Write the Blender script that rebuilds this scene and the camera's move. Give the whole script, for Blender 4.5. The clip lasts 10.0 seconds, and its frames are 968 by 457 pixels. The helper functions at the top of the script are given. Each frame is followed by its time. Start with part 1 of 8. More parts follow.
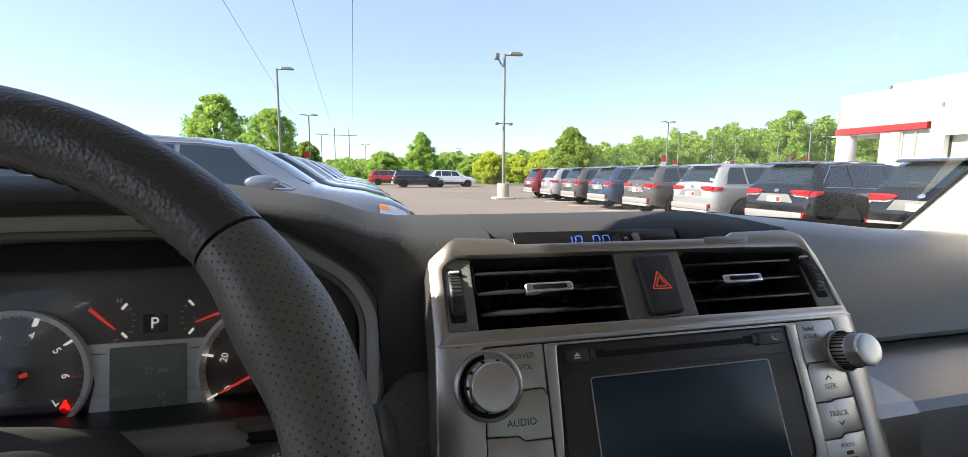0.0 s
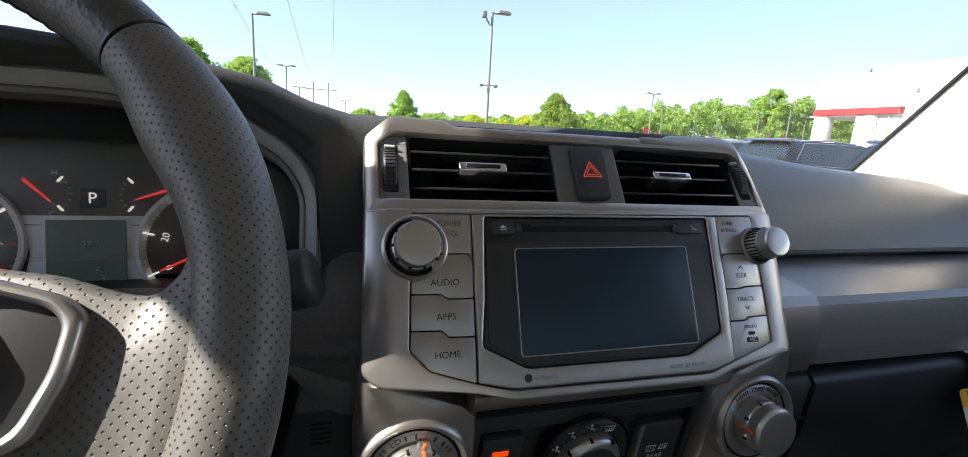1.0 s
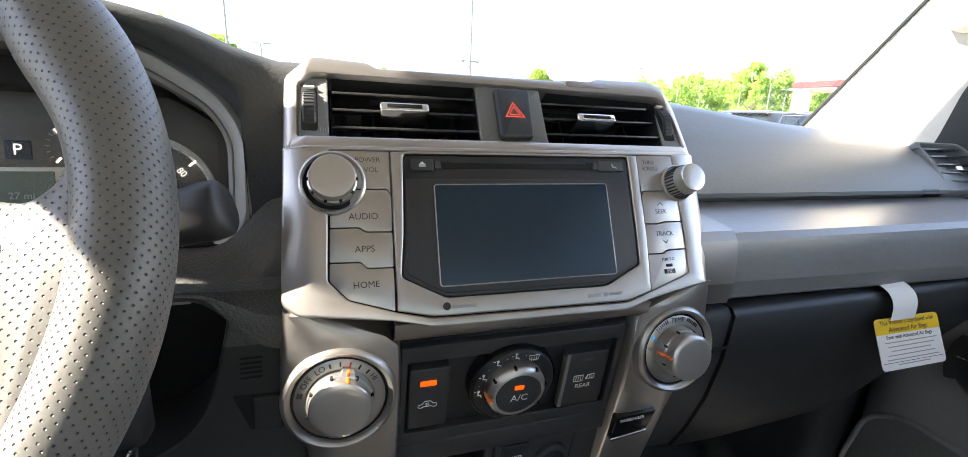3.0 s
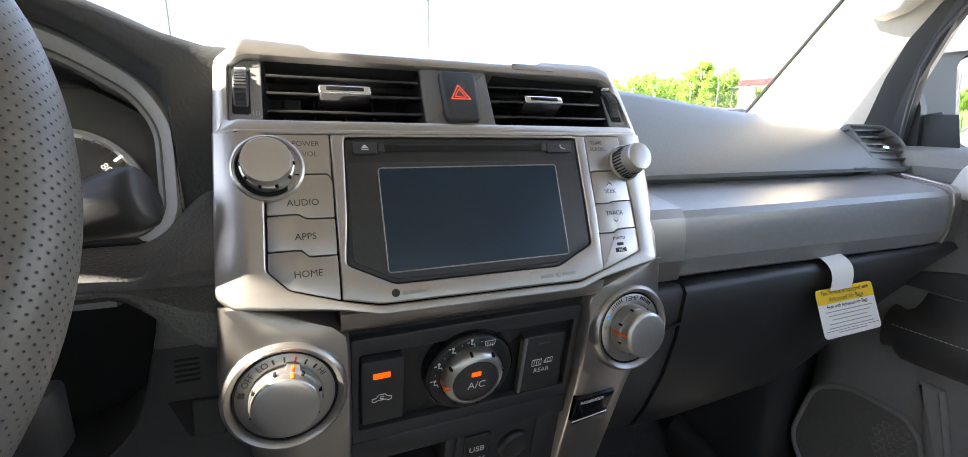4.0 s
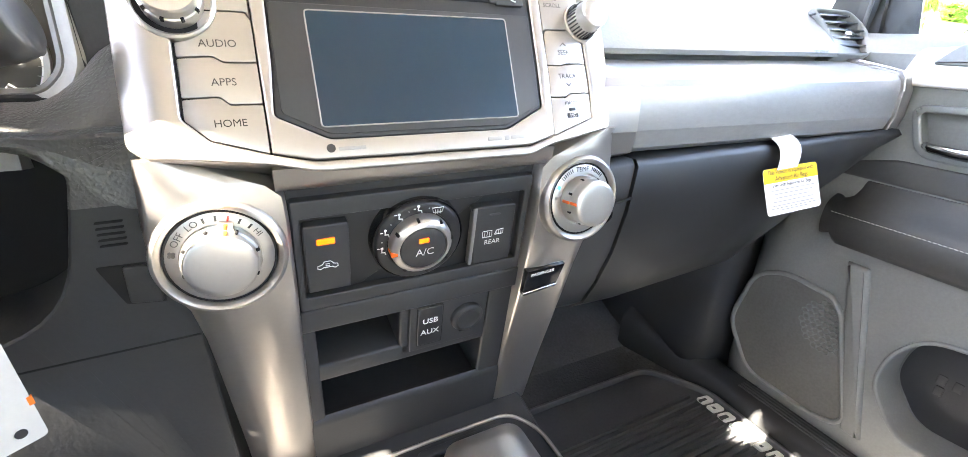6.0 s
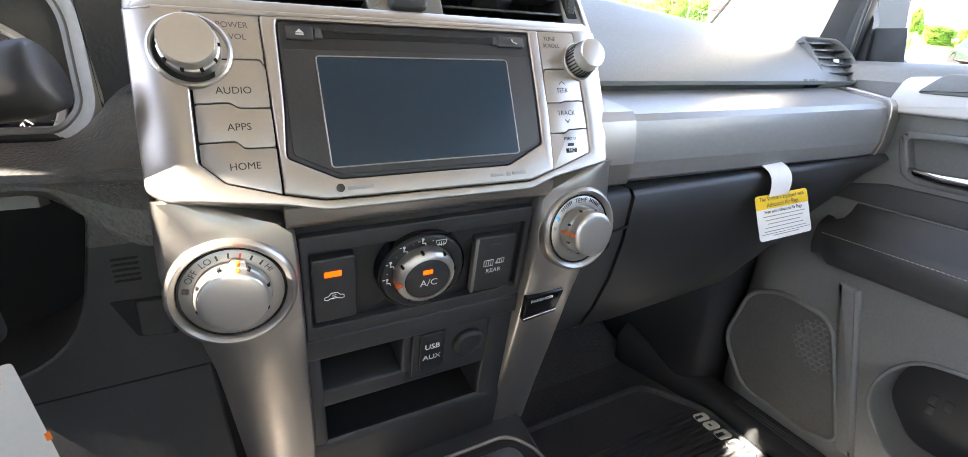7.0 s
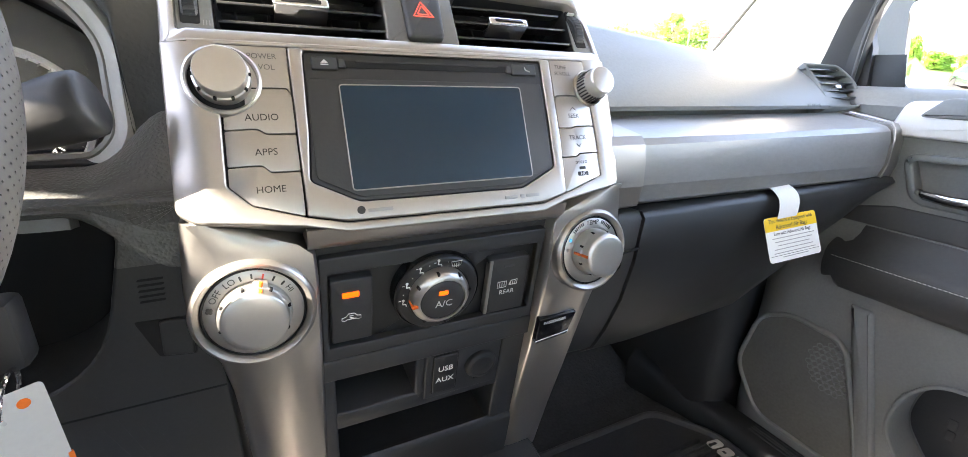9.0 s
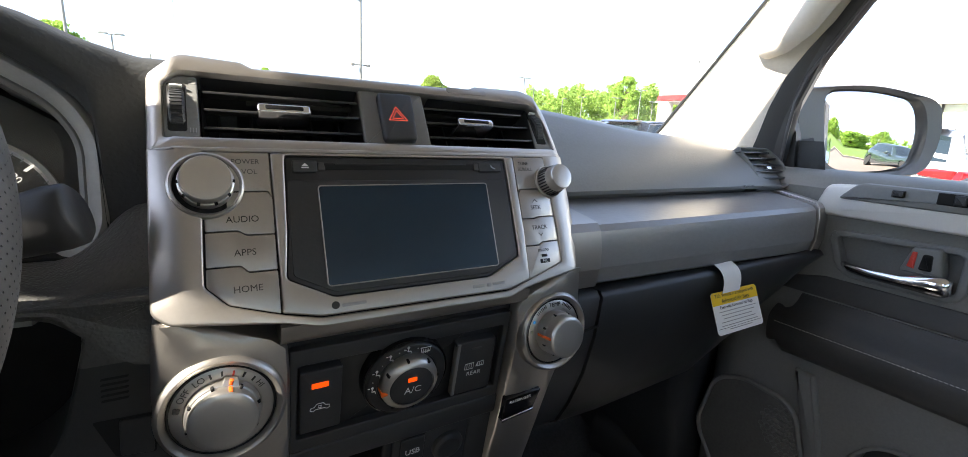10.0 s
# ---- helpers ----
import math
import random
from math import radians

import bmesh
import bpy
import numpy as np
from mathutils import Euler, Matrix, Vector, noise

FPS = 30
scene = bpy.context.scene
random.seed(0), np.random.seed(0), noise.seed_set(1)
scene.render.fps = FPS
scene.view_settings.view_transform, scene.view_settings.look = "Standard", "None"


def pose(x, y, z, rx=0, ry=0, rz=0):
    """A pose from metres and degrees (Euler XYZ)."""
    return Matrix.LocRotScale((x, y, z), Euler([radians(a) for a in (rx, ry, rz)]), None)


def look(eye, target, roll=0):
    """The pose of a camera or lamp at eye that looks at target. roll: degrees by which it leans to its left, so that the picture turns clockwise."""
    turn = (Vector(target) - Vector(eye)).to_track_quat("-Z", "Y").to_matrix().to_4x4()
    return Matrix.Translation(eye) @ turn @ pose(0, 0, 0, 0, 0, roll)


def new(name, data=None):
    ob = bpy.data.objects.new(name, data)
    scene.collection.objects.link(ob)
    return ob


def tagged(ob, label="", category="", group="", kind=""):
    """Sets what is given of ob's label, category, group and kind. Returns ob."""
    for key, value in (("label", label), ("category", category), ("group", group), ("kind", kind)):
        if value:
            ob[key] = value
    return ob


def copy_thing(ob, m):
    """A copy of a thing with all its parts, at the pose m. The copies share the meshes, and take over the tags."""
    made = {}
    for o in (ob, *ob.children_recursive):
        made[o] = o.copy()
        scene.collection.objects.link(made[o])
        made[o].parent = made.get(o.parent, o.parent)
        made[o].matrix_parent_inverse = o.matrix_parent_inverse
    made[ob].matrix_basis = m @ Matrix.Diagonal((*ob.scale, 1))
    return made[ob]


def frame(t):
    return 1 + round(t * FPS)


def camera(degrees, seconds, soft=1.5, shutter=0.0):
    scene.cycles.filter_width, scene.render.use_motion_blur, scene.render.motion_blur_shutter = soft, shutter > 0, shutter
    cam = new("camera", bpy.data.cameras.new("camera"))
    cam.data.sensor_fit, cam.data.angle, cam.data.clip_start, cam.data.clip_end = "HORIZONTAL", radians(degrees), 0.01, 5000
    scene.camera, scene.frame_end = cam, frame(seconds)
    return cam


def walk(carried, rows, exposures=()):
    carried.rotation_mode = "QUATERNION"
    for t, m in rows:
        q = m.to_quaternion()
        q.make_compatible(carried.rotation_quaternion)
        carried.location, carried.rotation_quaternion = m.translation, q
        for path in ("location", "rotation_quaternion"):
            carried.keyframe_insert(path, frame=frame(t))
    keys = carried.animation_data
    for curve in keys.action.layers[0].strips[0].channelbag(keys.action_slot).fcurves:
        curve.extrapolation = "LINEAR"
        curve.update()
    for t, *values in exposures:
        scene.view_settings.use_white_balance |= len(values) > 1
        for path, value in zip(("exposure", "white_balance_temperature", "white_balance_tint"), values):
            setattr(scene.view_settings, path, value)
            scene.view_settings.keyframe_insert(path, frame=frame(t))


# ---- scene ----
cam = camera(93.8, 10.0, 0.55)
PATH = [
    (0, (-0.196, -0.249, 1.393), (0.272, 1.681, 1.152), 0.4),
    (0.5, (-0.177, -0.257, 1.371), (0.346, 1.65, 1.073), 2.2),
    (1, (-0.169, -0.275, 1.337), (0.384, 1.607, 0.946), 3.3),
    (1.5, (-0.155, -0.288, 1.325), (0.409, 1.578, 0.879), 2.6),
    (2, (-0.154, -0.293, 1.317), (0.428, 1.562, 0.847), 3.1),
    (2.5, (-0.138, -0.299, 1.318), (0.462, 1.548, 0.841), 2.7),
    (3.8, (-0.124, -0.305, 1.301), (0.579, 1.506, 0.826), 1.4),
    (4, (-0.118, -0.304, 1.299), (0.637, 1.489, 0.834), 1.2),
    (4.5, (-0.103, -0.312, 1.276), (0.665, 1.443, 0.7), 2.5),
    (5, (-0.104, -0.312, 1.26), (0.697, 1.347, 0.482), 3.1),
    (5.5, (-0.105, -0.311, 1.256), (0.716, 1.299, 0.399), 2.7),
    (5.7, (-0.102, -0.312, 1.255), (0.728, 1.31, 0.43), 2.2),
    (7, (-0.109, -0.314, 1.277), (0.749, 1.329, 0.526), 2.2),
    (7.5, (-0.111, -0.314, 1.28), (0.745, 1.349, 0.571), 2.6),
    (8, (-0.114, -0.315, 1.281), (0.738, 1.364, 0.606), 3.2),
    (8.5, (-0.117, -0.316, 1.275), (0.733, 1.369, 0.613), 3.8),
    (9, (-0.119, -0.317, 1.277), (0.735, 1.37, 0.627), 1.8),
    (9.5, (-0.129, -0.313, 1.3), (0.767, 1.4, 0.79), 0.0),
    (10, (-0.129, -0.325, 1.312), (0.886, 1.342, 0.878), 3.2),
]
EXPOSURES = [(0.0, 1.42, 6800, 13), (0.5, 1.42, 6750, 13), (1.0, 1.6, 6600, 13), (1.5, 2.3, 6800, 12), (2.5, 2.95, 6850, 12), (4.0, 3.05, 7000, 12), (4.5, 3.35, 7050, 12), (5.0, 4.75, 7150, 13),
             (5.7, 5.15, 7100, 13), (7.0, 3.95, 7100, 13), (8.0, 3.25, 7150, 13), (8.5, 3.55, 7150, 13), (9.0, 4.05, 7100, 13), (9.5, 3.1, 6950, 12), (10.0, 2.4, 6900, 12)]
walk(cam, [(t, look(eye, target, roll)) for t, eye, target, roll in PATH], EXPOSURES)

# ---- light: clear sky, sun abreast on the driver's side ----
SUN_AZ, SUN_EL = -94.0, 37.0         # degrees: from straight ahead to the right, and above the horizon
sky_world = bpy.data.worlds.new("sky")
scene.world = sky_world
sky_world.use_nodes = True
wn = sky_world.node_tree.nodes
sky = wn.new("ShaderNodeTexSky")
sky.sky_type, sky.sun_disc = "NISHITA", False
sky.sun_elevation, sky.sun_rotation = radians(SUN_EL), radians(SUN_AZ)
sky.air_density, sky.dust_density, sky.ozone_density = 0.75, 0.45, 2.6
haze = wn.new("ShaderNodeMix")
haze.data_type = "RGBA"
haze.inputs["Factor"].default_value = 0.45
haze.inputs["B"].default_value = (2.05, 2.48, 3.4, 1)     # thin haze over the whole sky
sky_world.node_tree.links.new(sky.outputs[0], haze.inputs["A"])
sky_world.node_tree.links.new(haze.outputs["Result"], wn["Background"].inputs[0])
wn["Background"].inputs[1].default_value = 0.13
sun = new("sun", bpy.data.lights.new("sun", "SUN"))
sun.data.energy, sun.data.angle, sun.data.color = 4.8, radians(0.6), (1.0, 0.95, 0.86)
to_sun = Vector((math.sin(radians(SUN_AZ)) * math.cos(radians(SUN_EL)), math.cos(radians(SUN_AZ)) * math.cos(radians(SUN_EL)), math.sin(radians(SUN_EL))))
sun.matrix_basis = look(to_sun * 50, (0, 0, 0))


# ---- materials ----
def mat(name, color, rough=0.5, metal=0.0, grain=0.0, grain_size=0.001, vary=0.08, blotch=0.1, gloss_vary=0.08, coat=0.0, spec=0.5, stretch=None, cells=0.0):
    """A principled material: colour varied at two scales, roughness varied, fine bump of that depth (metres)."""
    m = bpy.data.materials.new(name)
    m.use_nodes = True
    nt = m.node_tree
    b = nt.nodes["Principled BSDF"]
    b.inputs["Metallic"].default_value = metal
    b.inputs["Coat Weight"].default_value = coat
    b.inputs["Coat Roughness"].default_value = 0.05
    b.inputs["Specular IOR Level"].default_value = spec
    co = nt.nodes.new("ShaderNodeTexCoord")
    src = co.outputs["Object"]
    if stretch:
        mp = nt.nodes.new("ShaderNodeMapping")
        mp.inputs["Scale"].default_value = stretch
        nt.links.new(src, mp.inputs[0])
        src = mp.outputs[0]
    n1, n2 = nt.nodes.new("ShaderNodeTexNoise"), nt.nodes.new("ShaderNodeTexNoise")
    n1.inputs["Scale"].default_value = 0.35 / max(grain_size, 1e-5)
    n1.inputs["Detail"].default_value = 3
    n2.inputs["Scale"].default_value, n2.inputs["Detail"].default_value = 1 / blotch, 4
    nt.links.new(src, n1.inputs["Vector"])
    nt.links.new(co.outputs["Object"], n2.inputs["Vector"])
    add = nt.nodes.new("ShaderNodeMath")
    add.operation = "ADD"
    nt.links.new(n1.outputs[0], add.inputs[0])
    nt.links.new(n2.outputs[0], add.inputs[1])
    rng = nt.nodes.new("ShaderNodeMapRange")
    rng.inputs[1].default_value, rng.inputs[2].default_value = 0.6, 1.4
    rng.inputs[3].default_value, rng.inputs[4].default_value = 1 - vary, 1 + vary
    nt.links.new(add.outputs[0], rng.inputs[0])
    mul = nt.nodes.new("ShaderNodeVectorMath")
    mul.operation = "SCALE"
    mul.inputs[0].default_value = color[:3]
    nt.links.new(rng.outputs[0], mul.inputs["Scale"])
    nt.links.new(mul.outputs[0], b.inputs["Base Color"])
    r2 = nt.nodes.new("ShaderNodeMapRange")
    r2.interpolation_type = "SMOOTHSTEP"
    r2.inputs[1].default_value, r2.inputs[2].default_value = 0.1, 0.9
    r2.inputs[3].default_value, r2.inputs[4].default_value = max(0.02, rough - gloss_vary), min(1, rough + gloss_vary)
    nt.links.new(n2.outputs[0], r2.inputs[0])
    nt.links.new(r2.outputs[0], b.inputs["Roughness"])
    if cells:
        # hide-like grain: rounded cells with creases between them
        vo = nt.nodes.new("ShaderNodeTexVoronoi")
        vo.feature = "SMOOTH_F1"
        vo.inputs["Scale"].default_value = 1 / cells
        wb = nt.nodes.new("ShaderNodeVectorMath")
        wb.operation = "MULTIPLY_ADD"
        wb.inputs[1].default_value = (cells * 1.2,) * 3
        nt.links.new(n1.outputs["Color"], wb.inputs[0])
        nt.links.new(src, wb.inputs[2])
        nt.links.new(wb.outputs[0], vo.inputs["Vector"])
        bv = nt.nodes.new("ShaderNodeBump")
        bv.invert = True
        bv.inputs["Strength"].default_value, bv.inputs["Distance"].default_value = 1.0, grain
        nt.links.new(vo.outputs["Distance"], bv.inputs["Height"])
        nt.links.new(bv.outputs[0], b.inputs["Normal"])
    elif grain:
        bp = nt.nodes.new("ShaderNodeBump")
        bp.inputs["Strength"].default_value, bp.inputs["Distance"].default_value = 1.0, grain
        nt.links.new(n1.outputs[0], bp.inputs["Height"])
        nt.links.new(bp.outputs[0], b.inputs["Normal"])
    return m


def glow(name, color, strength):
    m = bpy.data.materials.new(name)
    m.use_nodes = True
    b = m.node_tree.nodes["Principled BSDF"]
    b.inputs["Base Color"].default_value = (*[c * 0.3 for c in color], 1)
    b.inputs["Emission Color"].default_value, b.inputs["Emission Strength"].default_value = (*color, 1), strength
    return m


def clear(name, tint=(0.9, 0.95, 0.93), gloss=1.0, rough=0.0, dust=0.0):
    """Thin clear glass or plastic: tinted see-through with a Fresnel gloss."""
    m = bpy.data.materials.new(name)
    m.use_nodes = True
    nt = m.node_tree
    nt.nodes.remove(nt.nodes["Principled BSDF"])
    tr, gl, mx, fr, ml = (nt.nodes.new("ShaderNode" + k) for k in ("BsdfTransparent", "BsdfGlossy", "MixShader", "Fresnel", "Math"))
    tr.inputs[0].default_value = (*tint, 1)
    gl.inputs["Roughness"].default_value = rough
    fr.inputs[0].default_value = 1.45
    ml.operation = "MULTIPLY"
    ml.inputs[1].default_value = gloss
    nt.links.new(fr.outputs[0], ml.inputs[0])
    nt.links.new(ml.outputs[0], mx.inputs[0])
    nt.links.new(tr.outputs[0], mx.inputs[1])
    nt.links.new(gl.outputs[0], mx.inputs[2])
    last = mx.outputs[0]
    if dust:
        df, md, ns = (nt.nodes.new("ShaderNode" + k) for k in ("BsdfDiffuse", "MixShader", "TexNoise"))
        df.inputs[0].default_value = (0.70, 0.66, 0.58, 1)
        ns.inputs["Scale"].default_value, ns.inputs["Detail"].default_value = 160, 5
        am = nt.nodes.new("ShaderNodeMapRange")
        am.inputs[1].default_value, am.inputs[2].default_value = 0.3, 0.75
        am.inputs[3].default_value, am.inputs[4].default_value = dust * 0.7, dust * 1.4
        nt.links.new(ns.outputs[0], am.inputs[0])
        nt.links.new(am.outputs[0], md.inputs[0])
        nt.links.new(last, md.inputs[1])
        nt.links.new(df.outputs[0], md.inputs[2])
        last = md.outputs[0]
    nt.links.new(last, nt.nodes["Material Output"].inputs[0])
    return m


def car_paint():
    """Clear-coated paint whose colour is each body's own object colour."""
    m = mat("car_paint", (0.5, 0.5, 0.5), 0.22, 0.30, coat=1.0, vary=0.04, blotch=0.8)
    nt = m.node_tree
    oi = nt.nodes.new("ShaderNodeObjectInfo")
    nt.links.new(oi.outputs["Color"], nt.nodes["Principled BSDF"].inputs["Base Color"])
    return m


def perforated():
    """Grey leather pierced by a staggered grid of small holes, laid out along the surface's own UVs in metres."""
    m = mat("perforated_leather", (0.112, 0.107, 0.096), 0.44, grain=0.00012, grain_size=0.0012, vary=0.1, blotch=0.03)
    nt = m.node_tree
    b = nt.nodes["Principled BSDF"]
    uv = nt.nodes.new("ShaderNodeUVMap")
    mp = nt.nodes.new("ShaderNodeMapping")
    mp.inputs["Scale"].default_value = (1 / 0.0030, 1 / 0.0030, 1)
    mp.inputs["Rotation"].default_value = (0, 0, radians(45))
    nt.links.new(uv.outputs[0], mp.inputs[0])
    fr = nt.nodes.new("ShaderNodeVectorMath")
    fr.operation = "FRACTION"
    nt.links.new(mp.outputs[0], fr.inputs[0])
    sub = nt.nodes.new("ShaderNodeVectorMath")
    sub.operation = "DISTANCE"
    sub.inputs[1].default_value = (0.5, 0.5, 0)
    nt.links.new(fr.outputs[0], sub.inputs[0])
    rg = nt.nodes.new("ShaderNodeMapRange")
    rg.interpolation_type = "SMOOTHSTEP"
    rg.inputs[1].default_value, rg.inputs[2].default_value = 0.05, 0.18
    nt.links.new(sub.outputs["Value"], rg.inputs[0])
    src = b.inputs["Base Color"].links[0].from_socket
    mx = nt.nodes.new("ShaderNodeMix")
    mx.data_type = "RGBA"
    mx.inputs["A"].default_value = (0.022, 0.022, 0.020, 1)
    nt.links.new(rg.outputs[0], mx.inputs["Factor"])
    nt.links.new(src, mx.inputs["B"])
    nt.links.new(mx.outputs["Result"], b.inputs["Base Color"])
    bp = nt.nodes.new("ShaderNodeBump")
    bp.inputs["Distance"].default_value = 0.0008
    nt.links.new(rg.outputs[0], bp.inputs["Height"])
    old = b.inputs["Normal"].links[0].from_socket
    nt.links.new(old, bp.inputs["Normal"])
    nt.links.new(bp.outputs[0], b.inputs["Normal"])
    return m


SILVER = mat("satin_silver_paint", (0.455, 0.431, 0.400), 0.35, 0.90, grain=0.00001, grain_size=0.0008, vary=0.03, blotch=0.06, gloss_vary=0.03)
SILVER_D = mat("dark_satin_silver_paint", (0.36, 0.34, 0.32), 0.34, 0.85, grain=0.00001, grain_size=0.0008, vary=0.03, gloss_vary=0.03)
TRIM_SILVER = mat("silver_door_trim", (0.74, 0.72, 0.68), 0.38, 0.30, vary=0.03, gloss_vary=0.03)
CHROME = mat("chrome", (0.78, 0.78, 0.78), 0.08, 1.0, vary=0.02, gloss_vary=0.02)
KNOB = mat("knob_silver", (0.56, 0.54, 0.51), 0.32, 0.88, vary=0.03, gloss_vary=0.03)
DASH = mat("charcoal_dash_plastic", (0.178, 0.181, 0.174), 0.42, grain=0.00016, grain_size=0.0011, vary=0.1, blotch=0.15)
# Shaded copy of the charcoal plastic; the lower dash's shade is in its colour.
DASH_SHADED = mat("shaded_dash_plastic", (0.026, 0.027, 0.027), 0.60, grain=0.00016, grain_size=0.0011, vary=0.1, blotch=0.15)
SLAT = mat("vent_slat", (0.022, 0.022, 0.023), 0.28, vary=0.08)
GRAIN = mat("leather_grain_plastic", (0.080, 0.080, 0.076), 0.36, grain=0.0006, grain_size=0.0011, cells=0.0021, vary=0.12, blotch=0.1)
BRUSH = mat("wavy_grain_trim", (0.245, 0.246, 0.245), 0.34, 0.25, grain=0.00018, grain_size=0.0013, vary=0.08, stretch=(0.4, 1, 1))
BLACK = mat("black_plastic", (0.017, 0.0178, 0.0185), 0.45, grain=0.00006, grain_size=0.0008, vary=0.1)
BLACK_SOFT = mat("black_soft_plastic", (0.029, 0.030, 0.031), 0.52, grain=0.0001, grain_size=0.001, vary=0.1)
BLACK_GLOSS = mat("gloss_black", (0.010, 0.010, 0.011), 0.12, vary=0.05, gloss_vary=0.02)
# Near-black for joints, and for shade in recesses, put into the colour.
GAP_AND_SHADE = mat("gap_and_shade", (0.006, 0.006, 0.006), 0.9)
SCREEN = mat("screen_glass", (0.010, 0.029, 0.048), 0.25, vary=0.03, gloss_vary=0.01, spec=0.40)
BEIGE = mat("beige_headliner_fabric", (0.74, 0.69, 0.61), 0.9, grain=0.0004, grain_size=0.0018, vary=0.05)
LEATHER = mat("black_leather", (0.046, 0.046, 0.044), 0.40, grain=0.00042, grain_size=0.0022, cells=0.0017, vary=0.12, blotch=0.04)
PERF = perforated()
BOUNCE_FABRIC = mat("grey_fabric", (0.36, 0.345, 0.32), 0.9, grain=0.0004, grain_size=0.002, vary=0.15)
DOORP = mat("grey_door_plastic", (0.195, 0.197, 0.187), 0.50, grain=0.00016, grain_size=0.0012, vary=0.1, blotch=0.12)
GRILLE = mat("speaker_mesh", (0.115, 0.114, 0.102), 0.7, grain=0.0004, grain_size=0.0016, vary=0.2)
CLOTHP = mat("black_padded_vinyl", (0.055, 0.055, 0.053), 0.48, grain=0.0003, grain_size=0.002, vary=0.1)
THREAD = mat("light_thread", (0.55, 0.53, 0.50), 0.8)
CARPET = mat("black_carpet", (0.062, 0.064, 0.068), 0.95, grain=0.002, grain_size=0.002, vary=0.3, blotch=0.05)
RUBBER = mat("black_rubber", (0.064, 0.066, 0.071), 0.45, grain=0.0002, grain_size=0.002, vary=0.15)
WHITE_INK = mat("white_ink", (0.72, 0.72, 0.70), 0.6)
GREY_INK = mat("grey_ink", (0.33, 0.33, 0.32), 0.6)
MID_INK = mat("mid_grey_ink", (0.10, 0.10, 0.095), 0.6)
DARK_INK = mat("dark_ink", (0.03, 0.028, 0.025), 0.6)
PAPER = mat("white_card", (0.78, 0.78, 0.76), 0.55, vary=0.03)
TAG = mat("cream_card", (0.52, 0.505, 0.46), 0.6, vary=0.04)
YELLOW = mat("yellow_print", (0.85, 0.55, 0.01), 0.55, vary=0.03)
ORANGE_PRINT = mat("orange_print", (0.80, 0.16, 0.01), 0.5)
RED_PRINT = mat("red_print", (0.62, 0.05, 0.03), 0.45)
ORANGE_LIT = glow("lit_orange", (1.0, 0.075, 0.002), 0.26)
ORANGE_MARK = mat("orange_marker", (0.85, 0.15, 0.02), 0.35)
RED_LIT = glow("lit_red_outline", (0.9, 0.10, 0.06), 0.16)
BLUE_LIT = glow("lit_blue_digits", (0.10, 0.24, 1.0), 0.22)
RED_NEEDLE = glow("lit_red_pointer", (1.0, 0.06, 0.035), 0.16)
DIAL_FACE = mat("dial_face", (0.085, 0.081, 0.072), 0.45, vary=0.06)
CLUSTER_SILVER = mat("cluster_silver", (0.86, 0.86, 0.84), 0.45, 0.15, vary=0.03)
LCD = glow("lit_display", (0.10, 0.15, 0.135), 0.045)
# Glow added to the dial marks to keep them crisp; the P is truly lit.
DIAL_GLOW = glow("dial_print_glow", (1.0, 0.98, 0.92), 0.22)
BEZEL = mat("dark_grey_bezel", (0.30, 0.297, 0.28), 0.45, grain=0.0001, grain_size=0.001, vary=0.08, blotch=0.1)
HOOD = mat("charcoal_hood_plastic", (0.052, 0.055, 0.056), 0.75, grain=0.00030, grain_size=0.0010, cells=0.0026, spec=0.12, vary=0.08, blotch=0.15)
FACIA = mat("grey_dash_plastic", (0.082, 0.084, 0.081), 0.48, grain=0.00016, grain_size=0.0011, vary=0.1, blotch=0.15)
BEZEL_GREY = mat("light_grey_bezel", (0.125, 0.121, 0.110), 0.42, grain=0.00005, grain_size=0.0008, vary=0.05)
LENS = clear("cluster_lens", (0.97, 0.96, 0.94), 0.5, 0.06, 0.06)
FRAME_GREY = mat("grey_frame_paint", (0.17, 0.165, 0.155), 0.32, vary=0.06)
GLASS = clear("window_glass", (0.95, 0.97, 0.96), 0.12)
PRIVACY = clear("privacy_glass", (0.80, 0.82, 0.82), 0.6)
MIRROR = mat("mirror", (0.92, 0.92, 0.92), 0.01, 1.0, vary=0.005, gloss_vary=0.005)
PAINT = car_paint()
OWN_PAINT = mat("own_car_paint", (0.10, 0.10, 0.11), 0.3, 0.4, coat=1.0, vary=0.03)
TINT = mat("tinted_glass", (0.014, 0.024, 0.030), 0.03, vary=0.05, gloss_vary=0.01, spec=0.9)
CLADDING = mat("grey_cladding", (0.05, 0.05, 0.052), 0.6, vary=0.08)
BUMPER = mat("grey_bumper_plastic", (0.26, 0.255, 0.245), 0.45, vary=0.06)
TYRE = mat("tyre", (0.018, 0.018, 0.018), 0.8, grain=0.001, grain_size=0.01)
RIM = mat("wheel_rim", (0.58, 0.58, 0.59), 0.35, 0.35, vary=0.05)
TAIL_RED = mat("tail_lamp_red", (0.30, 0.008, 0.010), 0.12, coat=0.6, vary=0.1, blotch=0.1)
LAMP_CLEAR = mat("lamp_clear", (0.7, 0.72, 0.74), 0.1, 0.4)
AMBER = mat("amber_lens", (0.75, 0.22, 0.02), 0.2)
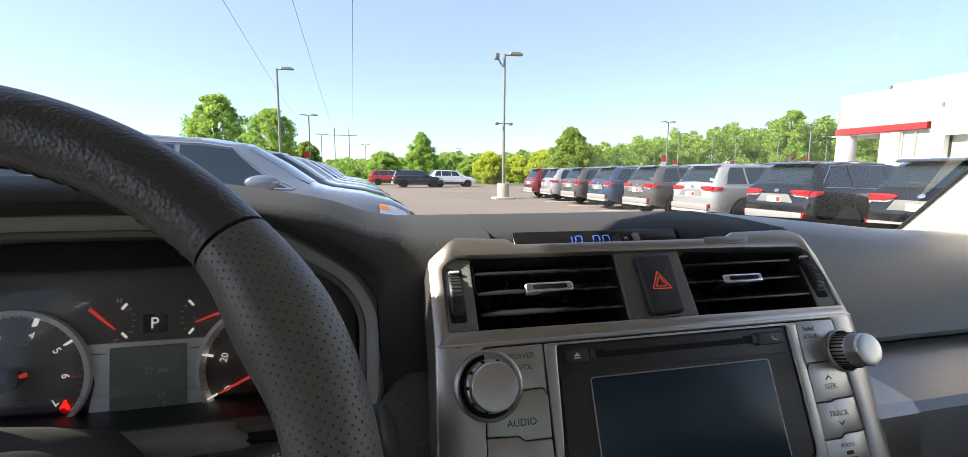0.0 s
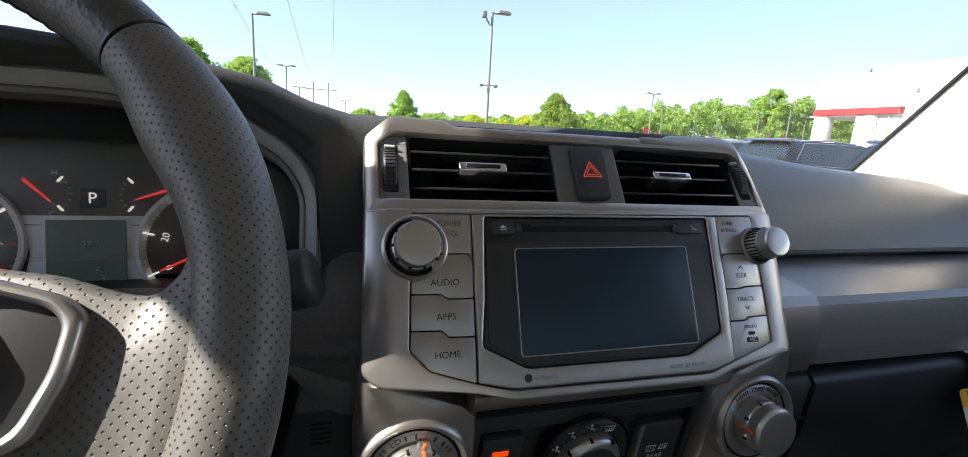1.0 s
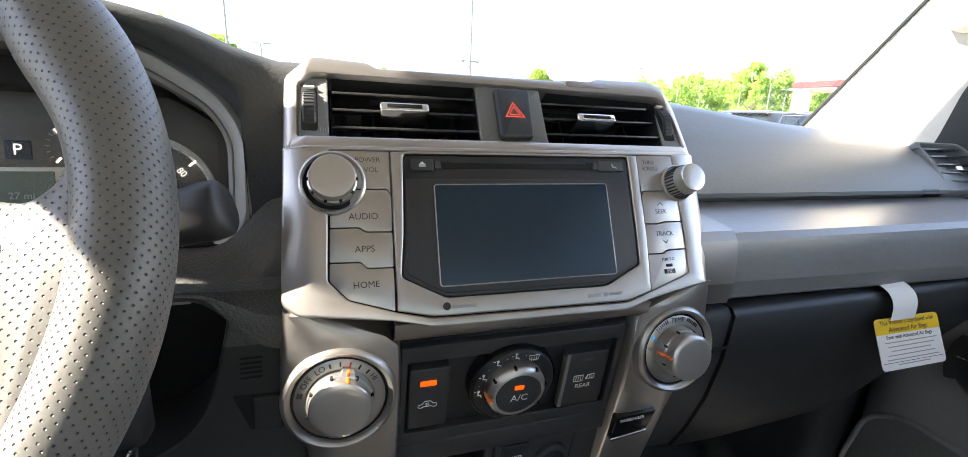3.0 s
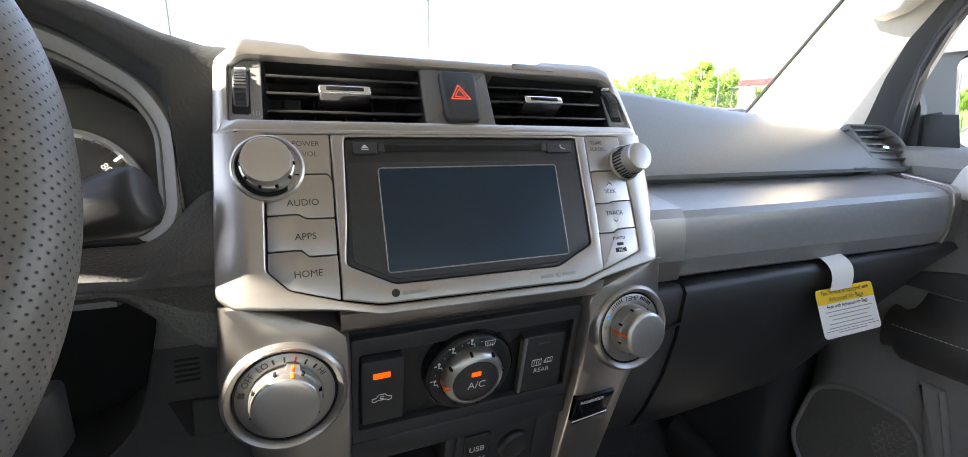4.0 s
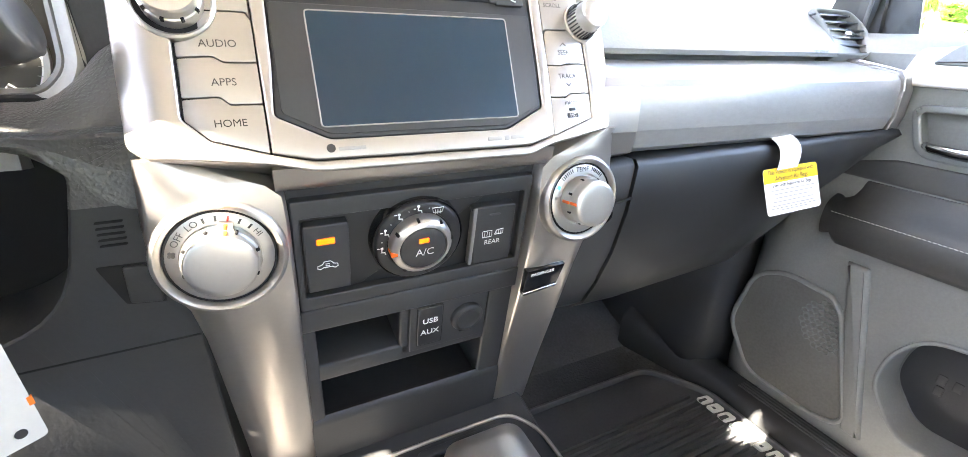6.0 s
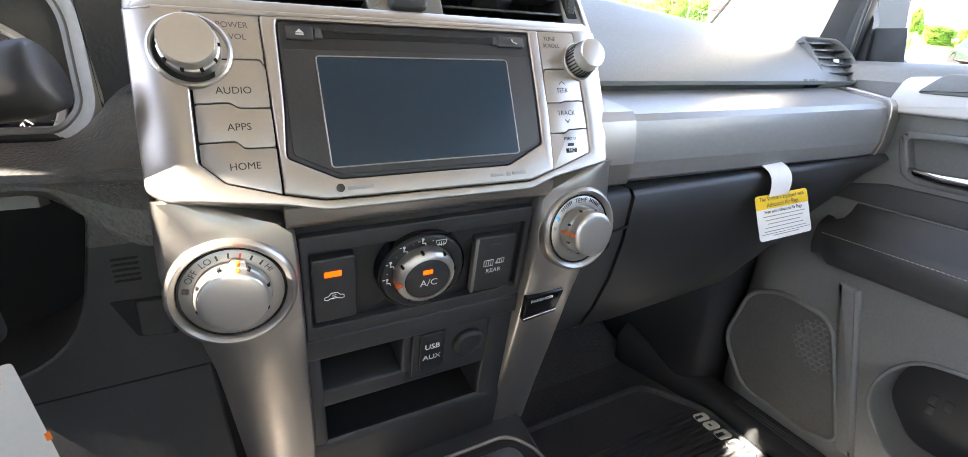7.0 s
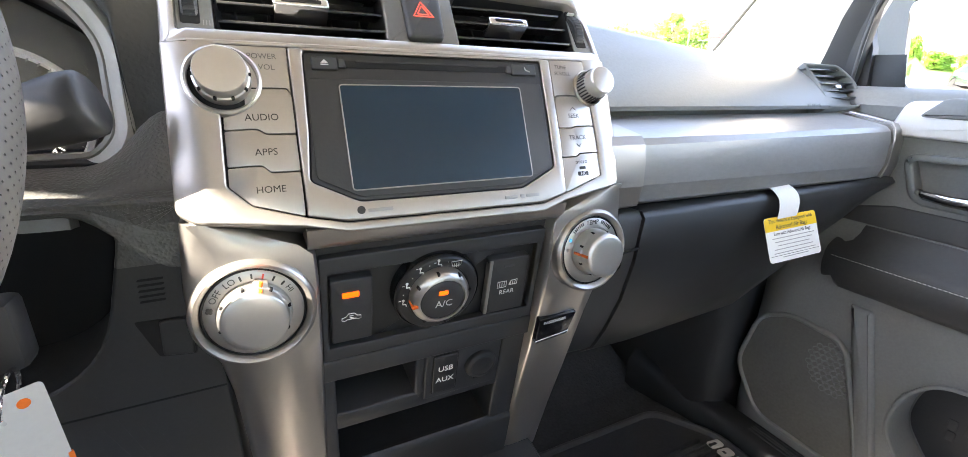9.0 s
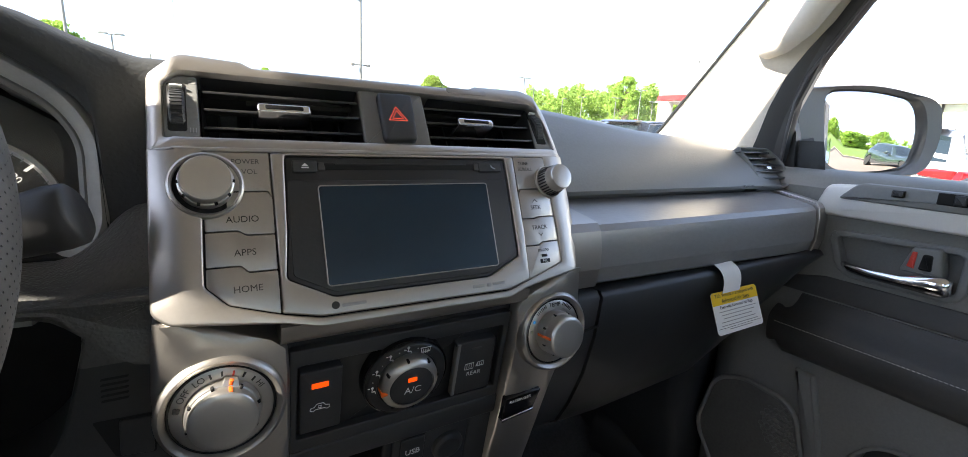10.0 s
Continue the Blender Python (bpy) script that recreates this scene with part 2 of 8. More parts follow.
ASPHALT = mat("asphalt", (0.190, 0.155, 0.130), 0.9, grain=0.004, grain_size=0.02, vary=0.22, blotch=4.0)
LINE_PAINT = mat("white_line_paint", (0.55, 0.54, 0.50), 0.8, vary=0.15)
GRASS = mat("grass", (0.10, 0.17, 0.025), 0.9, grain=0.03, grain_size=0.05, vary=0.3, blotch=3.0)
CONCRETE = mat("concrete", (0.42, 0.38, 0.31), 0.85, grain=0.003, grain_size=0.02, vary=0.15, blotch=0.6)
GALV = mat("painted_steel_pole", (0.22, 0.22, 0.20), 0.5, 0.3, vary=0.08)
STUCCO = mat("white_panel", (0.80, 0.79, 0.76), 0.5, vary=0.03, blotch=3.0)
BRUSHED = mat("silver_panel", (0.48, 0.46, 0.43), 0.45, 0.4, vary=0.05)
RED_PANEL = mat("red_panel", (0.60, 0.03, 0.03), 0.4, vary=0.04)
SHOP_GLASS = mat("shop_glass", (0.46, 0.50, 0.38), 0.06, vary=0.1, blotch=2.0, spec=0.8)
BARK = mat("bark", (0.14, 0.10, 0.07), 0.9, grain=0.02, grain_size=0.06, vary=0.25)
WIRE = mat("wire", (0.05, 0.05, 0.05), 0.6)


def foliage(name, a, b):
    m = mat(name, a, 0.6, vary=0.25, blotch=2.0)
    nt = m.node_tree
    p = nt.nodes["Principled BSDF"]
    g = nt.nodes.new("ShaderNodeNewGeometry")
    mx = nt.nodes.new("ShaderNodeMix")
    mx.data_type = "RGBA"
    mx.inputs["A"].default_value, mx.inputs["B"].default_value = (*a, 1), (*b, 1)
    nt.links.new(g.outputs["Random Per Island"], mx.inputs["Factor"])
    nt.links.new(mx.outputs["Result"], p.inputs["Base Color"])
    tl = nt.nodes.new("ShaderNodeBsdfTranslucent")
    nt.links.new(mx.outputs["Result"], tl.inputs[0])
    ms = nt.nodes.new("ShaderNodeMixShader")
    ms.inputs[0].default_value = 0.5
    nt.links.new(p.outputs[0], ms.inputs[1])
    nt.links.new(tl.outputs[0], ms.inputs[2])
    nt.links.new(ms.outputs[0], nt.nodes["Material Output"].inputs[0])
    return m


LEAF = foliage("leaves", (0.19, 0.34, 0.055), (0.47, 0.62, 0.14))
LEAF_D = foliage("olive_leaves", (0.17, 0.28, 0.045), (0.42, 0.52, 0.11))
LEAF_W = foliage("woodland_leaves", (0.15, 0.27, 0.05), (0.46, 0.60, 0.15))
LEAF_Y = foliage("yellow_green_leaves", (0.36, 0.44, 0.04), (0.66, 0.70, 0.10))


# ---- building blocks ----
def basis(origin, tilt):
    """A frame on a panel that leans back by tilt degrees: x to the right, y up the panel, z out of it towards the seats."""
    a = radians(tilt)
    return Matrix(((1, 0, 0, origin[0]), (0, math.sin(a), -math.cos(a), origin[1]), (0, math.cos(a), math.sin(a), origin[2]), (0, 0, 0, 1)))


def chain(ob):
    m = Matrix.Identity(4)
    while ob is not None:
        m = ob.matrix_parent_inverse @ ob.matrix_basis @ m
        ob = ob.parent
    return m


def put(name, data, material, parent=None, label="", smooth=40):
    if material is not None:
        data.materials.append(material)
    if smooth:
        data.shade_smooth()
        data.set_sharp_from_angle(angle=radians(smooth))
    ob = new(name, data)
    if parent is not None:
        ob.parent = parent
        ob.matrix_parent_inverse = chain(parent).inverted()
    if label:
        ob["label"] = label
    return ob


def part(name, bm, material, parent=None, label="", m=None, smooth=40):
    """Links a bmesh, moved by m, as one mesh object under its thing."""
    if m is not None:
        bmesh.ops.transform(bm, matrix=m, verts=bm.verts)
    bmesh.ops.recalc_face_normals(bm, faces=bm.faces)
    me = bpy.data.meshes.new(name)
    bm.to_mesh(me)
    bm.free()
    return put(name, me, material, parent, label, smooth)


def thing(name, at, label, category, group="", kind=""):
    e = new(name)
    e.empty_display_size = 0.05
    e.matrix_basis = Matrix.Translation(at)
    return tagged(e, label, category, group, kind)


def rpoly(pts, r, n=4):
    """A polygon with its corners rounded by r (one radius, or one each)."""
    out = []
    k = len(pts)
    for i in range(k):
        p, a, c = Vector(pts[i]), Vector(pts[i - 1]), Vector(pts[(i + 1) % k])
        ri = r[i] if isinstance(r, (list, tuple)) else r
        da, dc = (a - p), (c - p)
        la, lc = da.length, dc.length
        d = min(ri, la * 0.45, lc * 0.45)
        q0, q1 = p + da * (d / la), p + dc * (d / lc)
        for j in range(n + 1):
            f = j / n
            out.append(((1 - f) ** 2 * q0 + 2 * f * (1 - f) * p + f * f * q1)[:])
    return out


def rrect(x0, y0, x1, y1, r=0.002, n=4):
    return rpoly([(x0, y0), (x1, y0), (x1, y1), (x0, y1)], r, n)


def circle(cx, cy, r, n=40):
    return [(cx + r * math.cos(2 * math.pi * i / n), cy + r * math.sin(2 * math.pi * i / n)) for i in range(n)]


def area2(pts):
    return sum(pts[i - 1][0] * pts[i][1] - pts[i][0] * pts[i - 1][1] for i in range(len(pts)))


def inset(pts, d):
    """The outline moved inwards by d."""
    s = 1 if area2(pts) > 0 else -1
    out = []
    k = len(pts)
    for i in range(k):
        p, a, c = Vector(pts[i]), Vector(pts[i - 1]), Vector(pts[(i + 1) % k])
        e0, e1 = p - a, c - p
        if e0.length < 1e-7 or e1.length < 1e-7:
            e = e0 if e0.length > e1.length else e1
            e0 = e1 = e
        n0, n1 = Vector((-e0.y, e0.x)).normalized() * s, Vector((-e1.y, e1.x)).normalized() * s
        nn = n0 + n1
        if nn.length < 1e-6:
            nn = n0
        nn.normalize()
        out.append((p + nn * (d / max(0.5, nn.dot(n0))))[:])
    return out


def loops(bm, rings, cap0=True, cap1=True, closed=True):
    """Skins rings of points, all of one length, one to the next."""
    vs = [[bm.verts.new(p) for p in ring] for ring in rings]
    k = len(vs[0])
    for a, b in zip(vs, vs[1:]):
        for i in range(k if closed else k - 1):
            j = (i + 1) % k
            bm.faces.new((a[i], a[j], b[j], b[i]))
    if cap0:
        bm.faces.new(list(reversed(vs[0])))
    if cap1:
        bm.faces.new(vs[-1])
    return vs


def slab(bm, pts, z0, z1, bev=0.001, steps=3, back=True):
    """A plate of that outline from z0 to z1, with its front edge rounded."""
    rings = [[(*p, z0) for p in pts], [(*p, z1 - bev) for p in pts]]
    for i in range(1, steps + 1):
        a = math.pi / 2 * i / steps
        rings.append([(*p, z1 - bev + bev * math.sin(a)) for p in inset(pts, bev * (1 - math.cos(a)))])
    loops(bm, rings, back, True)
    return bm


def ring(bm, outer, inner, z0, z1, bev=0.001, zi=None, steps=3):
    """A frame between two outlines of the same number of points, from z0 to z1, its front edges rounded; zi: how deep its inner edge goes."""
    rings = [[(*p, z0) for p in outer], [(*p, z1 - bev) for p in outer]]
    for i in range(1, steps + 1):
        a = math.pi / 2 * i / steps
        rings.append([(*p, z1 - bev + bev * math.sin(a)) for p in inset(outer, bev * (1 - math.cos(a)))])
    for i in range(steps, -1, -1):
        a = math.pi / 2 * i / steps
        rings.append([(*p, z1 - bev + bev * math.sin(a)) for p in inset(inner, -bev * (1 - math.cos(a)))])
    rings.append([(*p, z0 if zi is None else zi) for p in inner])
    loops(bm, rings, False, False)
    return bm


def lathe(bm, prof, seg=48, cx=0.0, cy=0.0):
    """Turns a profile of (radius, height) round z."""
    rings = [[(cx + r * math.cos(2 * math.pi * i / seg), cy + r * math.sin(2 * math.pi * i / seg), z) for i in range(seg)] for r, z in prof]
    loops(bm, rings, True, True)
    return bm


def box(bm, x0, y0, z0, x1, y1, z1, bev=0.0):
    r = bmesh.ops.create_cube(bm, size=1.0, matrix=Matrix.LocRotScale(((x0 + x1) / 2, (y0 + y1) / 2, (z0 + z1) / 2), None, (x1 - x0, y1 - y0, z1 - z0)))
    if bev:
        es = {e for v in r["verts"] for e in v.link_edges}
        bmesh.ops.bevel(bm, geom=list(es), offset=bev, segments=2, affect="EDGES", profile=0.5)
    return bm


def tube(bm, pts, r, seg=10, caps=True):
    """A round bar along points; r: one radius, or one each."""
    pts = [Vector(p) for p in pts]
    rings = []
    up = Vector((0, 0, 1))
    for i, p in enumerate(pts):
        d = (pts[min(i + 1, len(pts) - 1)] - pts[max(i - 1, 0)]).normalized()
        side = d.cross(up)
        if side.length < 1e-3:
            side = d.cross(Vector((0, 1, 0)))
        side.normalize()
        u2 = side.cross(d)
        ri = r[i] if isinstance(r, (list, tuple)) else r
        rings.append([p + (side * math.cos(2 * math.pi * k / seg) + u2 * math.sin(2 * math.pi * k / seg)) * ri for k in range(seg)])
    loops(bm, rings, caps, caps)
    return bm


def NB():
    return bmesh.new()


def lettering(words, size, m, material, parent, name="lettering", align="CENTER", bold=0.0, squeeze=1.0):
    """Words in the built-in font as a thin mesh, centred at m, lying in its x-y plane."""
    cu = bpy.data.curves.new(name, "FONT")
    cu.body, cu.size, cu.align_x, cu.align_y, cu.extrude, cu.offset, cu.resolution_u = words, size, align, "CENTER", size * 0.01, size * bold, 3
    tmp = new("lettering_curve", cu)
    me = bpy.data.meshes.new_from_object(tmp.evaluated_get(bpy.context.evaluated_depsgraph_get()))
    bpy.data.objects.remove(tmp)
    bpy.data.curves.remove(cu)
    me.materials.clear()
    me.transform(m @ Matrix.Diagonal((squeeze, 1, 1, 1)))
    return put(name, me, material, parent, smooth=0)


def at2(m, x, y, z=0.0, turn=0.0):
    return m @ Matrix.Translation((x, y, z)) @ Matrix.Rotation(radians(turn), 4, "Z")


# ---- the cabin's shell ----
def section_loft(name, stations, material, parent=None, label="", smooth=45, mirror=False):
    """A solid skinned over closed outlines, each a list of (x, y, z)."""
    bm = NB()
    loops(bm, stations)
    return part(name, bm, material, parent, label, smooth=smooth)


PB, PD = Vector((0.661, 0.306, 1.32)), Vector((-0.0738, -0.8797, 1.0))   # the front pillar's inner glass edge, and its way up


def pillar_at(z, side=1):
    p = PB + PD * (z - 1.32)
    return Vector((side * p.x, p.y, p.z))


def build_shell():
    def plain(name, x0, y0, z0, x1, y1, z1, material, label, cat):
        bm = NB()
        box(bm, x0, y0, z0, x1, y1, z1)
        return tagged(part(name, bm, material), label, cat, kind="structure")

    plain("cabin_floor", -0.80, -2.3, 0.50, 0.80, 0.75, 0.622, CARPET, "black carpeted floor of the car", "floor")
    bm = NB()
    rows = []
    # Unseen left edge is lowered to trim the sun through the driver's window.
    for y, z, drop in ((-2.3, 1.70, 0.12), (-1.6, 1.78, 0.16), (-0.85, 1.785, 0.15), (-0.55, 1.78, 0.19), (-0.33, 1.770, 0.13), (-0.12, 1.745, 0.105), (-0.05, 1.735, 0.095)):
        bow = 0.17 if y > -0.1 else 0.0     # the front edge follows the windscreen, pushed forward at left to shade the pad
        dip = 0.25 * bow                    # and dips there along the glass, out of view, to block more sun
        rows.append([(-0.72, y - 0.3 * bow, z - drop), (-0.6, y + 0.3 * bow, z - 0.015), (-0.3, y + 1.4 * bow, z - dip), (0, y + 1.3 * bow, z - dip), (0.3, y + 0.4 * bow, z), (0.6, y - 0.2 * bow, z - 0.015), (0.72, y - 0.4 * bow, z - 0.07),
                     (0.72, y - 0.4 * bow, z + 0.03), (0.3, y + 0.4 * bow, z + 0.05), (0, y + 1.3 * bow, z + 0.05 - dip), (-0.3, y + 1.4 * bow, z + 0.05 - dip), (-0.72, y - 0.3 * bow, z + 0.03)])
    loops(bm, rows)
    tagged(part("ceiling", bm, BEIGE), "beige fabric headliner of the car", "ceiling", kind="structure")
    plain("wall_rear", -0.72, -2.36, 0.5, 0.72, -2.3, 1.25, DOORP, "grey plastic tailgate lining", "wall")
    plain("wall_left_front", -0.80, -0.60, 0.5, -0.715, 0.32, 1.27, DOORP, "grey plastic side lining below the driver's window", "wall")
    plain("wall_left_rear", -0.80, -2.3, 0.5, -0.715, -0.602, 1.25, DOORP, "grey plastic side lining behind the driver", "wall")
    # Unseen raised block, added to bounce sunlight forward into the cabin.
    plain("floor_rear_bounce", -0.70, -2.3, 0.622, 0.70, -0.62, 0.92, BOUNCE_FABRIC, "added grey fabric block at the rear that bounces light forward", "floor")
    plain("wall_right_rear", 0.715, -2.3, 0.5, 0.80, -0.72, 1.25, DOORP, "grey plastic side lining behind the passenger door", "wall")
    for s, nm in ((-1, "wall_left_pillar"), (1, "wall_right_pillar")):
        for y0 in (-0.84, -1.62, -2.3):
            x0, x1 = sorted((s * 0.70, s * 0.79))
            plain(nm, x0, y0, 1.25, x1, y0 + 0.12, 1.74, BEIGE, "beige door pillar lining", "pillar")
    # Unseen panel added to block the sun where a driver would sit.
    plain("wall_left_sun_block", -0.79, -0.72, 1.272, -0.70, -0.42, 1.74, BEIGE, "added beige panel beside the driver that blocks the sun", "pillar")
    plain("wall_door_jamb", 0.668, 0.128, 0.6, 0.80, 0.21, 1.262, BLACK_SOFT, "dark door jamb behind the dashboard's end", "wall")
    plain("wall_bulkhead", -0.80, 0.62, 0.5, 0.80, 0.66, 1.24, BLACK_SOFT, "dark bulkhead behind the dashboard", "wall")
    # front pillars, beige lining with a dark glass edge
    for s, nm in ((1, "pillar_right"), (-1, "pillar_left")):
        secs = []
        for z in (1.26, 1.32, 1.38, 1.46, 1.56, 1.66, 1.75):
            e = pillar_at(z, s)
            w = float(np.interp(z, (1.26, 1.32, 1.5, 1.7), (0.24, 0.205, 0.115, 0.085)))
            secs.append([(e.x, e.y, z), (e.x + s * 0.010, e.y - 0.03, z), (e.x + s * 0.0175, e.y - w * 0.38, z), (e.x + s * 0.0275, e.y - w * 0.58, z), (e.x + s * 0.039, e.y - w * 0.78, z),
                         (e.x + s * 0.052, e.y - w, z), (e.x + s * 0.072, e.y - w, z), (e.x + s * 0.072, e.y + 0.02, z), (e.x + s * 0.02, e.y + 0.02, z)])
        bm = NB()
        loops(bm, secs)
        tagged(part(nm, bm, BEIGE, smooth=60), "beige fabric-covered windscreen pillar", "pillar", kind="structure")
        bm = NB()
        tube(bm, [pillar_at(z, s) + Vector((-s * 0.002, 0.004, 0)) for z in (1.25, 1.32, 1.4, 1.5, 1.6, 1.76)], 0.0030, 8)
        tagged(part("trim_windscreen_seal", bm, BLACK), "black rubber seal along the windscreen edge", "trim", kind="structure")
    # dark door seal lapping over the passenger's pillar
    bm = NB()
    rows = []
    for z, k in ((1.262, 0.87), (1.32, 0.855), (1.37, 0.81), (1.42, 0.79), (1.46, 0.84), (1.49, 0.91), (1.53, 0.99)):
        e = pillar_at(z)
        w = float(np.interp(z, (1.26, 1.32, 1.5, 1.7), (0.24, 0.205, 0.115, 0.085)))
        x0 = e.x + float(np.interp(k, (0.38, 0.58, 0.78, 1.0), (0.0175, 0.0275, 0.039, 0.052)))
        rows.append([(x0 + 0.003, e.y - w * k + 0.003, z), (x0 - 0.004, e.y - w * k, z), (x0 - 0.003, e.y - w * k - 0.008, z), (e.x + 0.047, e.y - w * 1.02, z), (e.x + 0.056, e.y - w * 1.02, z)])
    loops(bm, rows)
    tagged(part("trim_door_seal", bm, BLACK_SOFT, smooth=50), "black door seal along the windscreen pillar", "trim", kind="structure")
    # grab handle cover on the passenger's pillar
    bm = NB()
    gp = [(0.674, 0.133, 1.460), (0.668, 0.124, 1.463), (0.662, 0.100, 1.471), (0.658, 0.070, 1.493), (0.652, 0.042, 1.528), (0.645, 0.002, 1.581), (0.638, -0.048, 1.642), (0.636, -0.063, 1.657)]
    tube(bm, gp, [0.008, 0.017, 0.021, 0.022, 0.022, 0.022, 0.019, 0.010], 14)
    tagged(part("grab_handle", bm, BEIGE, smooth=70), "beige padded grab handle on the windscreen pillar", "handle")
    # windscreen, side panes
    bm = NB()
    rows = []
    for i in range(7):
        z = 1.24 + 0.52 * i / 6
        e = pillar_at(z)
        rows.append([(e.x * f, e.y + 0.16 * (1 - f * f) + 0.012, z + 0.01 * (1 - f * f)) for f in (-1, -0.75, -0.5, -0.25, 0, 0.25, 0.5, 0.75, 1)])
    loops(bm, rows, False, False, closed=False)
    w = tagged(part("window_1", bm, GLASS, smooth=80), "clear curved windscreen of the car", "window", kind="structure")
    w.visible_shadow = False
    bm = NB()
    rows = []
    for i in range(15):
        x = 0.30 + 0.36 * i / 14
        row = []
        for f in (0, 0.5, 1):
            z = 1.25 + (1.331 - 0.05 * (x - 0.30) - 1.25) * f
            e = pillar_at(z)
            row.append((x, e.y + 0.16 * (1 - (x / e.x) ** 2) + 0.007, z))
        rows.append(row)
    loops(bm, rows, False, False, closed=False)
    tagged(part("trim_windscreen_band", bm, BLACK, smooth=80), "black enamel band at the foot of the windscreen", "trim", kind="structure")
    # dark privacy glass round the rear seats
    for nm, x0, y0, x1, y1 in (("window_2", -0.752, -1.498, -0.748, -0.722), ("window_3", 0.748, -1.498, 0.752, -0.722), ("window_4", -0.752, -2.178, -0.748, -1.622), ("window_5", 0.748, -2.178, 0.752, -1.622), ("window_6", -0.70, -2.34, 0.70, -2.336)):
        plain(nm, x0, y0, 1.252, x1, y1, 1.735, PRIVACY, "dark tinted rear window of the car", "window")


build_shell()


# ---- dashboard ----
def pad_crown(x):
    return float(np.interp(x, (0.14, 0.2, 0.26, 0.34, 0.46, 0.58, 0.64, 0.70), (1.351, 1.348, 1.343, 1.335, 1.323, 1.317, 1.313, 1.300)))


def pad_section(x):
    zc = pad_crown(x)
    yc = float(np.interp(x, (0.14, 0.20, 0.6, 0.70), (0.046, 0.048, 0.05, 0.066)))
    pts = [(yc + 0.004, 1.2435), (yc + 0.002, 1.2485), (yc + 0.011, 1.259), (yc + 0.03, 1.275), (yc + 0.058, 1.297), (yc + 0.09, zc - 0.014), (yc + 0.125, zc - 0.004),
           (yc + 0.17, zc), (yc + 0.24, zc - 0.006), (0.42, zc - 0.04), (0.60, zc - 0.09), (0.60, 1.14), (yc + 0.045, 1.14), (yc + 0.03, 1.2425)]
    return [(x, y, z) for y, z in pts]


def hood_height(x):
    """The dashboard's top from the middle to the driver's side: the raised hood over the instruments."""
    return float(np.interp(x, (-0.72, -0.60, -0.50, -0.39, -0.31, -0.257, -0.234, -0.205, -0.173, 0.2), (1.330, 1.368, 1.383, 1.387, 1.381, 1.373, 1.368, 1.355, 1.3465, 1.347)))


def arch_height(x):
    """Where the hood's lower edge meets the arched surround of the instruments."""
    return float(np.interp(x, (-0.578, -0.563, -0.505, -0.385, -0.30, -0.258, -0.231, -0.217, -0.203, -0.196, -0.193), (1.293, 1.322, 1.358, 1.368, 1.362, 1.354, 1.338, 1.328, 1.316, 1.303, 1.20)))


def bar_section(x, grow=0.0):
    d = float(np.interp(x, (0.165, 0.19, 0.60, 0.66), (0.0, 0.0, 0.002, 0.012)))
    lo = float(np.interp(x, (0.165, 0.6, 0.66), (1.163, 1.155, 1.152)))
    g = grow
    pts = [(0.06, 1.238 + g), (0.045, 1.235 + g), (0.0 + d, 1.2285 + g), (-0.012 + d - g, 1.2255 + g), (-0.0175 + d - g, 1.220 + g * 0.5), (-0.021 + d - g, 1.205),
           (-0.022 + d - g, lo + 0.022), (-0.018 + d - g, lo + 0.006 - g), (-0.008 + d, lo - g), (0.06, lo - g)]
    return [(x, y, z) for y, z in pts]


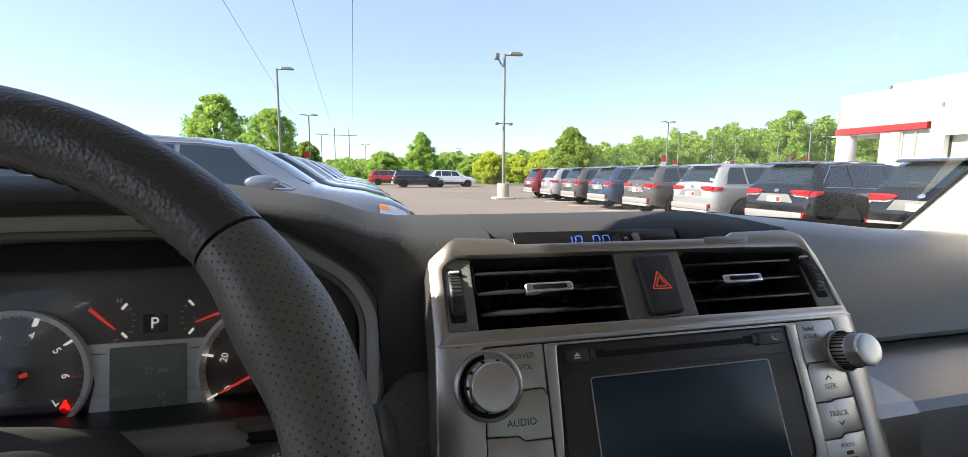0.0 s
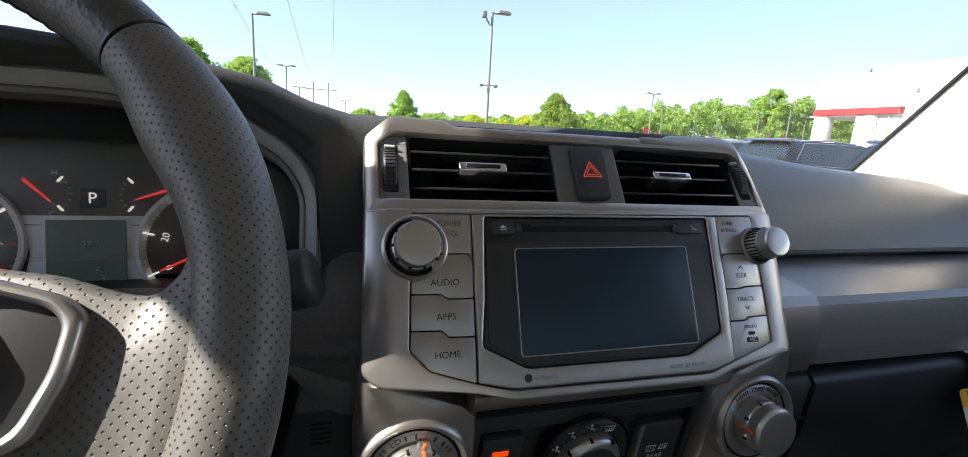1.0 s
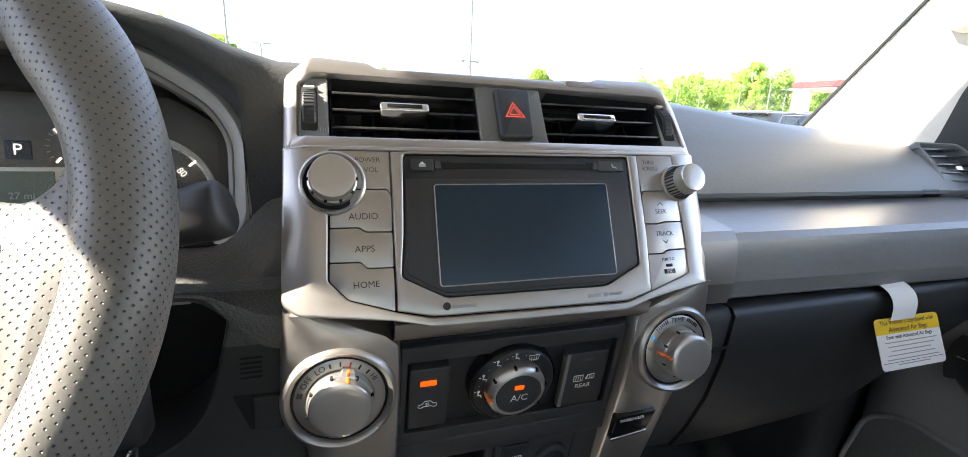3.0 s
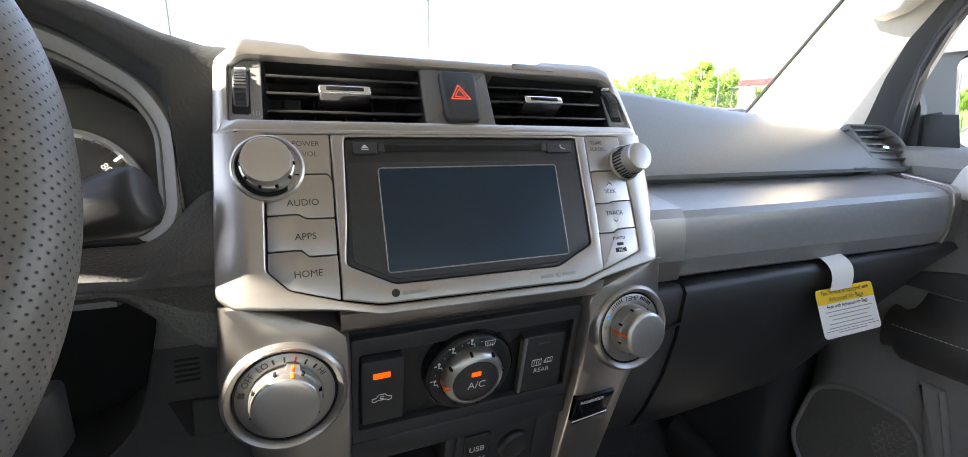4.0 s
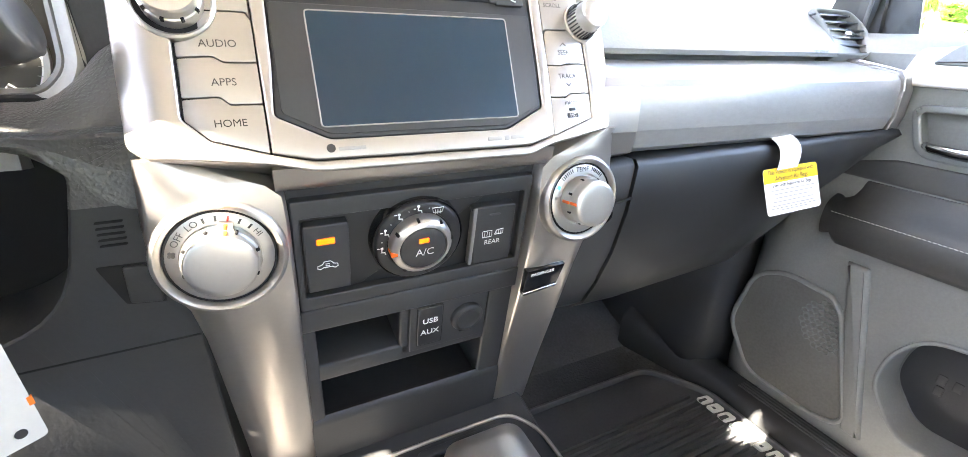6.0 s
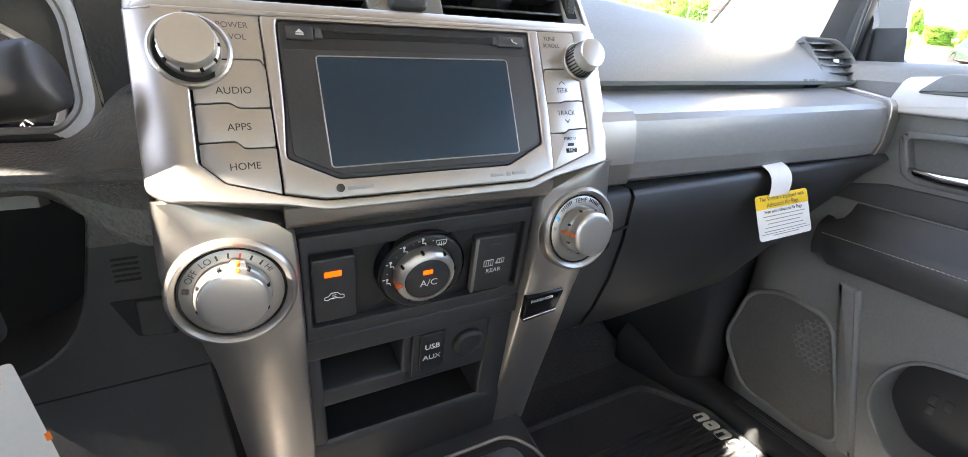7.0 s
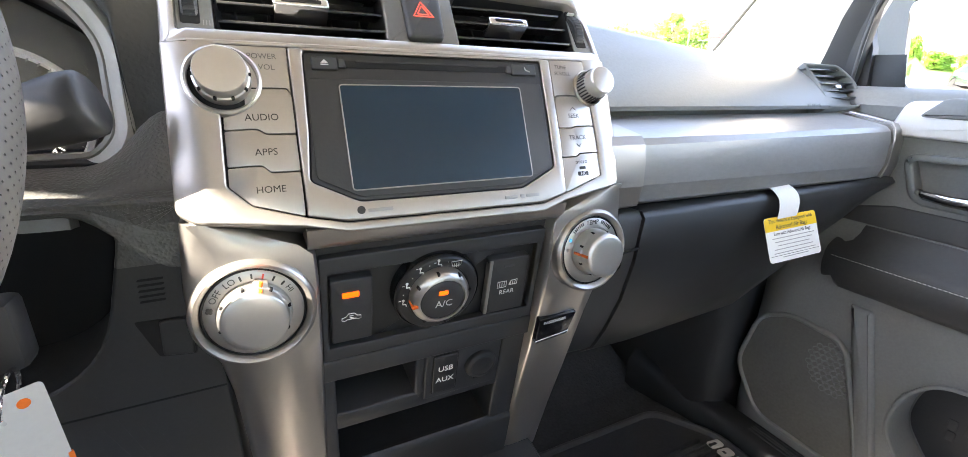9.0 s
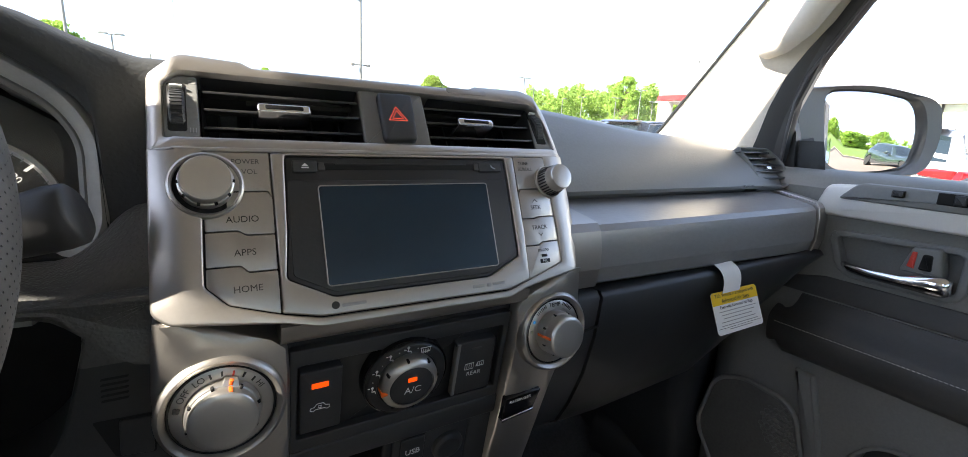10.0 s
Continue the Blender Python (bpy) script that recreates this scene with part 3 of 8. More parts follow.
def build_dashboard():
    d = thing("dashboard", (0, 0.3, 1.0), "charcoal plastic car dashboard with airbag pad and glovebox", "dashboard")
    # pad on the passenger's side
    section_loft("airbag_pad", [pad_section(x) for x in (0.158, 0.18, 0.22, 0.28, 0.36, 0.46, 0.54, 0.60, 0.64, 0.67, 0.69, 0.70)], DASH, d, "smooth charcoal pad over the passenger airbag", smooth=60)
    m = basis((0.548, 0.048, 1.2475), 30)
    lettering("SRS AIRBAG", 0.006, at2(m, 0, 0, 0.0035), DARK_INK, d)
    # top with the hood over the instruments, running down as one skin beside the centre stack
    bm = NB()
    secs = []
    for x in (-0.72, -0.66, -0.60, -0.54, -0.48, -0.42, -0.36, -0.31, -0.285, -0.265, -0.25, -0.235, -0.225, -0.215, -0.208, -0.203, -0.199, -0.196, -0.193, -0.190, -0.186, -0.18, -0.172, -0.163, -0.15, -0.13, -0.11):
        z, lo = hood_height(x), max(1.207, arch_height(x))
        h = min(0.020, 0.45 * (z - lo))
        yf = float(np.interp(x, (-0.265, -0.235, -0.21, -0.19, -0.178, -0.163), (0.052, 0.055, 0.062, 0.070, 0.0755, 0.077)))
        pts = []
        for f in (0, 0.2, 0.4, 0.6, 0.8, 1):
            zz = lo + (z - h - lo) * f
            ys = float(np.interp(zz, (1.205, 1.225, 1.26, 1.30, 1.345, 1.39), (0.066, 0.072, 0.077, 0.080, 0.082, 0.088)))
            g = f * f * (3 - 2 * f)
            pts.append((ys + (yf - ys) * g, zz))
        pts += [(yf + 0.001, z - 0.5 * h), (yf + 0.005, z - 0.18 * h), (yf + 0.014, z), (0.13, z + 0.004), (0.20, z + 0.003 - 0.2 * (z - 1.347)), (0.28, z - 0.002 - 0.4 * (z - 1.347)), (0.42, 1.315), (0.60, 1.26), (0.60, 1.15), (0.20, lo + 0.004)]
        secs.append([(x, y, zz) for y, zz in pts])
    loops(bm, secs)
    part("instrument_hood", bm, HOOD, d, "charcoal grained hood over the instruments", smooth=70)
    bm = NB()
    secs = []
    for x in (-0.1098, -0.10, 0.0, 0.068, 0.075, 0.12, 0.158):
        z = hood_height(x)
        yf = 0.098 if x < 0.072 else 0.066
        secs.append([(x, y, zz) for y, zz in ((yf + 0.006, z - 0.022), (yf, z - 0.012), (yf + 0.003, z - 0.004), (yf + 0.012, z), (0.13, z + 0.004), (0.20, z + 0.005), (0.28, z - 0.002), (0.42, 1.315), (0.60, 1.26), (0.60, 1.15), (0.12, 1.2))])
    loops(bm, secs)
    part("top_cover", bm, HOOD, d, "charcoal grained dashboard top", smooth=60)
    # Recess box in near-black: shade under the lip is painted, not cast.
    bm = NB()
    box(bm, -0.104, 0.064, 1.318, 0.07, 0.10, 1.3335)
    part("clock_recess", bm, GAP_AND_SHADE, d)
    bm = NB()
    slab(bm, rrect(-0.088, 0.0, 0.062, 0.017, 0.002), -0.004, 0, 0.0008)
    mc = basis((0, 0.090, 1.3325), 38)
    part("clock_display", bm, BLACK_GLOSS, d, "gloss black clock display with blue digits", m=mc)
    segs = {"1": "bc", "0": "abcdef"}
    bars = {"a": (0, 1, 0), "b": (0.5, 0.5, 1), "c": (0.5, -0.5, 1), "d": (0, -1, 0), "e": (-0.5, -0.5, 1), "f": (-0.5, 0.5, 1)}
    for ch, cx in (("1", -0.0405), ("0", -0.0315), ("0", -0.0155), ("0", -0.0065)):
        bm = NB()
        for sname in segs[ch]:
            bx, by, up = bars[sname]
            bx, by = cx + bx * 0.0056 + by * 0.0006, 0.0068 + by * 0.0047
            hx, hy = (0.00042, 0.0020) if up else (0.0022, 0.00042)
            box(bm, bx - hx, by - hy, 0.0, bx + hx, by + hy, 0.0004)
        part("digit", bm, BLUE_LIT, d, "blue clock digit", m=mc)
    bm = NB()
    slab(bm, rrect(0.0185, 0.005, 0.0245, 0.0125, 0.0012), 0, 0.002, 0.0005)
    part("clock_button", bm, SILVER_D, d, m=mc)
    lettering("H", 0.005, at2(mc, 0.0118, 0.0082, 0.0006), WHITE_INK, d)
    bm = NB()
    slab(bm, rpoly([(-0.002, 0.0), (0.0075, 0.0), (0.0075, 0.0100), (0.005, 0.0120), (-0.002, 0.008)], 0.001, 2), -0.001, 0.0015, 0.0005)
    part("clock_divider", bm, CLADDING, d, "dark grey divider beside the clock", m=mc)
    # trim bar across the passenger's side
    section_loft("trim_bar", [bar_section(x) for x in (0.187, 0.25, 0.35, 0.45, 0.55, 0.60, 0.638)], BRUSH, d, "dark grey bar with fine wavy grain", smooth=12)
    section_loft("bar_end", [bar_section(x, 0.003) for x in (0.150, 0.166, 0.1845, 0.188)], SILVER_D, d, "dark silver end cap of the bar", smooth=12)
    section_loft("bar_end", [bar_section(x, 0.003) for x in (0.637, 0.641, 0.655, 0.672)], SILVER_D, d, "dark silver end cap of the bar", smooth=12)
    bm = NB()
    tube(bm, [(0.637, p[1] - 0.001, p[2] + 0.002) for p in bar_section(0.637, 0.003)[1:8]], 0.0011, 8)
    part("bar_chrome_edge", bm, KNOB, d)
    # glovebox and lower panel
    def lower(x):
        zb = float(np.interp(x, (0.12, 0.24, 0.44, 0.52, 0.60, 0.66), (0.975, 0.965, 0.975, 1.01, 1.07, 1.13)))
        zt = 1.158
        pts = [(-0.018, zt), (-0.023, zt - 0.006)] + [(-0.022 + 0.055 * (1 - (1 - f) ** 1.0) * f, zt - 0.006 + (zb - zt + 0.006) * f) for f in (0.25, 0.5, 0.75, 0.93)] + [(0.045, zb - 0.004), (0.10, zb + 0.004), (0.28, zb + 0.05), (0.28, zt)]
        return [(x, y, z) for y, z in pts]
    section_loft("glovebox_door", [lower(x) for x in (0.199, 0.204, 0.26, 0.34, 0.44, 0.52, 0.58, 0.62, 0.66)], BLACK, d, "dark soft-touch glovebox door", smooth=60)
    section_loft("lower_panel", [[(p[0], p[1] + 0.003, p[2]) for p in lower(x)] for x in (0.12, 0.16, 0.1975)], BLACK_SOFT, d, smooth=60)
    bm = NB()
    tube(bm, [(0.164, -0.022, 1.118), (0.199, -0.021, 1.122)], 0.0012, 6)
    part("panel_seam", bm, GAP_AND_SHADE, d)
    bm = NB()
    lathe(bm, [(0.007, -0.004), (0.007, 0.0015), (0.006, 0.002), (0.0035, 0.002), (0.003, 0.0)], 20)
    part("glovebox_lock", bm, BLACK_GLOSS, d, "small round glovebox lock", m=basis((0.172, -0.019, 1.108), 0))
    # side vent at the passenger's end
    mv = basis((0.645, 0.078, 1.273), 42)
    out = rpoly([(-0.049, -0.037), (0.029, -0.038), (0.052, -0.017), (0.064, 0.012), (0.044, 0.040), (-0.045, 0.041), (-0.037, 0.006)], [0.003, 0.006, 0.02, 0.02, 0.012, 0.004, 0.02], 5)
    inn = inset(out, 0.0032)
    bm = NB()
    ring(bm, out, inn, -0.012, 0.003, 0.002, zi=-0.03)
    v = part("side_vent", bm, DASH, d, "five-sided air vent with dark slats", m=mv)
    bm = NB()
    slab(bm, inset(inn, -0.002), -0.032, -0.030, 0.0002)
    part("vent_back", bm, GAP_AND_SHADE, v, m=mv)
    for i, vv in enumerate((-0.020, -0.007, 0.006, 0.019, 0.031)):
        bm = NB()
        box(bm, -0.046 + 0.5 * max(0.0, 0.026 - abs(vv - 0.006)), -0.0011, -0.026, 0.039 + 0.8 * max(0.0, 0.024 - abs(vv - 0.010)), 0.0011, 0.001, 0.0004)
        part("slat", bm, SLAT, v, m=mv @ pose(0, vv, 0, 25))
    bm = NB()
    box(bm, -0.008, -0.003, -0.004, 0.014, 0.003, 0.005, 0.0012)
    part("vent_tab", bm, CHROME, v, "chrome vent tab", m=mv @ pose(0.006, -0.003, 0))
    # padded knee roll
    def knee(x):
        f = max(0.0, min(1.0, (x + 0.222) / 0.050))
        f = f * f * (3 - 2 * f)
        low = ((0.115, 1.207), (0.085, 1.210), (0.060, 1.2105), (0.036, 1.2085), (0.018, 1.2055), (0.006, 1.2020), (0.000, 1.1970), (0.004, 1.1930), (0.10, 1.192))
        high = ((0.115, 1.250), (0.066, 1.245), (0.056, 1.238), (0.041, 1.226), (0.024, 1.211), (0.011, 1.196), (0.0035, 1.178), (0.0025, 1.155), (0.10, 1.155))
        return [(x, a[0] + (b[0] - a[0]) * f, a[1] + (b[1] - a[1]) * f) for a, b in zip(low, high)]
    section_loft("knee_roll", [knee(x) for x in (-0.72, -0.6, -0.48, -0.38, -0.30, -0.26, -0.235, -0.222, -0.214, -0.208, -0.202, -0.196, -0.19, -0.184, -0.178, -0.172, -0.158)], GRAIN, d, "leather-grained roll under the instruments", smooth=70)

    # knee panel: right of the column, with a rounded dark opening round the steering column
    mk = basis((0, 0.012, 1.10), -6)
    outer = rpoly([(-0.72, 0.101), (-0.72, -0.30), (-0.158, -0.30), (-0.158, 0.101)], 0.002, 8)
    inner = rpoly([(-0.57, 0.0965), (-0.545, -0.03), (-0.230, -0.03), (-0.196, 0.0965)], [0.03, 0.06, 0.06, 0.03], 8)
    bm = NB()
    ring(bm, outer, inner, -0.05, 0.0, 0.004, zi=-0.07)
    both = bm.copy()
    bmesh.ops.bisect_plane(bm, geom=list(bm.verts) + list(bm.edges) + list(bm.faces), plane_co=(0, 0.058, 0), plane_no=(0, 1, 0), clear_outer=True)
    bmesh.ops.bisect_plane(both, geom=list(both.verts) + list(both.edges) + list(both.faces), plane_co=(0, 0.058, 0), plane_no=(0, 1, 0), clear_inner=True)
    part("knee_panel", bm, DASH_SHADED, d, "charcoal knee panel with slots and a pocket", m=mk, smooth=20)
    part("knee_panel_top", both, GRAIN, d, "leather-grained edge above the column opening", m=mk, smooth=20)
    # Near-black sheet closes the opening; the dark inside is put into its colour.
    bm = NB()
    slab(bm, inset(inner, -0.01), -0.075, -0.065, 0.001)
    part("column_recess", bm, GAP_AND_SHADE, d, m=mk)
    for i in range(5):
        bm = NB()
        slab(bm, rpoly([(-0.0074, -0.0009), (0.0066, -0.0009), (0.0074, 0.0009), (-0.0066, 0.0009)], 0.0008, 2), -0.002, 0.0003, 0.0002)
        part("slot", bm, GAP_AND_SHADE, d, m=at2(mk, -0.1895 - 0.0003 * i, 0.0480 - 0.0039 * i))
    bm = NB()
    slab(bm, rpoly([(-0.204, 0.0185), (-0.1705, 0.0172), (-0.1735, -0.0150), (-0.1950, -0.0118)], 0.002), -0.004, 0.0003, 0.0003)
    part("coin_pocket", bm, GAP_AND_SHADE, d, m=mk)
    bm = NB()
    slab(bm, rpoly([(-0.1905, 0.0168), (-0.1718, 0.0157), (-0.1746, -0.0132), (-0.1925, -0.0105)], 0.002), -0.002, 0.0024, 0.0012)
    part("pocket_lid", bm, DASH_SHADED, d, m=mk)
    bm = NB()
    tube(bm, [(-0.6, -0.045, 0.0), (-0.3, -0.050, 0.0), (-0.160, -0.048, 0.0)], 0.0008, 6)
    part("panel_seam", bm, GAP_AND_SHADE, d, m=mk)
    return d


build_dashboard()


# ---- instruments ----
def build_cluster():
    c = thing("instrument_cluster", (-0.385, 0.15, 1.18), "instrument cluster with round dials and a small display", "gauges")
    m = basis((-0.385, 0.15, 1.25), 10)
    arch = [(0.171, -0.061), (0.192, -0.038), (0.193, 0.030), (0.176, 0.060), (0.126, 0.0925), (0.060, 0.105)]
    arch = arch + [(-x, y) for x, y in reversed(arch)]
    o = rpoly(arch, [0.022, 0.018, 0.03, 0.03, 0.05, 0.05] + [0.05, 0.05, 0.03, 0.03, 0.018, 0.022], 6)
    i = inset(o, 0.0165)
    bm = NB()
    rings = [[(*p, 0.03) for p in inset(o, -0.006)], [(*p, 0.071) for p in inset(o, -0.002)], [(*p, 0.0755) for p in inset(o, 0.0005)], [(*p, 0.0768) for p in inset(o, 0.003)], [(*p, 0.0745) for p in inset(o, 0.008)], [(*p, 0.068) for p in inset(o, 0.0115)]]
    loops(bm, rings, False, False)
    part("bezel", bm, BEZEL, c, "charcoal arched surround of the instruments", m=m, smooth=50)
    bm = NB()
    rings = [[(*p, 0.0675) for p in inset(o, 0.0113)], [(*p, 0.0680) for p in inset(o, 0.0130)], [(*p, 0.066) for p in inset(o, 0.0160)], [(*p, 0.050) for p in inset(o, 0.0175)]]
    loops(bm, rings, False, False)
    part("bezel_trim", bm, BEZEL_GREY, c, "matt grey inner rim", m=m, smooth=40)
    bm = NB()
    loops(bm, [[(*p, 0.051) for p in inset(i, 0.0005)], [(*p, -0.002) for p in inset(i, 0.002)]], False, False)
    part("tunnel", bm, BLACK, c, m=m)
    bm = NB()
    slab(bm, inset(i, 0.005), -0.004, 0.0, 0.0005)
    part("face", bm, DIAL_FACE, c, "dark smoked dial face", m=m)
    # the surround's lower lip, humped over the steering column
    bm = NB()
    rows = []
    for u in [-0.150 + 0.0125 * k for k in range(25)]:
        f = max(0.0, min(1.0, (0.128 - abs(u)) / 0.045))
        vt = -0.064 + 0.0225 * f * f * (3 - 2 * f)
        rows.append([(u, vt - 0.030, 0.052), (u, vt - 0.002, 0.054), (u, vt, 0.060), (u, vt, 0.073), (u, vt - 0.0025, 0.0785), (u, vt - 0.008, 0.081), (u, vt - 0.030, 0.082)])
    loops(bm, rows)
    part("lower_lip", bm, BEZEL, c, "grey lower lip over the steering column", m=m, smooth=50)
    # Near-black block stands in for the hood's shade over the face's top.
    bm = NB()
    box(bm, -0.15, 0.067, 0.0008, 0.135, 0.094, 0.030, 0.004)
    part("hood_shade", bm, GAP_AND_SHADE, c, "near-black block for the hood's shade above the dials", m=m)

    def gauge(cx, cy, r, a0, a1, marks, needle, red_from=99):
        g = NB()
        prof = [(r * 1.05, 0.001), (r * 1.05, 0.006), (r * 0.985, 0.007), (r * 0.955, 0.002), (r * 0.93, 0.001)]
        seg = 64
        loops(g, [[(cx + rr * math.cos(2 * math.pi * k / seg), cy + rr * math.sin(2 * math.pi * k / seg), z) for k in range(seg)] for rr, z in prof], False, False)
        gp = part("gauge", g, CLUSTER_SILVER, c, "round dial with silver rim", m=m)
        n = len(marks)
        for k, s in enumerate(marks):
            a = radians(a0 + (a1 - a0) * k / (n - 1))
            red = k >= red_from
            t = NB()
            box(t, r * 0.84, -0.0006, 0.0015, r * 0.985, 0.0006, 0.0060)
            part("tick", t, RED_PRINT if red else DIAL_GLOW, gp, m=m @ Matrix.Translation((cx, cy, 0)) @ Matrix.Rotation(a, 4, "Z"))
            if s:
                lettering(s, 0.0078, at2(m, cx + r * 0.68 * math.cos(a), cy + r * 0.68 * math.sin(a), 0.002, math.degrees(a) - 90), DIAL_GLOW, gp, "numeral")
            if k < n - 1:
                for q in range(1, 5):
                    a2 = radians(a0 + (a1 - a0) * (k + q / 5) / (n - 1))
                    t = NB()
                    box(t, r * 0.90, -0.0003, 0.0015, r * 0.96, 0.0003, 0.003)
                    part("minor_tick", t, GREY_INK, gp, m=m @ Matrix.Translation((cx, cy, 0)) @ Matrix.Rotation(a2, 4, "Z"))
        t = NB()
        slab(t, rpoly([(-0.012, -0.0016), (r * 0.78, -0.0007), (r * 0.78, 0.0007), (-0.012, 0.0016)], 0.0004, 2), 0.006, 0.008, 0.0003)
        part("needle", t, RED_NEEDLE, gp, "red pointer", m=m @ Matrix.Translation((cx, cy, 0)) @ Matrix.Rotation(radians(needle), 4, "Z"))
        t = NB()
        lathe(t, [(0.008, 0.003), (0.008, 0.010), (0.006, 0.0115)], 24, cx, cy)
        part("pointer_hub", t, BLACK_GLOSS, gp, m=m)
        return gp

    gauge(-0.076, -0.012, 0.0485, 214, -38, ["0", "1", "2", "3", "4", "5", "6", "7"], 196, 6)
    lettering("x1000 RPM", 0.004, at2(m, -0.076, 0.012, 0.002), GREY_INK, c)
    gauge(0.101, -0.018, 0.0520, 206, -42, ["0", "20", "40", "60", "80", "100", "120"], 206)
    # small fuel and temperature dials
    for cx, lo, hi in ((-0.014, "C", "H"), (0.052, "E", "F")):
        for k in range(7):
            s = -1 if cx > 0 else 1
            a = radians(-50 + 100 * k / 6) if s > 0 else radians(130 + 100 * k / 6)
            t = NB()
            box(t, 0.0152 if k % 6 else 0.0122, -0.0004 if k % 6 else -0.0008, 0.001, 0.0175, 0.0004 if k % 6 else 0.0008, 0.002)
            part("tick", t, GREY_INK if k % 6 else DIAL_GLOW, c, m=m @ Matrix.Translation((cx, 0.026, 0)) @ Matrix.Rotation(a, 4, "Z"))
        t = NB()
        slab(t, [(-0.018, -0.0012), (0.006, -0.0005), (0.006, 0.0005), (-0.018, 0.0012)], 0.003, 0.0045, 0.0003)
        part("small_needle", t, RED_NEEDLE, c, m=m @ Matrix.Translation((cx, 0.024, 0)) @ Matrix.Rotation(radians(-45 if cx < 0 else 200), 4, "Z"))
        lettering(lo, 0.0055, at2(m, cx + (0.010 if cx > 0 else 0.004), 0.010, 0.0015), WHITE_INK, c)
        lettering(hi, 0.0055, at2(m, cx + (0.012 if cx > 0 else 0.006), 0.042, 0.0015), WHITE_INK, c)
    bm = NB()
    slab(bm, rrect(0.008, 0.015, 0.025, 0.030, 0.001), 0, 0.0008, 0.0003)
    part("gear_display", bm, SCREEN, c, "small blue-black gear display", m=m)
    lettering("P", 0.0125, at2(m, 0.0165, 0.0225, 0.0014), DIAL_GLOW, c)
    # display between the dials
    bm = NB()
    slab(bm, rpoly([(-0.030, -0.052), (0.056, -0.052), (0.050, -0.02), (0.056, 0.009), (-0.030, 0.009), (-0.024, -0.02)], 0.002), -0.001, 0.002, 0.0008)
    part("display_frame", bm, CLUSTER_SILVER, c, "silver plate round the display", m=m)
    bm = NB()
    slab(bm, rrect(-0.0135, -0.048, 0.0395, 0.0055, 0.001), 0.001, 0.0035, 0.0006)
    part("display", bm, LCD, c, "grey-green trip display", m=m)
    lettering("27 mi", 0.0075, at2(m, 0.018, -0.014, 0.0038), GREY_INK, c)
    lettering("3", 0.0065, at2(m, 0.024, -0.041, 0.0038), GREY_INK, c)
    lettering("21", 0.0065, at2(m, 0.022, -0.033, 0.0038), GREY_INK, c)
    for vv in (-0.0455, 0.0015):
        for u0, u1 in ((-0.030, -0.0145), (0.0405, 0.056)):
            t = NB()
            box(t, u0 + 0.002, vv - 0.0003, 0.0018, u1 - 0.002, vv + 0.0003, 0.0024)
            part("frame_groove", t, GAP_AND_SHADE, c, m=m)
    t = NB()
    slab(t, rpoly([(-0.0025, -0.004), (0.0025, -0.004), (0.0035, 0.0), (0.0015, 0.002), (0.001, 0.005), (-0.001, 0.005), (-0.0015, 0.002), (-0.0035, 0.0)], 0.0008, 2), 0, 0.001, 0.0003)
    part("belt_warning_light", t, glow("lit_red", (1.0, 0.02, 0.01), 0.4), c, "lit red belt warning light", m=at2(m, -0.043, -0.036, 0.0015))
    bm = NB()
    loops(bm, [[(*p, 0.0355) for p in inset(i, 0.013)], [(*p, 0.036) for p in inset(i, 0.016)]], False, True)
    w = part("lens", bm, LENS, c, "clear plastic lens", m=m @ pose(0, 0, 0, -12))
    w.visible_shadow = False


build_cluster()


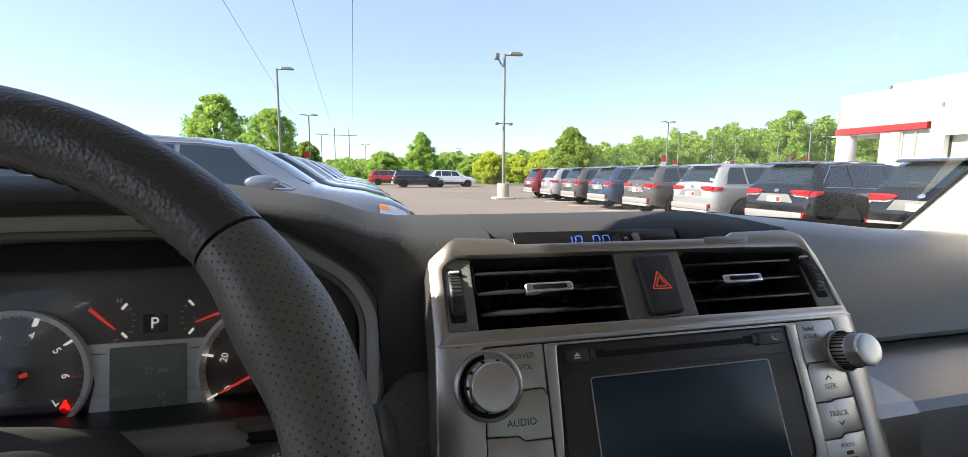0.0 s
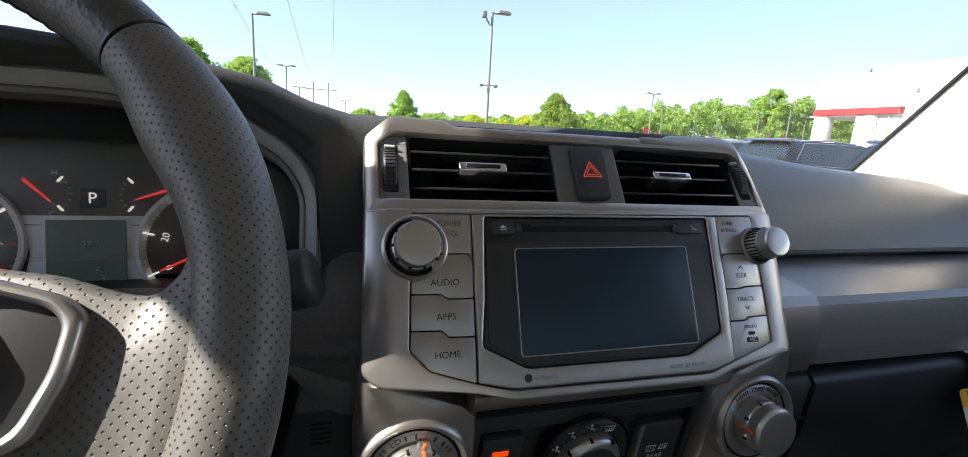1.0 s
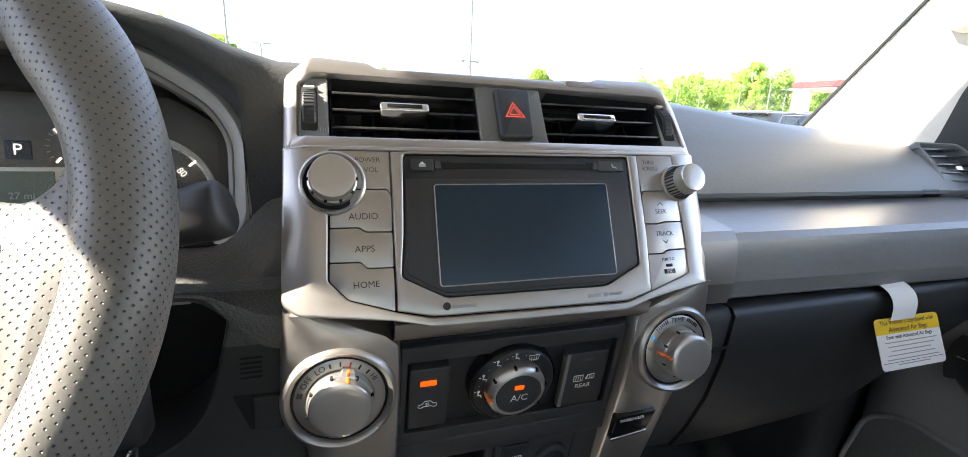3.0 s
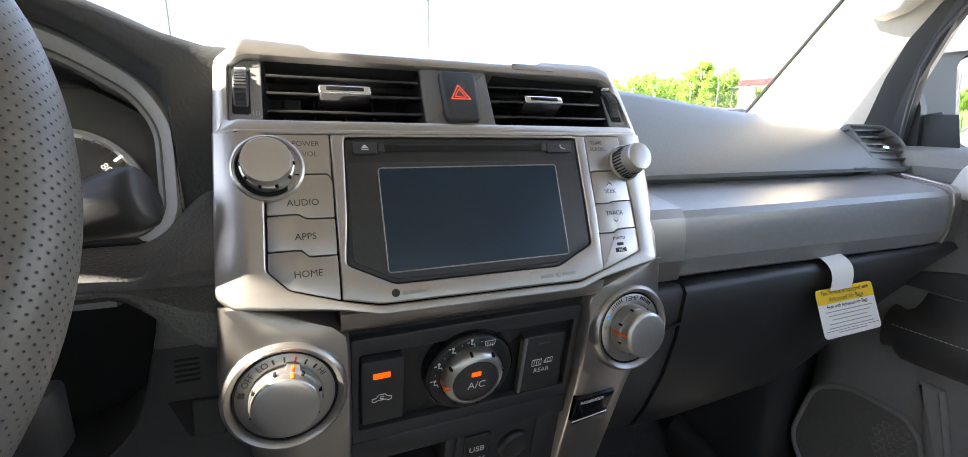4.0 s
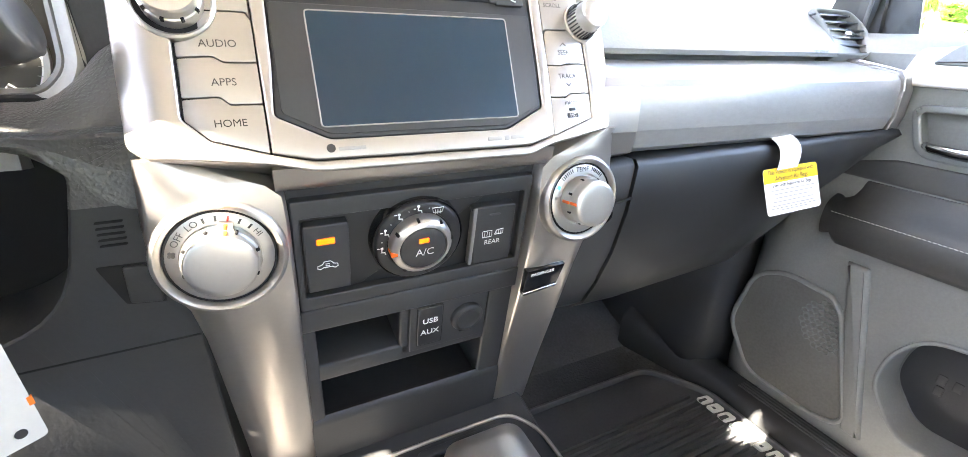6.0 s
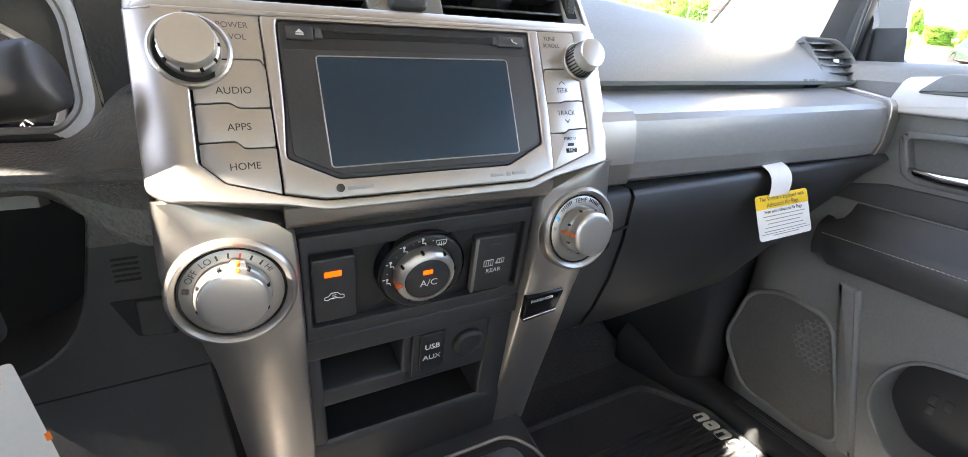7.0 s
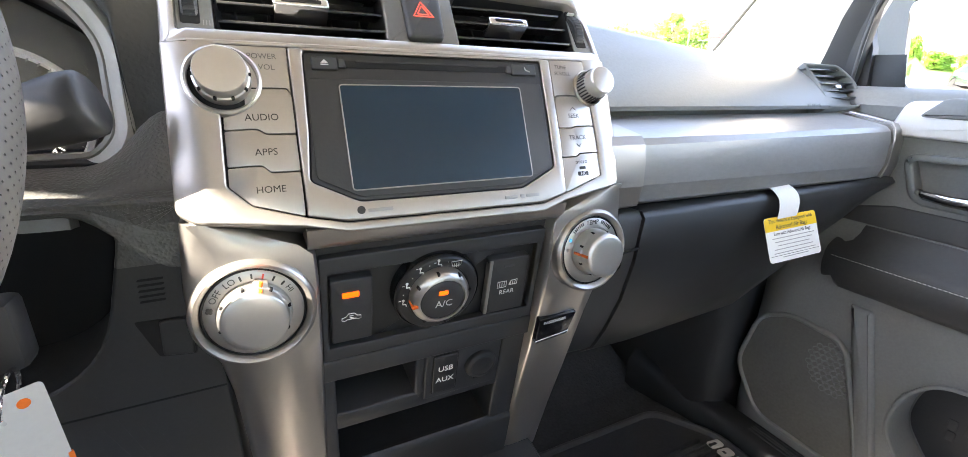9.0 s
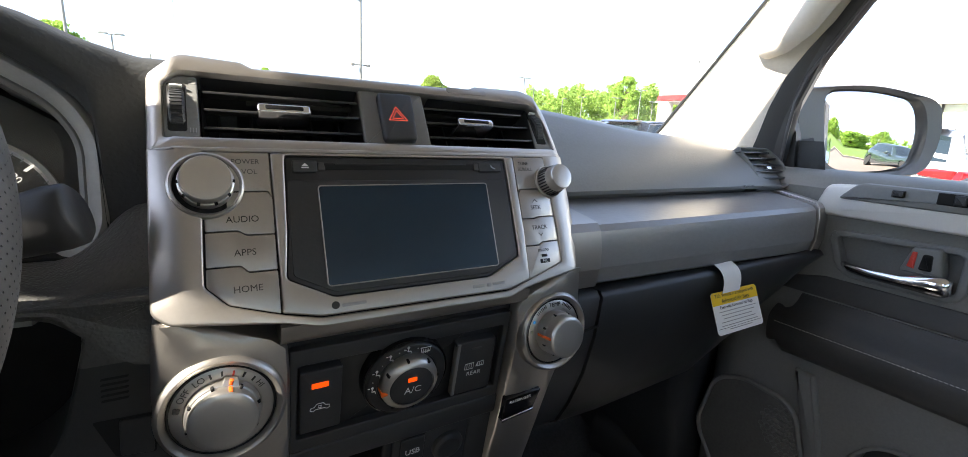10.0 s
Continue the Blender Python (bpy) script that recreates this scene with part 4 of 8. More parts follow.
# ---- steering wheel ----
def build_wheel():
    s = thing("steering_wheel", (-0.384, -0.097, 1.26), "black leather steering wheel with perforated grips and silver trim", "steering wheel")
    m = basis((-0.384, -0.097, 1.26), 27.2)
    R = 0.1745

    def rim(name, a0, a1, material, fat, label=""):
        bm = NB()
        uv = bm.loops.layers.uv.new("uv")
        n, k = max(8, int(abs(a1 - a0) / 2.5)), 28
        grid = []
        for i in range(n + 1):
            a = radians(a0 + (a1 - a0) * i / n)
            f = fat(a0 + (a1 - a0) * i / n)
            row = []
            for j in range(k):
                b = 2 * math.pi * j / k
                # oval grip, flatter on the side of the driver
                rr = R - math.cos(b) * 0.0158 * f[0] - f[2]
                zz = math.sin(b) * 0.0182 * f[1]
                row.append((rr * math.sin(a), rr * math.cos(a), zz))
            grid.append(row)
        vs = [[bm.verts.new(p) for p in row] for row in grid]
        for i in range(n):
            for j in range(k):
                q = (j + 1) % k
                fc = bm.faces.new((vs[i][j], vs[i][q], vs[i + 1][q], vs[i + 1][j]))
                for lp, (ii, jj) in zip(fc.loops, ((i, j), (i, j + 1), (i + 1, j + 1), (i + 1, j))):
                    lp[uv].uv = (R * radians(a1 - a0) * ii / n, 0.106 * jj / k)
        bm.faces.new(vs[0])
        bm.faces.new(list(reversed(vs[-1])))
        return part(name, bm, material, s, label, m=m, smooth=70)

    def grip(a):
        t = max(0.0, min(1.0, (abs(a) - 49) / 12)) * max(0.0, min(1.0, (125 - abs(a)) / 20))
        bulge = math.exp(-((abs(a) - 62) / 9) ** 2)
        return (1.0 + 0.08 * t + 0.16 * bulge, 1.0 + 0.06 * t + 0.1 * bulge, 0.0015 * bulge)

    top = rim("rim_top", -48.4, 48.4, LEATHER, lambda a: (1, 1, 0), "creased black leather on the top of the rim")
    # puckered seam along the inner side of the leather
    for i in range(34):
        a = radians(-44 + 2.75 * i)
        bm = NB()
        pts = []
        for q in range(7):
            b = radians(-78 + 15 * q)
            rr, zz = R - math.cos(b) * 0.0152, math.sin(b) * 0.0176
            a2 = a + radians(0.8 * q / 6)
            pts.append((rr * math.sin(a2), rr * math.cos(a2), zz))
        tube(bm, pts, [0.0003, 0.0014, 0.0019, 0.0020, 0.0018, 0.0013, 0.0003], 8)
        part("seam_pucker", bm, LEATHER, top, m=m, smooth=60)
    rim("grip", 49.0, 128, PERF, grip, "grey perforated leather grip")
    rim("grip", -49.0, -128, PERF, grip, "grey perforated leather grip")
    rim("rim_bottom", 128.6, 231.4, LEATHER, lambda a: (1, 1, 0))
    # spokes, wrapped in the same perforated leather
    for sg in (1, -1):
        pts = [(0.060, 0.030), (0.090, 0.028), (0.115, 0.0235), (0.135, 0.016), (0.146, 0.0145), (0.1535, 0.022), (0.157, 0.040), (0.172, 0.040), (0.172, -0.020), (0.168, -0.060), (0.160, -0.080), (0.143, -0.076), (0.1415, -0.062), (0.136, -0.050), (0.124, -0.042), (0.105, -0.038), (0.06, -0.036)]
        pts = [(sg * x, y) for x, y in pts]
        corner = [0.008 if k in (0, 7, 16) else 0.004 for k in range(17)]
        if sg < 0:
            pts.reverse()
            corner.reverse()
        pts = rpoly(pts, corner, 3)
        bm = NB()
        rings = []
        for off, zz in ((0.002, -0.012), (0.0005, -0.006), (0.0, 0.0), (0.0007, 0.0045), (0.0020, 0.0085), (0.0036, 0.0100)):
            rings.append([(x, y, zz - 0.02 * max(0.0, (0.15 - abs(x)) / 0.09) ** 1.5 * 0.6) for x, y in inset(pts, off)])
        loops(bm, rings, False, True)
        uv = bm.loops.layers.uv.new("uv")
        for fc in bm.faces:
            for lp in fc.loops:
                lp[uv].uv = (lp.vert.co.x, lp.vert.co.y)
        part("spoke", bm, PERF, s, "grey perforated leather spoke", m=m, smooth=60)
        o = [(0.060, 0.0225), (0.098, 0.0225), (0.123, 0.0145), (0.131, 0.007), (0.129, -0.010), (0.121, -0.030), (0.105, -0.038), (0.06, -0.040)]
        i2 = [(0.055, 0.0175), (0.0975, 0.0175), (0.1195, 0.0105), (0.1245, 0.005), (0.1225, -0.010), (0.116, -0.0265), (0.1025, -0.0335), (0.055, -0.0355)]
        o, i2 = ([(sg * x, y) for x, y in q] for q in (o, i2))
        o, i2 = (rpoly(list(q) if sg > 0 else list(reversed(list(q))), 0.004, 4) for q in (o, i2))
        bm = NB()
        ring(bm, o, i2, -0.006, 0.0150, 0.0030)
        b = part("spoke_trim", bm, SILVER_D, s, "satin silver frame round the buttons", m=m, smooth=50)
        bm = NB()
        slab(bm, inset(i2, -0.001), -0.008, 0.0095, 0.001)
        part("button_plate", bm, BLACK, b, "black button plate", m=m)
        bm = NB()
        key = rpoly([(sg * x, y) for x, y in ((0.075, 0.010), (0.098, 0.010), (0.108, -0.006), (0.102, -0.022), (0.082, -0.026), (0.075, -0.01))], 0.004)
        slab(bm, key, 0.0, 0.0135, 0.002)
        part("button", bm, BLACK_SOFT, b, "black rocker button", m=m)
        lettering("CANCEL", 0.0042, at2(m, sg * 0.096, -0.0285, 0.0097), WHITE_INK, b)
    bm = NB()
    slab(bm, rpoly([(-0.072, 0.045), (0.072, 0.045), (0.082, 0.0), (0.06, -0.055), (-0.06, -0.055), (-0.082, 0.0)], 0.02, 6), -0.03, 0.012, 0.012, 6)
    part("airbag_cover", bm, BLACK_SOFT, s, "black airbag cover", m=m, smooth=60)
    bm = NB()
    lathe(bm, [(0.055, -0.18), (0.060, -0.12), (0.062, -0.07), (0.05, -0.028), (0.03, -0.02)], 36)
    part("column_cover", bm, FACIA, s, "dark steering column cover", m=m @ pose(0, -0.005, 0))
    # column shroud top edge under the dials, silver-brown strip
    return s


build_wheel()


def build_stalk():
    s = thing("wiper_stalk", (-0.30, 0.02, 1.24), "black wiper stalk with white symbols behind the steering wheel", "stalk")
    a, b = Vector((-0.325, 0.012, 1.216)), Vector((-0.1895, -0.020, 1.2575))
    d = (b - a).normalized()
    side = Vector((0, 0, 1)).cross(d).normalized()
    up = d.cross(side)
    bm = NB()
    rings = []
    for f, ru, rs in ((0, 0.007, 0.007), (0.25, 0.008, 0.008), (0.45, 0.010, 0.010), (0.62, 0.0145, 0.012), (0.80, 0.0195, 0.0145), (0.93, 0.0215, 0.0155), (0.985, 0.0205, 0.0145), (1.0, 0.0175, 0.012)):
        p = a.lerp(b, f)
        rings.append([p + up * (0.80 * ru * math.sin(2 * math.pi * k / 28)) + side * (0.86 * rs * math.cos(2 * math.pi * k / 28)) for k in range(28)])
    loops(bm, rings)
    part("lever", bm, BLACK_SOFT, s, smooth=50)
    back = -side if side.y > 0 else side
    m = Matrix((( d.x, up.x, back.x, 0), (d.y, up.y, back.y, 0), (d.z, up.z, back.z, 0), (0, 0, 0, 1)))

    def around(f, ru, rs, deg):
        """A place on the lever at f of its length, turned by deg round it, lying on its skin."""
        q = a.lerp(b, f) + up * (ru * math.sin(radians(deg))) + back * (rs * math.cos(radians(deg)))
        return Matrix.Translation(q) @ m @ Matrix.Rotation(radians(-deg), 4, "X")

    for dx, dy, w, h in ((0, 0.0045, 0.009, 0.0008), (0, -0.0035, 0.009, 0.0008), (-0.0045, 0, 0.0008, 0.008), (0.0045, 0, 0.0008, 0.008), (0.001, 0.002, 0.0008, 0.005)):
        t = NB()
        box(t, dx - w / 2, dy - h / 2, -0.0004, dx + w / 2, dy + h / 2, 0.0006)
        part("symbol", t, WHITE_INK, s, m=around(0.62, 0.0118, 0.0108, -4))
    for word, deg in (("MIST", 52), ("OFF", 24), ("INT", -4), ("LO", -32)):
        lettering(word, 0.0048, around(0.36, 0.0076, 0.0080, deg), WHITE_INK, s, align="LEFT")
    t = NB()
    tube(t, [(0, -0.009, 0.0), (0, 0.002, 0.0), (0, 0.006, 0.0)], 0.0004, 6)
    slab(t, [(-0.0016, 0.0058), (0.0016, 0.0058), (0, 0.0092)], -0.0003, 0.0003, 0.0001)
    part("arrow", t, WHITE_INK, s, m=around(0.33, 0.0074, 0.0080, 6))
    lettering("REAR", 0.0046, around(0.62, 0.0120, 0.0110, 40), WHITE_INK, s)


build_stalk()


def build_key():
    k = thing("key_ring", (-0.262, -0.03, 1.12), "black key in the ignition with a white card tag", "keys")
    bm = NB()
    box(bm, -0.258, -0.050, 1.130, -0.233, -0.03, 1.168, 0.005)
    part("key_head", bm, BLACK, k, "black plastic key head")
    bm = NB()
    n = 28
    pts = [Vector((-0.241 + 0.003 * math.sin(2 * math.pi * i / n), -0.055 + 0.011 * math.cos(2 * math.pi * i / n), 1.122 + 0.013 * math.sin(2 * math.pi * i / n))) for i in range(n + 1)]
    tube(bm, pts, 0.0011, 8, False)
    part("ring", bm, CHROME, k, "steel split ring")
    tl = Vector((-0.229, -0.052, 1.126))
    dv = Vector((0.003, 0.0, -0.071)).normalized()
    n1 = dv.cross(Vector((-0.85, -0.5, -0.06))).normalized()
    du = n1.cross(dv) * -1
    if du.x > 0:
        du = -du
    m = Matrix(((du.x, dv.x, n1.x, tl.x), (du.y, dv.y, n1.y, tl.y), (du.z, dv.z, n1.z, tl.z), (0, 0, 0, 1)))
    bm = NB()
    slab(bm, rrect(0.0, 0, 0.045, 0.072, 0.003), -0.0004, 0.0004, 0.0002)
    t = part("card_tag", bm, TAG, k, "white card tag with orange print", m=m)
    for x0, y0, x1, y1 in ((0.020, 0.001, 0.040, 0.004), (-0.0008, 0.046, 0.0015, 0.051)):
        bm = NB()
        box(bm, x0, y0, -0.0008, x1, y1, 0.0008)
        part("print", bm, ORANGE_PRINT, t, m=m)
    for y0 in (0.008, 0.064):
        bm = NB()
        lathe(bm, [(0.0026, -0.0009), (0.0026, 0.0009)], 16, 0.009, y0)
        part("eyelet", bm, ORANGE_PRINT if y0 < 0.02 else DARK_INK, t, m=m)


build_key()


# ---- centre stack ----
MV = basis((0, 0.017, 1.292), 38)       # plane of the vents
MR = basis((0, -0.003, 1.265), 23.3)    # plane of the radio
MC = basis((0, -0.012, 1.12), -11)      # plane of the climate controls and trays


def knob(parent, name, m, r, h, notches, flare=0.9, marker=None, label="", turn=0.0):
    """A turned knob: a slotted skirt, a step, and a crown with a softly domed top."""
    bm = NB()
    rc = r * flare
    lathe(bm, [(r, 0.0), (r, h * 0.44), (r * 0.985, h * 0.49), (rc * 1.012, h * 0.52), (rc, h * 0.56), (rc, h * 0.84), (rc * 0.985, h * 0.92), (rc * 0.94, h * 0.965), (rc * 0.80, h * 0.985), (rc * 0.4, h), (0.0008, h)], 64)
    k = part(name, bm, KNOB, parent, label, m=m, smooth=40)
    for i in range(notches):
        t = NB()
        box(t, rc * 0.965, -0.0009, h * 0.36, r * 1.010, 0.0009, h * 0.36 + 0.0036, 0.0003)
        part("notch", t, GAP_AND_SHADE, k, m=m @ Matrix.Rotation(radians(360 / notches * i + turn), 4, "Z"))
    if marker is not None and h > 0.02:
        t = NB()
        box(t, rc * 0.90, -0.0012, h * 0.10, r * 1.015, 0.0012, h * 0.50, 0.0003)
        box(t, rc * 0.90, -0.0012, h * 0.45, rc * 1.02, 0.0012, h * 0.90, 0.0003)
        part("marker", t, ORANGE_MARK, k, "orange pointer mark", m=m @ Matrix.Rotation(radians(marker), 4, "Z"))
    elif marker is not None:
        mm = m @ Matrix.Rotation(radians(marker), 4, "Z")
        t = NB()
        loops(t, [[(r * 0.93, -0.0048, z), (r * 1.10, -0.0036, z * 0.8), (r * 1.10, 0.0036, z * 0.8), (r * 0.93, 0.0048, z)] for z in (0.0, h * 0.52)])
        part("pointer_tab", t, KNOB, k, "silver pointer tab", m=mm)
        t = NB()
        box(t, rc * 0.93, -0.0011, h * 0.30, r * 1.11, 0.0011, h * 0.50, 0.0003)
        box(t, rc * 0.93, -0.0011, h * 0.30, rc * 1.02, 0.0011, h * 0.90, 0.0003)
        part("marker", t, ORANGE_MARK, k, "orange pointer mark", m=mm)
    return k


def key_cap(parent, outline, words, tx, ty, label, side=0, size=0.0058):
    """A silver push button with its dark words, one edge turned away as a facet."""
    bm = NB()
    slab(bm, rpoly(outline, 0.0012, 3), -0.006, 0.0008, 0.0006)
    if side:
        cut = -0.1215 if side < 0 else 0.127
        bmesh.ops.bisect_plane(bm, geom=list(bm.verts) + list(bm.edges) + list(bm.faces), plane_co=(cut, 0, 0), plane_no=(1, 0, 0))
        for v in bm.verts:
            d = (v.co.x - cut) if side > 0 else (cut - v.co.x)
            if d > 0:
                v.co.z -= d * 0.28
    b = part("button", bm, SILVER, parent, label, m=MR, smooth=25)
    if words:
        lettering(words, size, at2(MR, tx, ty, 0.0009), DARK_INK, b)
    return b


def vent(parent, outline, tab_x, tab_v, label):
    bm = NB()
    loops(bm, [[(*p, 0.0005) for p in outline], [(*p, -0.02) for p in outline], [(*p, -0.055) for p in inset(outline, 0.004)]], False, True)
    v = part("vent", bm, BLACK, parent, label, m=MV)
    xs = [p[0] for p in outline]
    for vv in (0.0128, 0.0275, 0.0420):
        x0, x1 = min(xs) + 0.0012, max(xs) - 0.0012 - (0.006 * vv / 0.05 if min(xs) > 0 else 0)
        t = NB()
        box(t, x0, -0.0009, -0.022, x1, 0.0009, -0.0005, 0.0005)
        part("slat", t, SLAT, v, m=MV @ pose(0, vv, 0, 31))
    for i in range(5):
        t = NB()
        xx = min(xs) + (max(xs) - min(xs)) * (i + 0.5) / 5
        box(t, xx - 0.0007, 0.004, -0.052, xx + 0.0007, 0.05, -0.03)
        part("vane", t, BLACK, v, m=MV)
    mt = at2(MV, tab_x, tab_v)
    t = NB()
    slab(t, rrect(-0.0175, -0.0036, 0.0175, 0.0036, 0.0022), -0.012, 0.0050, 0.0016)
    tb = part("vent_tab", t, CHROME, v, "chrome vent tab with dark face", m=mt)
    t = NB()
    slab(t, rrect(-0.0125, -0.0017, 0.0125, 0.0016, 0.0010), 0.0040, 0.0054, 0.0004)
    part("tab_face", t, BLACK_GLOSS, tb, m=mt)
    return v


def thumbwheel(parent, outline, cx, label):
    bm = NB()
    slab(bm, outline, -0.02, 0.0006, 0.0008)
    p = part("wheel_plate", bm, DASH, parent, label, m=MV)
    t = NB()
    slab(t, rrect(cx - 0.0052, 0.009, cx + 0.0052, 0.047, 0.002), -0.004, 0.0010, 0.0003)
    part("wheel_slot", t, GAP_AND_SHADE, p, m=MV)
    t = NB()
    lathe(t, [(0.0195, -0.0044), (0.0208, -0.003), (0.0208, 0.003), (0.0195, 0.0044)], 40)
    w = part("thumbwheel", t, BLACK, p, "ribbed vent thumbwheel", m=MV @ Matrix.Translation((cx, 0.028, -0.0145)) @ Matrix.Rotation(radians(90), 4, "Y"))
    for i in range(-6, 7):
        a = radians(i * 8)
        t = NB()
        box(t, cx - 0.0035, -0.0006, 0.0204, cx + 0.0035, 0.0006, 0.0213, 0.0002)
        part("rib", t, BLACK_SOFT, w, m=MV @ Matrix.Translation((0, 0.028, -0.0145)) @ Matrix.Rotation(a, 4, "X"))
    t = NB()
    slab(t, rrect(cx - 0.0034, 0.0428, cx + 0.0034, 0.0442, 0.0003, 2), 0, 0.0035, 0.0002)
    part("white_line", t, WHITE_INK, w, m=MV)
    for vv, kind in ((0.0475, 0), (0.010, 1)):
        for k in range(3):
            t = NB()
            if kind == 0:
                box(t, cx + 0.0068, vv + 0.0011 * k, 0.0005, cx + 0.0108, vv + 0.0011 * k + 0.0004, 0.0009)
            else:
                box(t, cx + 0.0066 + 0.0016 * k, vv - 0.0018, 0.0005, cx + 0.0070 + 0.0016 * k, vv + 0.0018, 0.0009)
            part("symbol", t, GREY_INK, p, m=MV)


def facets(bm, left, right):
    """Turns the outer strips of a fascia away to the sides."""
    for cut in (left, right):
        bmesh.ops.bisect_plane(bm, geom=list(bm.verts) + list(bm.edges) + list(bm.faces), plane_co=(cut, 0, 0), plane_no=(1, 0, 0))
    for v in bm.verts:
        d = max(left - v.co.x, v.co.x - right, 0.0)
        if v.co.z > -0.012:
            v.co.z -= 0.5 * d


def build_stack():
    s = thing("center_stack", (0, 0.1, 0.86), "satin silver centre console stack with radio, vents and climate controls", "console")
    # silver frame round the vents
    outer = rpoly([(-0.1625, -0.0085), (0.158, -0.0085), (0.159, 0.045), (0.149, 0.062), (0.134, 0.0685), (0.082, 0.0675), (0.072, 0.0625), (-0.100, 0.0625), (-0.1065, 0.067), (-0.143, 0.069), (-0.1625, 0.055)], [0.0004, 0.0004, 0.004, 0.004, 0.003, 0.002, 0.002, 0.002, 0.002, 0.003, 0.004], 3)
    inner = rpoly([(-0.153, 0.0025), (0.1515, 0.001), (0.1495, 0.03), (0.146, 0.044), (0.138, 0.051), (0.08, 0.0525), (0.07, 0.0525), (-0.10, 0.0535), (-0.11, 0.0535), (-0.143, 0.054), (-0.153, 0.047)], 0.003, 3)
    bm = NB()
    ring(bm, outer, inner, -0.045, 0.006, 0.0028, zi=-0.012, steps=2)
    facets(bm, -0.148, 0.146)
    part("vent_frame", bm, SILVER, s, "satin silver frame round the vents", m=MV, smooth=28)
    bm = NB()
    slab(bm, rrect(0.052, 0.0560, 0.092, 0.0625, 0.0030), 0.003, 0.0064, 0.0003)
    part("top_insert", bm, SILVER_D, s, m=MV)
    # radio fascia
    ro = rpoly([(-0.165, -0.071), (-0.156, -0.0785), (-0.098, -0.0865), (-0.0735, -0.0925), (0.0735, -0.0945), (0.094, -0.088), (0.150, -0.079), (0.159, -0.04), (0.158, 0.0285), (-0.1625, 0.0285)], [0.004] * 8 + [0.0004, 0.0004], 4)
    ri = rpoly([(-0.1375, -0.0588), (-0.1255, -0.0715), (-0.0966, -0.081), (-0.0733, -0.0865), (0.0733, -0.0885), (0.0916, -0.083), (0.1325, -0.0705), (0.1340, -0.04), (0.131, 0.0252), (-0.1345, 0.0252)], 0.002, 4)
    bm = NB()
    ring(bm, ro, ri, -0.05, 0.0005, 0.0016, zi=-0.004)
    facets(bm, -0.148, 0.146)
    part("radio_fascia", bm, SILVER, s, "satin silver fascia round the radio", m=MR, smooth=28)
    bm = NB()
    slab(bm, inset(ri, -0.001), -0.012, -0.0035, 0.0005)
    part("radio_back", bm, GAP_AND_SHADE, s, m=MR)
    # screen surround, bezel, glass
    so = rpoly([(-0.0964, -0.0803), (-0.0733, -0.0858), (0.0733, -0.0878), (0.0945, -0.0822), (0.0968, -0.04), (0.0970, 0.0246), (-0.0956, 0.0246), (-0.0960, -0.03)], 0.0015, 4)
    si = rpoly([(-0.0925, -0.0596), (-0.064, -0.0745), (0.0565, -0.0755), (0.0875, -0.0614), (0.0882, -0.03), (0.0885, 0.0232), (-0.0872, 0.0232), (-0.0895, -0.03)], 0.003, 4)
    bm = NB()
    ring(bm, so, si, -0.010, 0.0018, 0.0014, zi=-0.004)
    part("screen_surround", bm, SILVER, s, "silver surround of the touch screen", m=MR, smooth=50)
    bm = NB()
    slab(bm, inset(si, 0.0003), -0.010, 0.0002, 0.0012)
    bz = part("screen_bezel", bm, BLACK, s, "black plastic bezel", m=MR)
    bm = NB()
    slab(bm, rpoly([(-0.0885, -0.058), (-0.063, -0.0715), (0.0555, -0.0725), (0.0855, -0.0595), (0.0862, 0.0050), (-0.0868, 0.0058)], 0.003), -0.002, 0.0010, 0.0006)
    part("screen_panel", bm, BLACK_SOFT, bz, m=MR)
    bm = NB()
    g0 = rrect(-0.0680, -0.0675, 0.0668, 0.0022, 0.003, 5)
    ring(bm, g0, inset(g0, 0.0009), 0.0, 0.0015, 0.0003)
    part("screen_rim", bm, SILVER_D, bz, "thin light rim", m=MR)
    bm = NB()
    slab(bm, inset(g0, 0.0008), 0.0, 0.0013, 0.0002)
    part("touch_screen", bm, SCREEN, bz, "dark glossy touch screen, switched off", m=MR)
    # disc slot
    bm = NB()
    slab(bm, rrect(-0.0672, 0.0132, 0.0612, 0.0182, 0.0015), -0.002, 0.0005, 0.0002)
    part("disc_slot", bm, GAP_AND_SHADE, bz, m=MR)
    bm = NB()
    slab(bm, rrect(-0.055, 0.0168, 0.050, 0.0182, 0.0005), 0, 0.0012, 0.0004)
    part("slot_lip", bm, BLACK, bz, m=MR)
    for x0, x1, kind in ((-0.0828, -0.0668, 0), (0.0608, 0.0828, 1)):
        bm = NB()
        slab(bm, rrect(x0, 0.0112, x1, 0.0196, 0.0014), -0.001, 0.0022, 0.0009)
        b = part("button", bm, BLACK_SOFT, bz, "small black disc button", m=MR)
        t = NB()
        cx = (x0 + x1) / 2 + (0.003 if kind else 0)
        if kind == 0:
            slab(t, [(cx - 0.0024, 0.0153), (cx + 0.0024, 0.0153), (cx, 0.0177)], 0.0018, 0.0024, 0.0001)
            box(t, cx - 0.0024, 0.0140, 0.0018, cx + 0.0024, 0.0147, 0.0024)
        else:
            tube(t, [(cx - 0.002, 0.0172, 0.0023), (cx - 0.0015, 0.0150, 0.0023), (cx + 0.002, 0.0138, 0.0023)], 0.0005, 6)
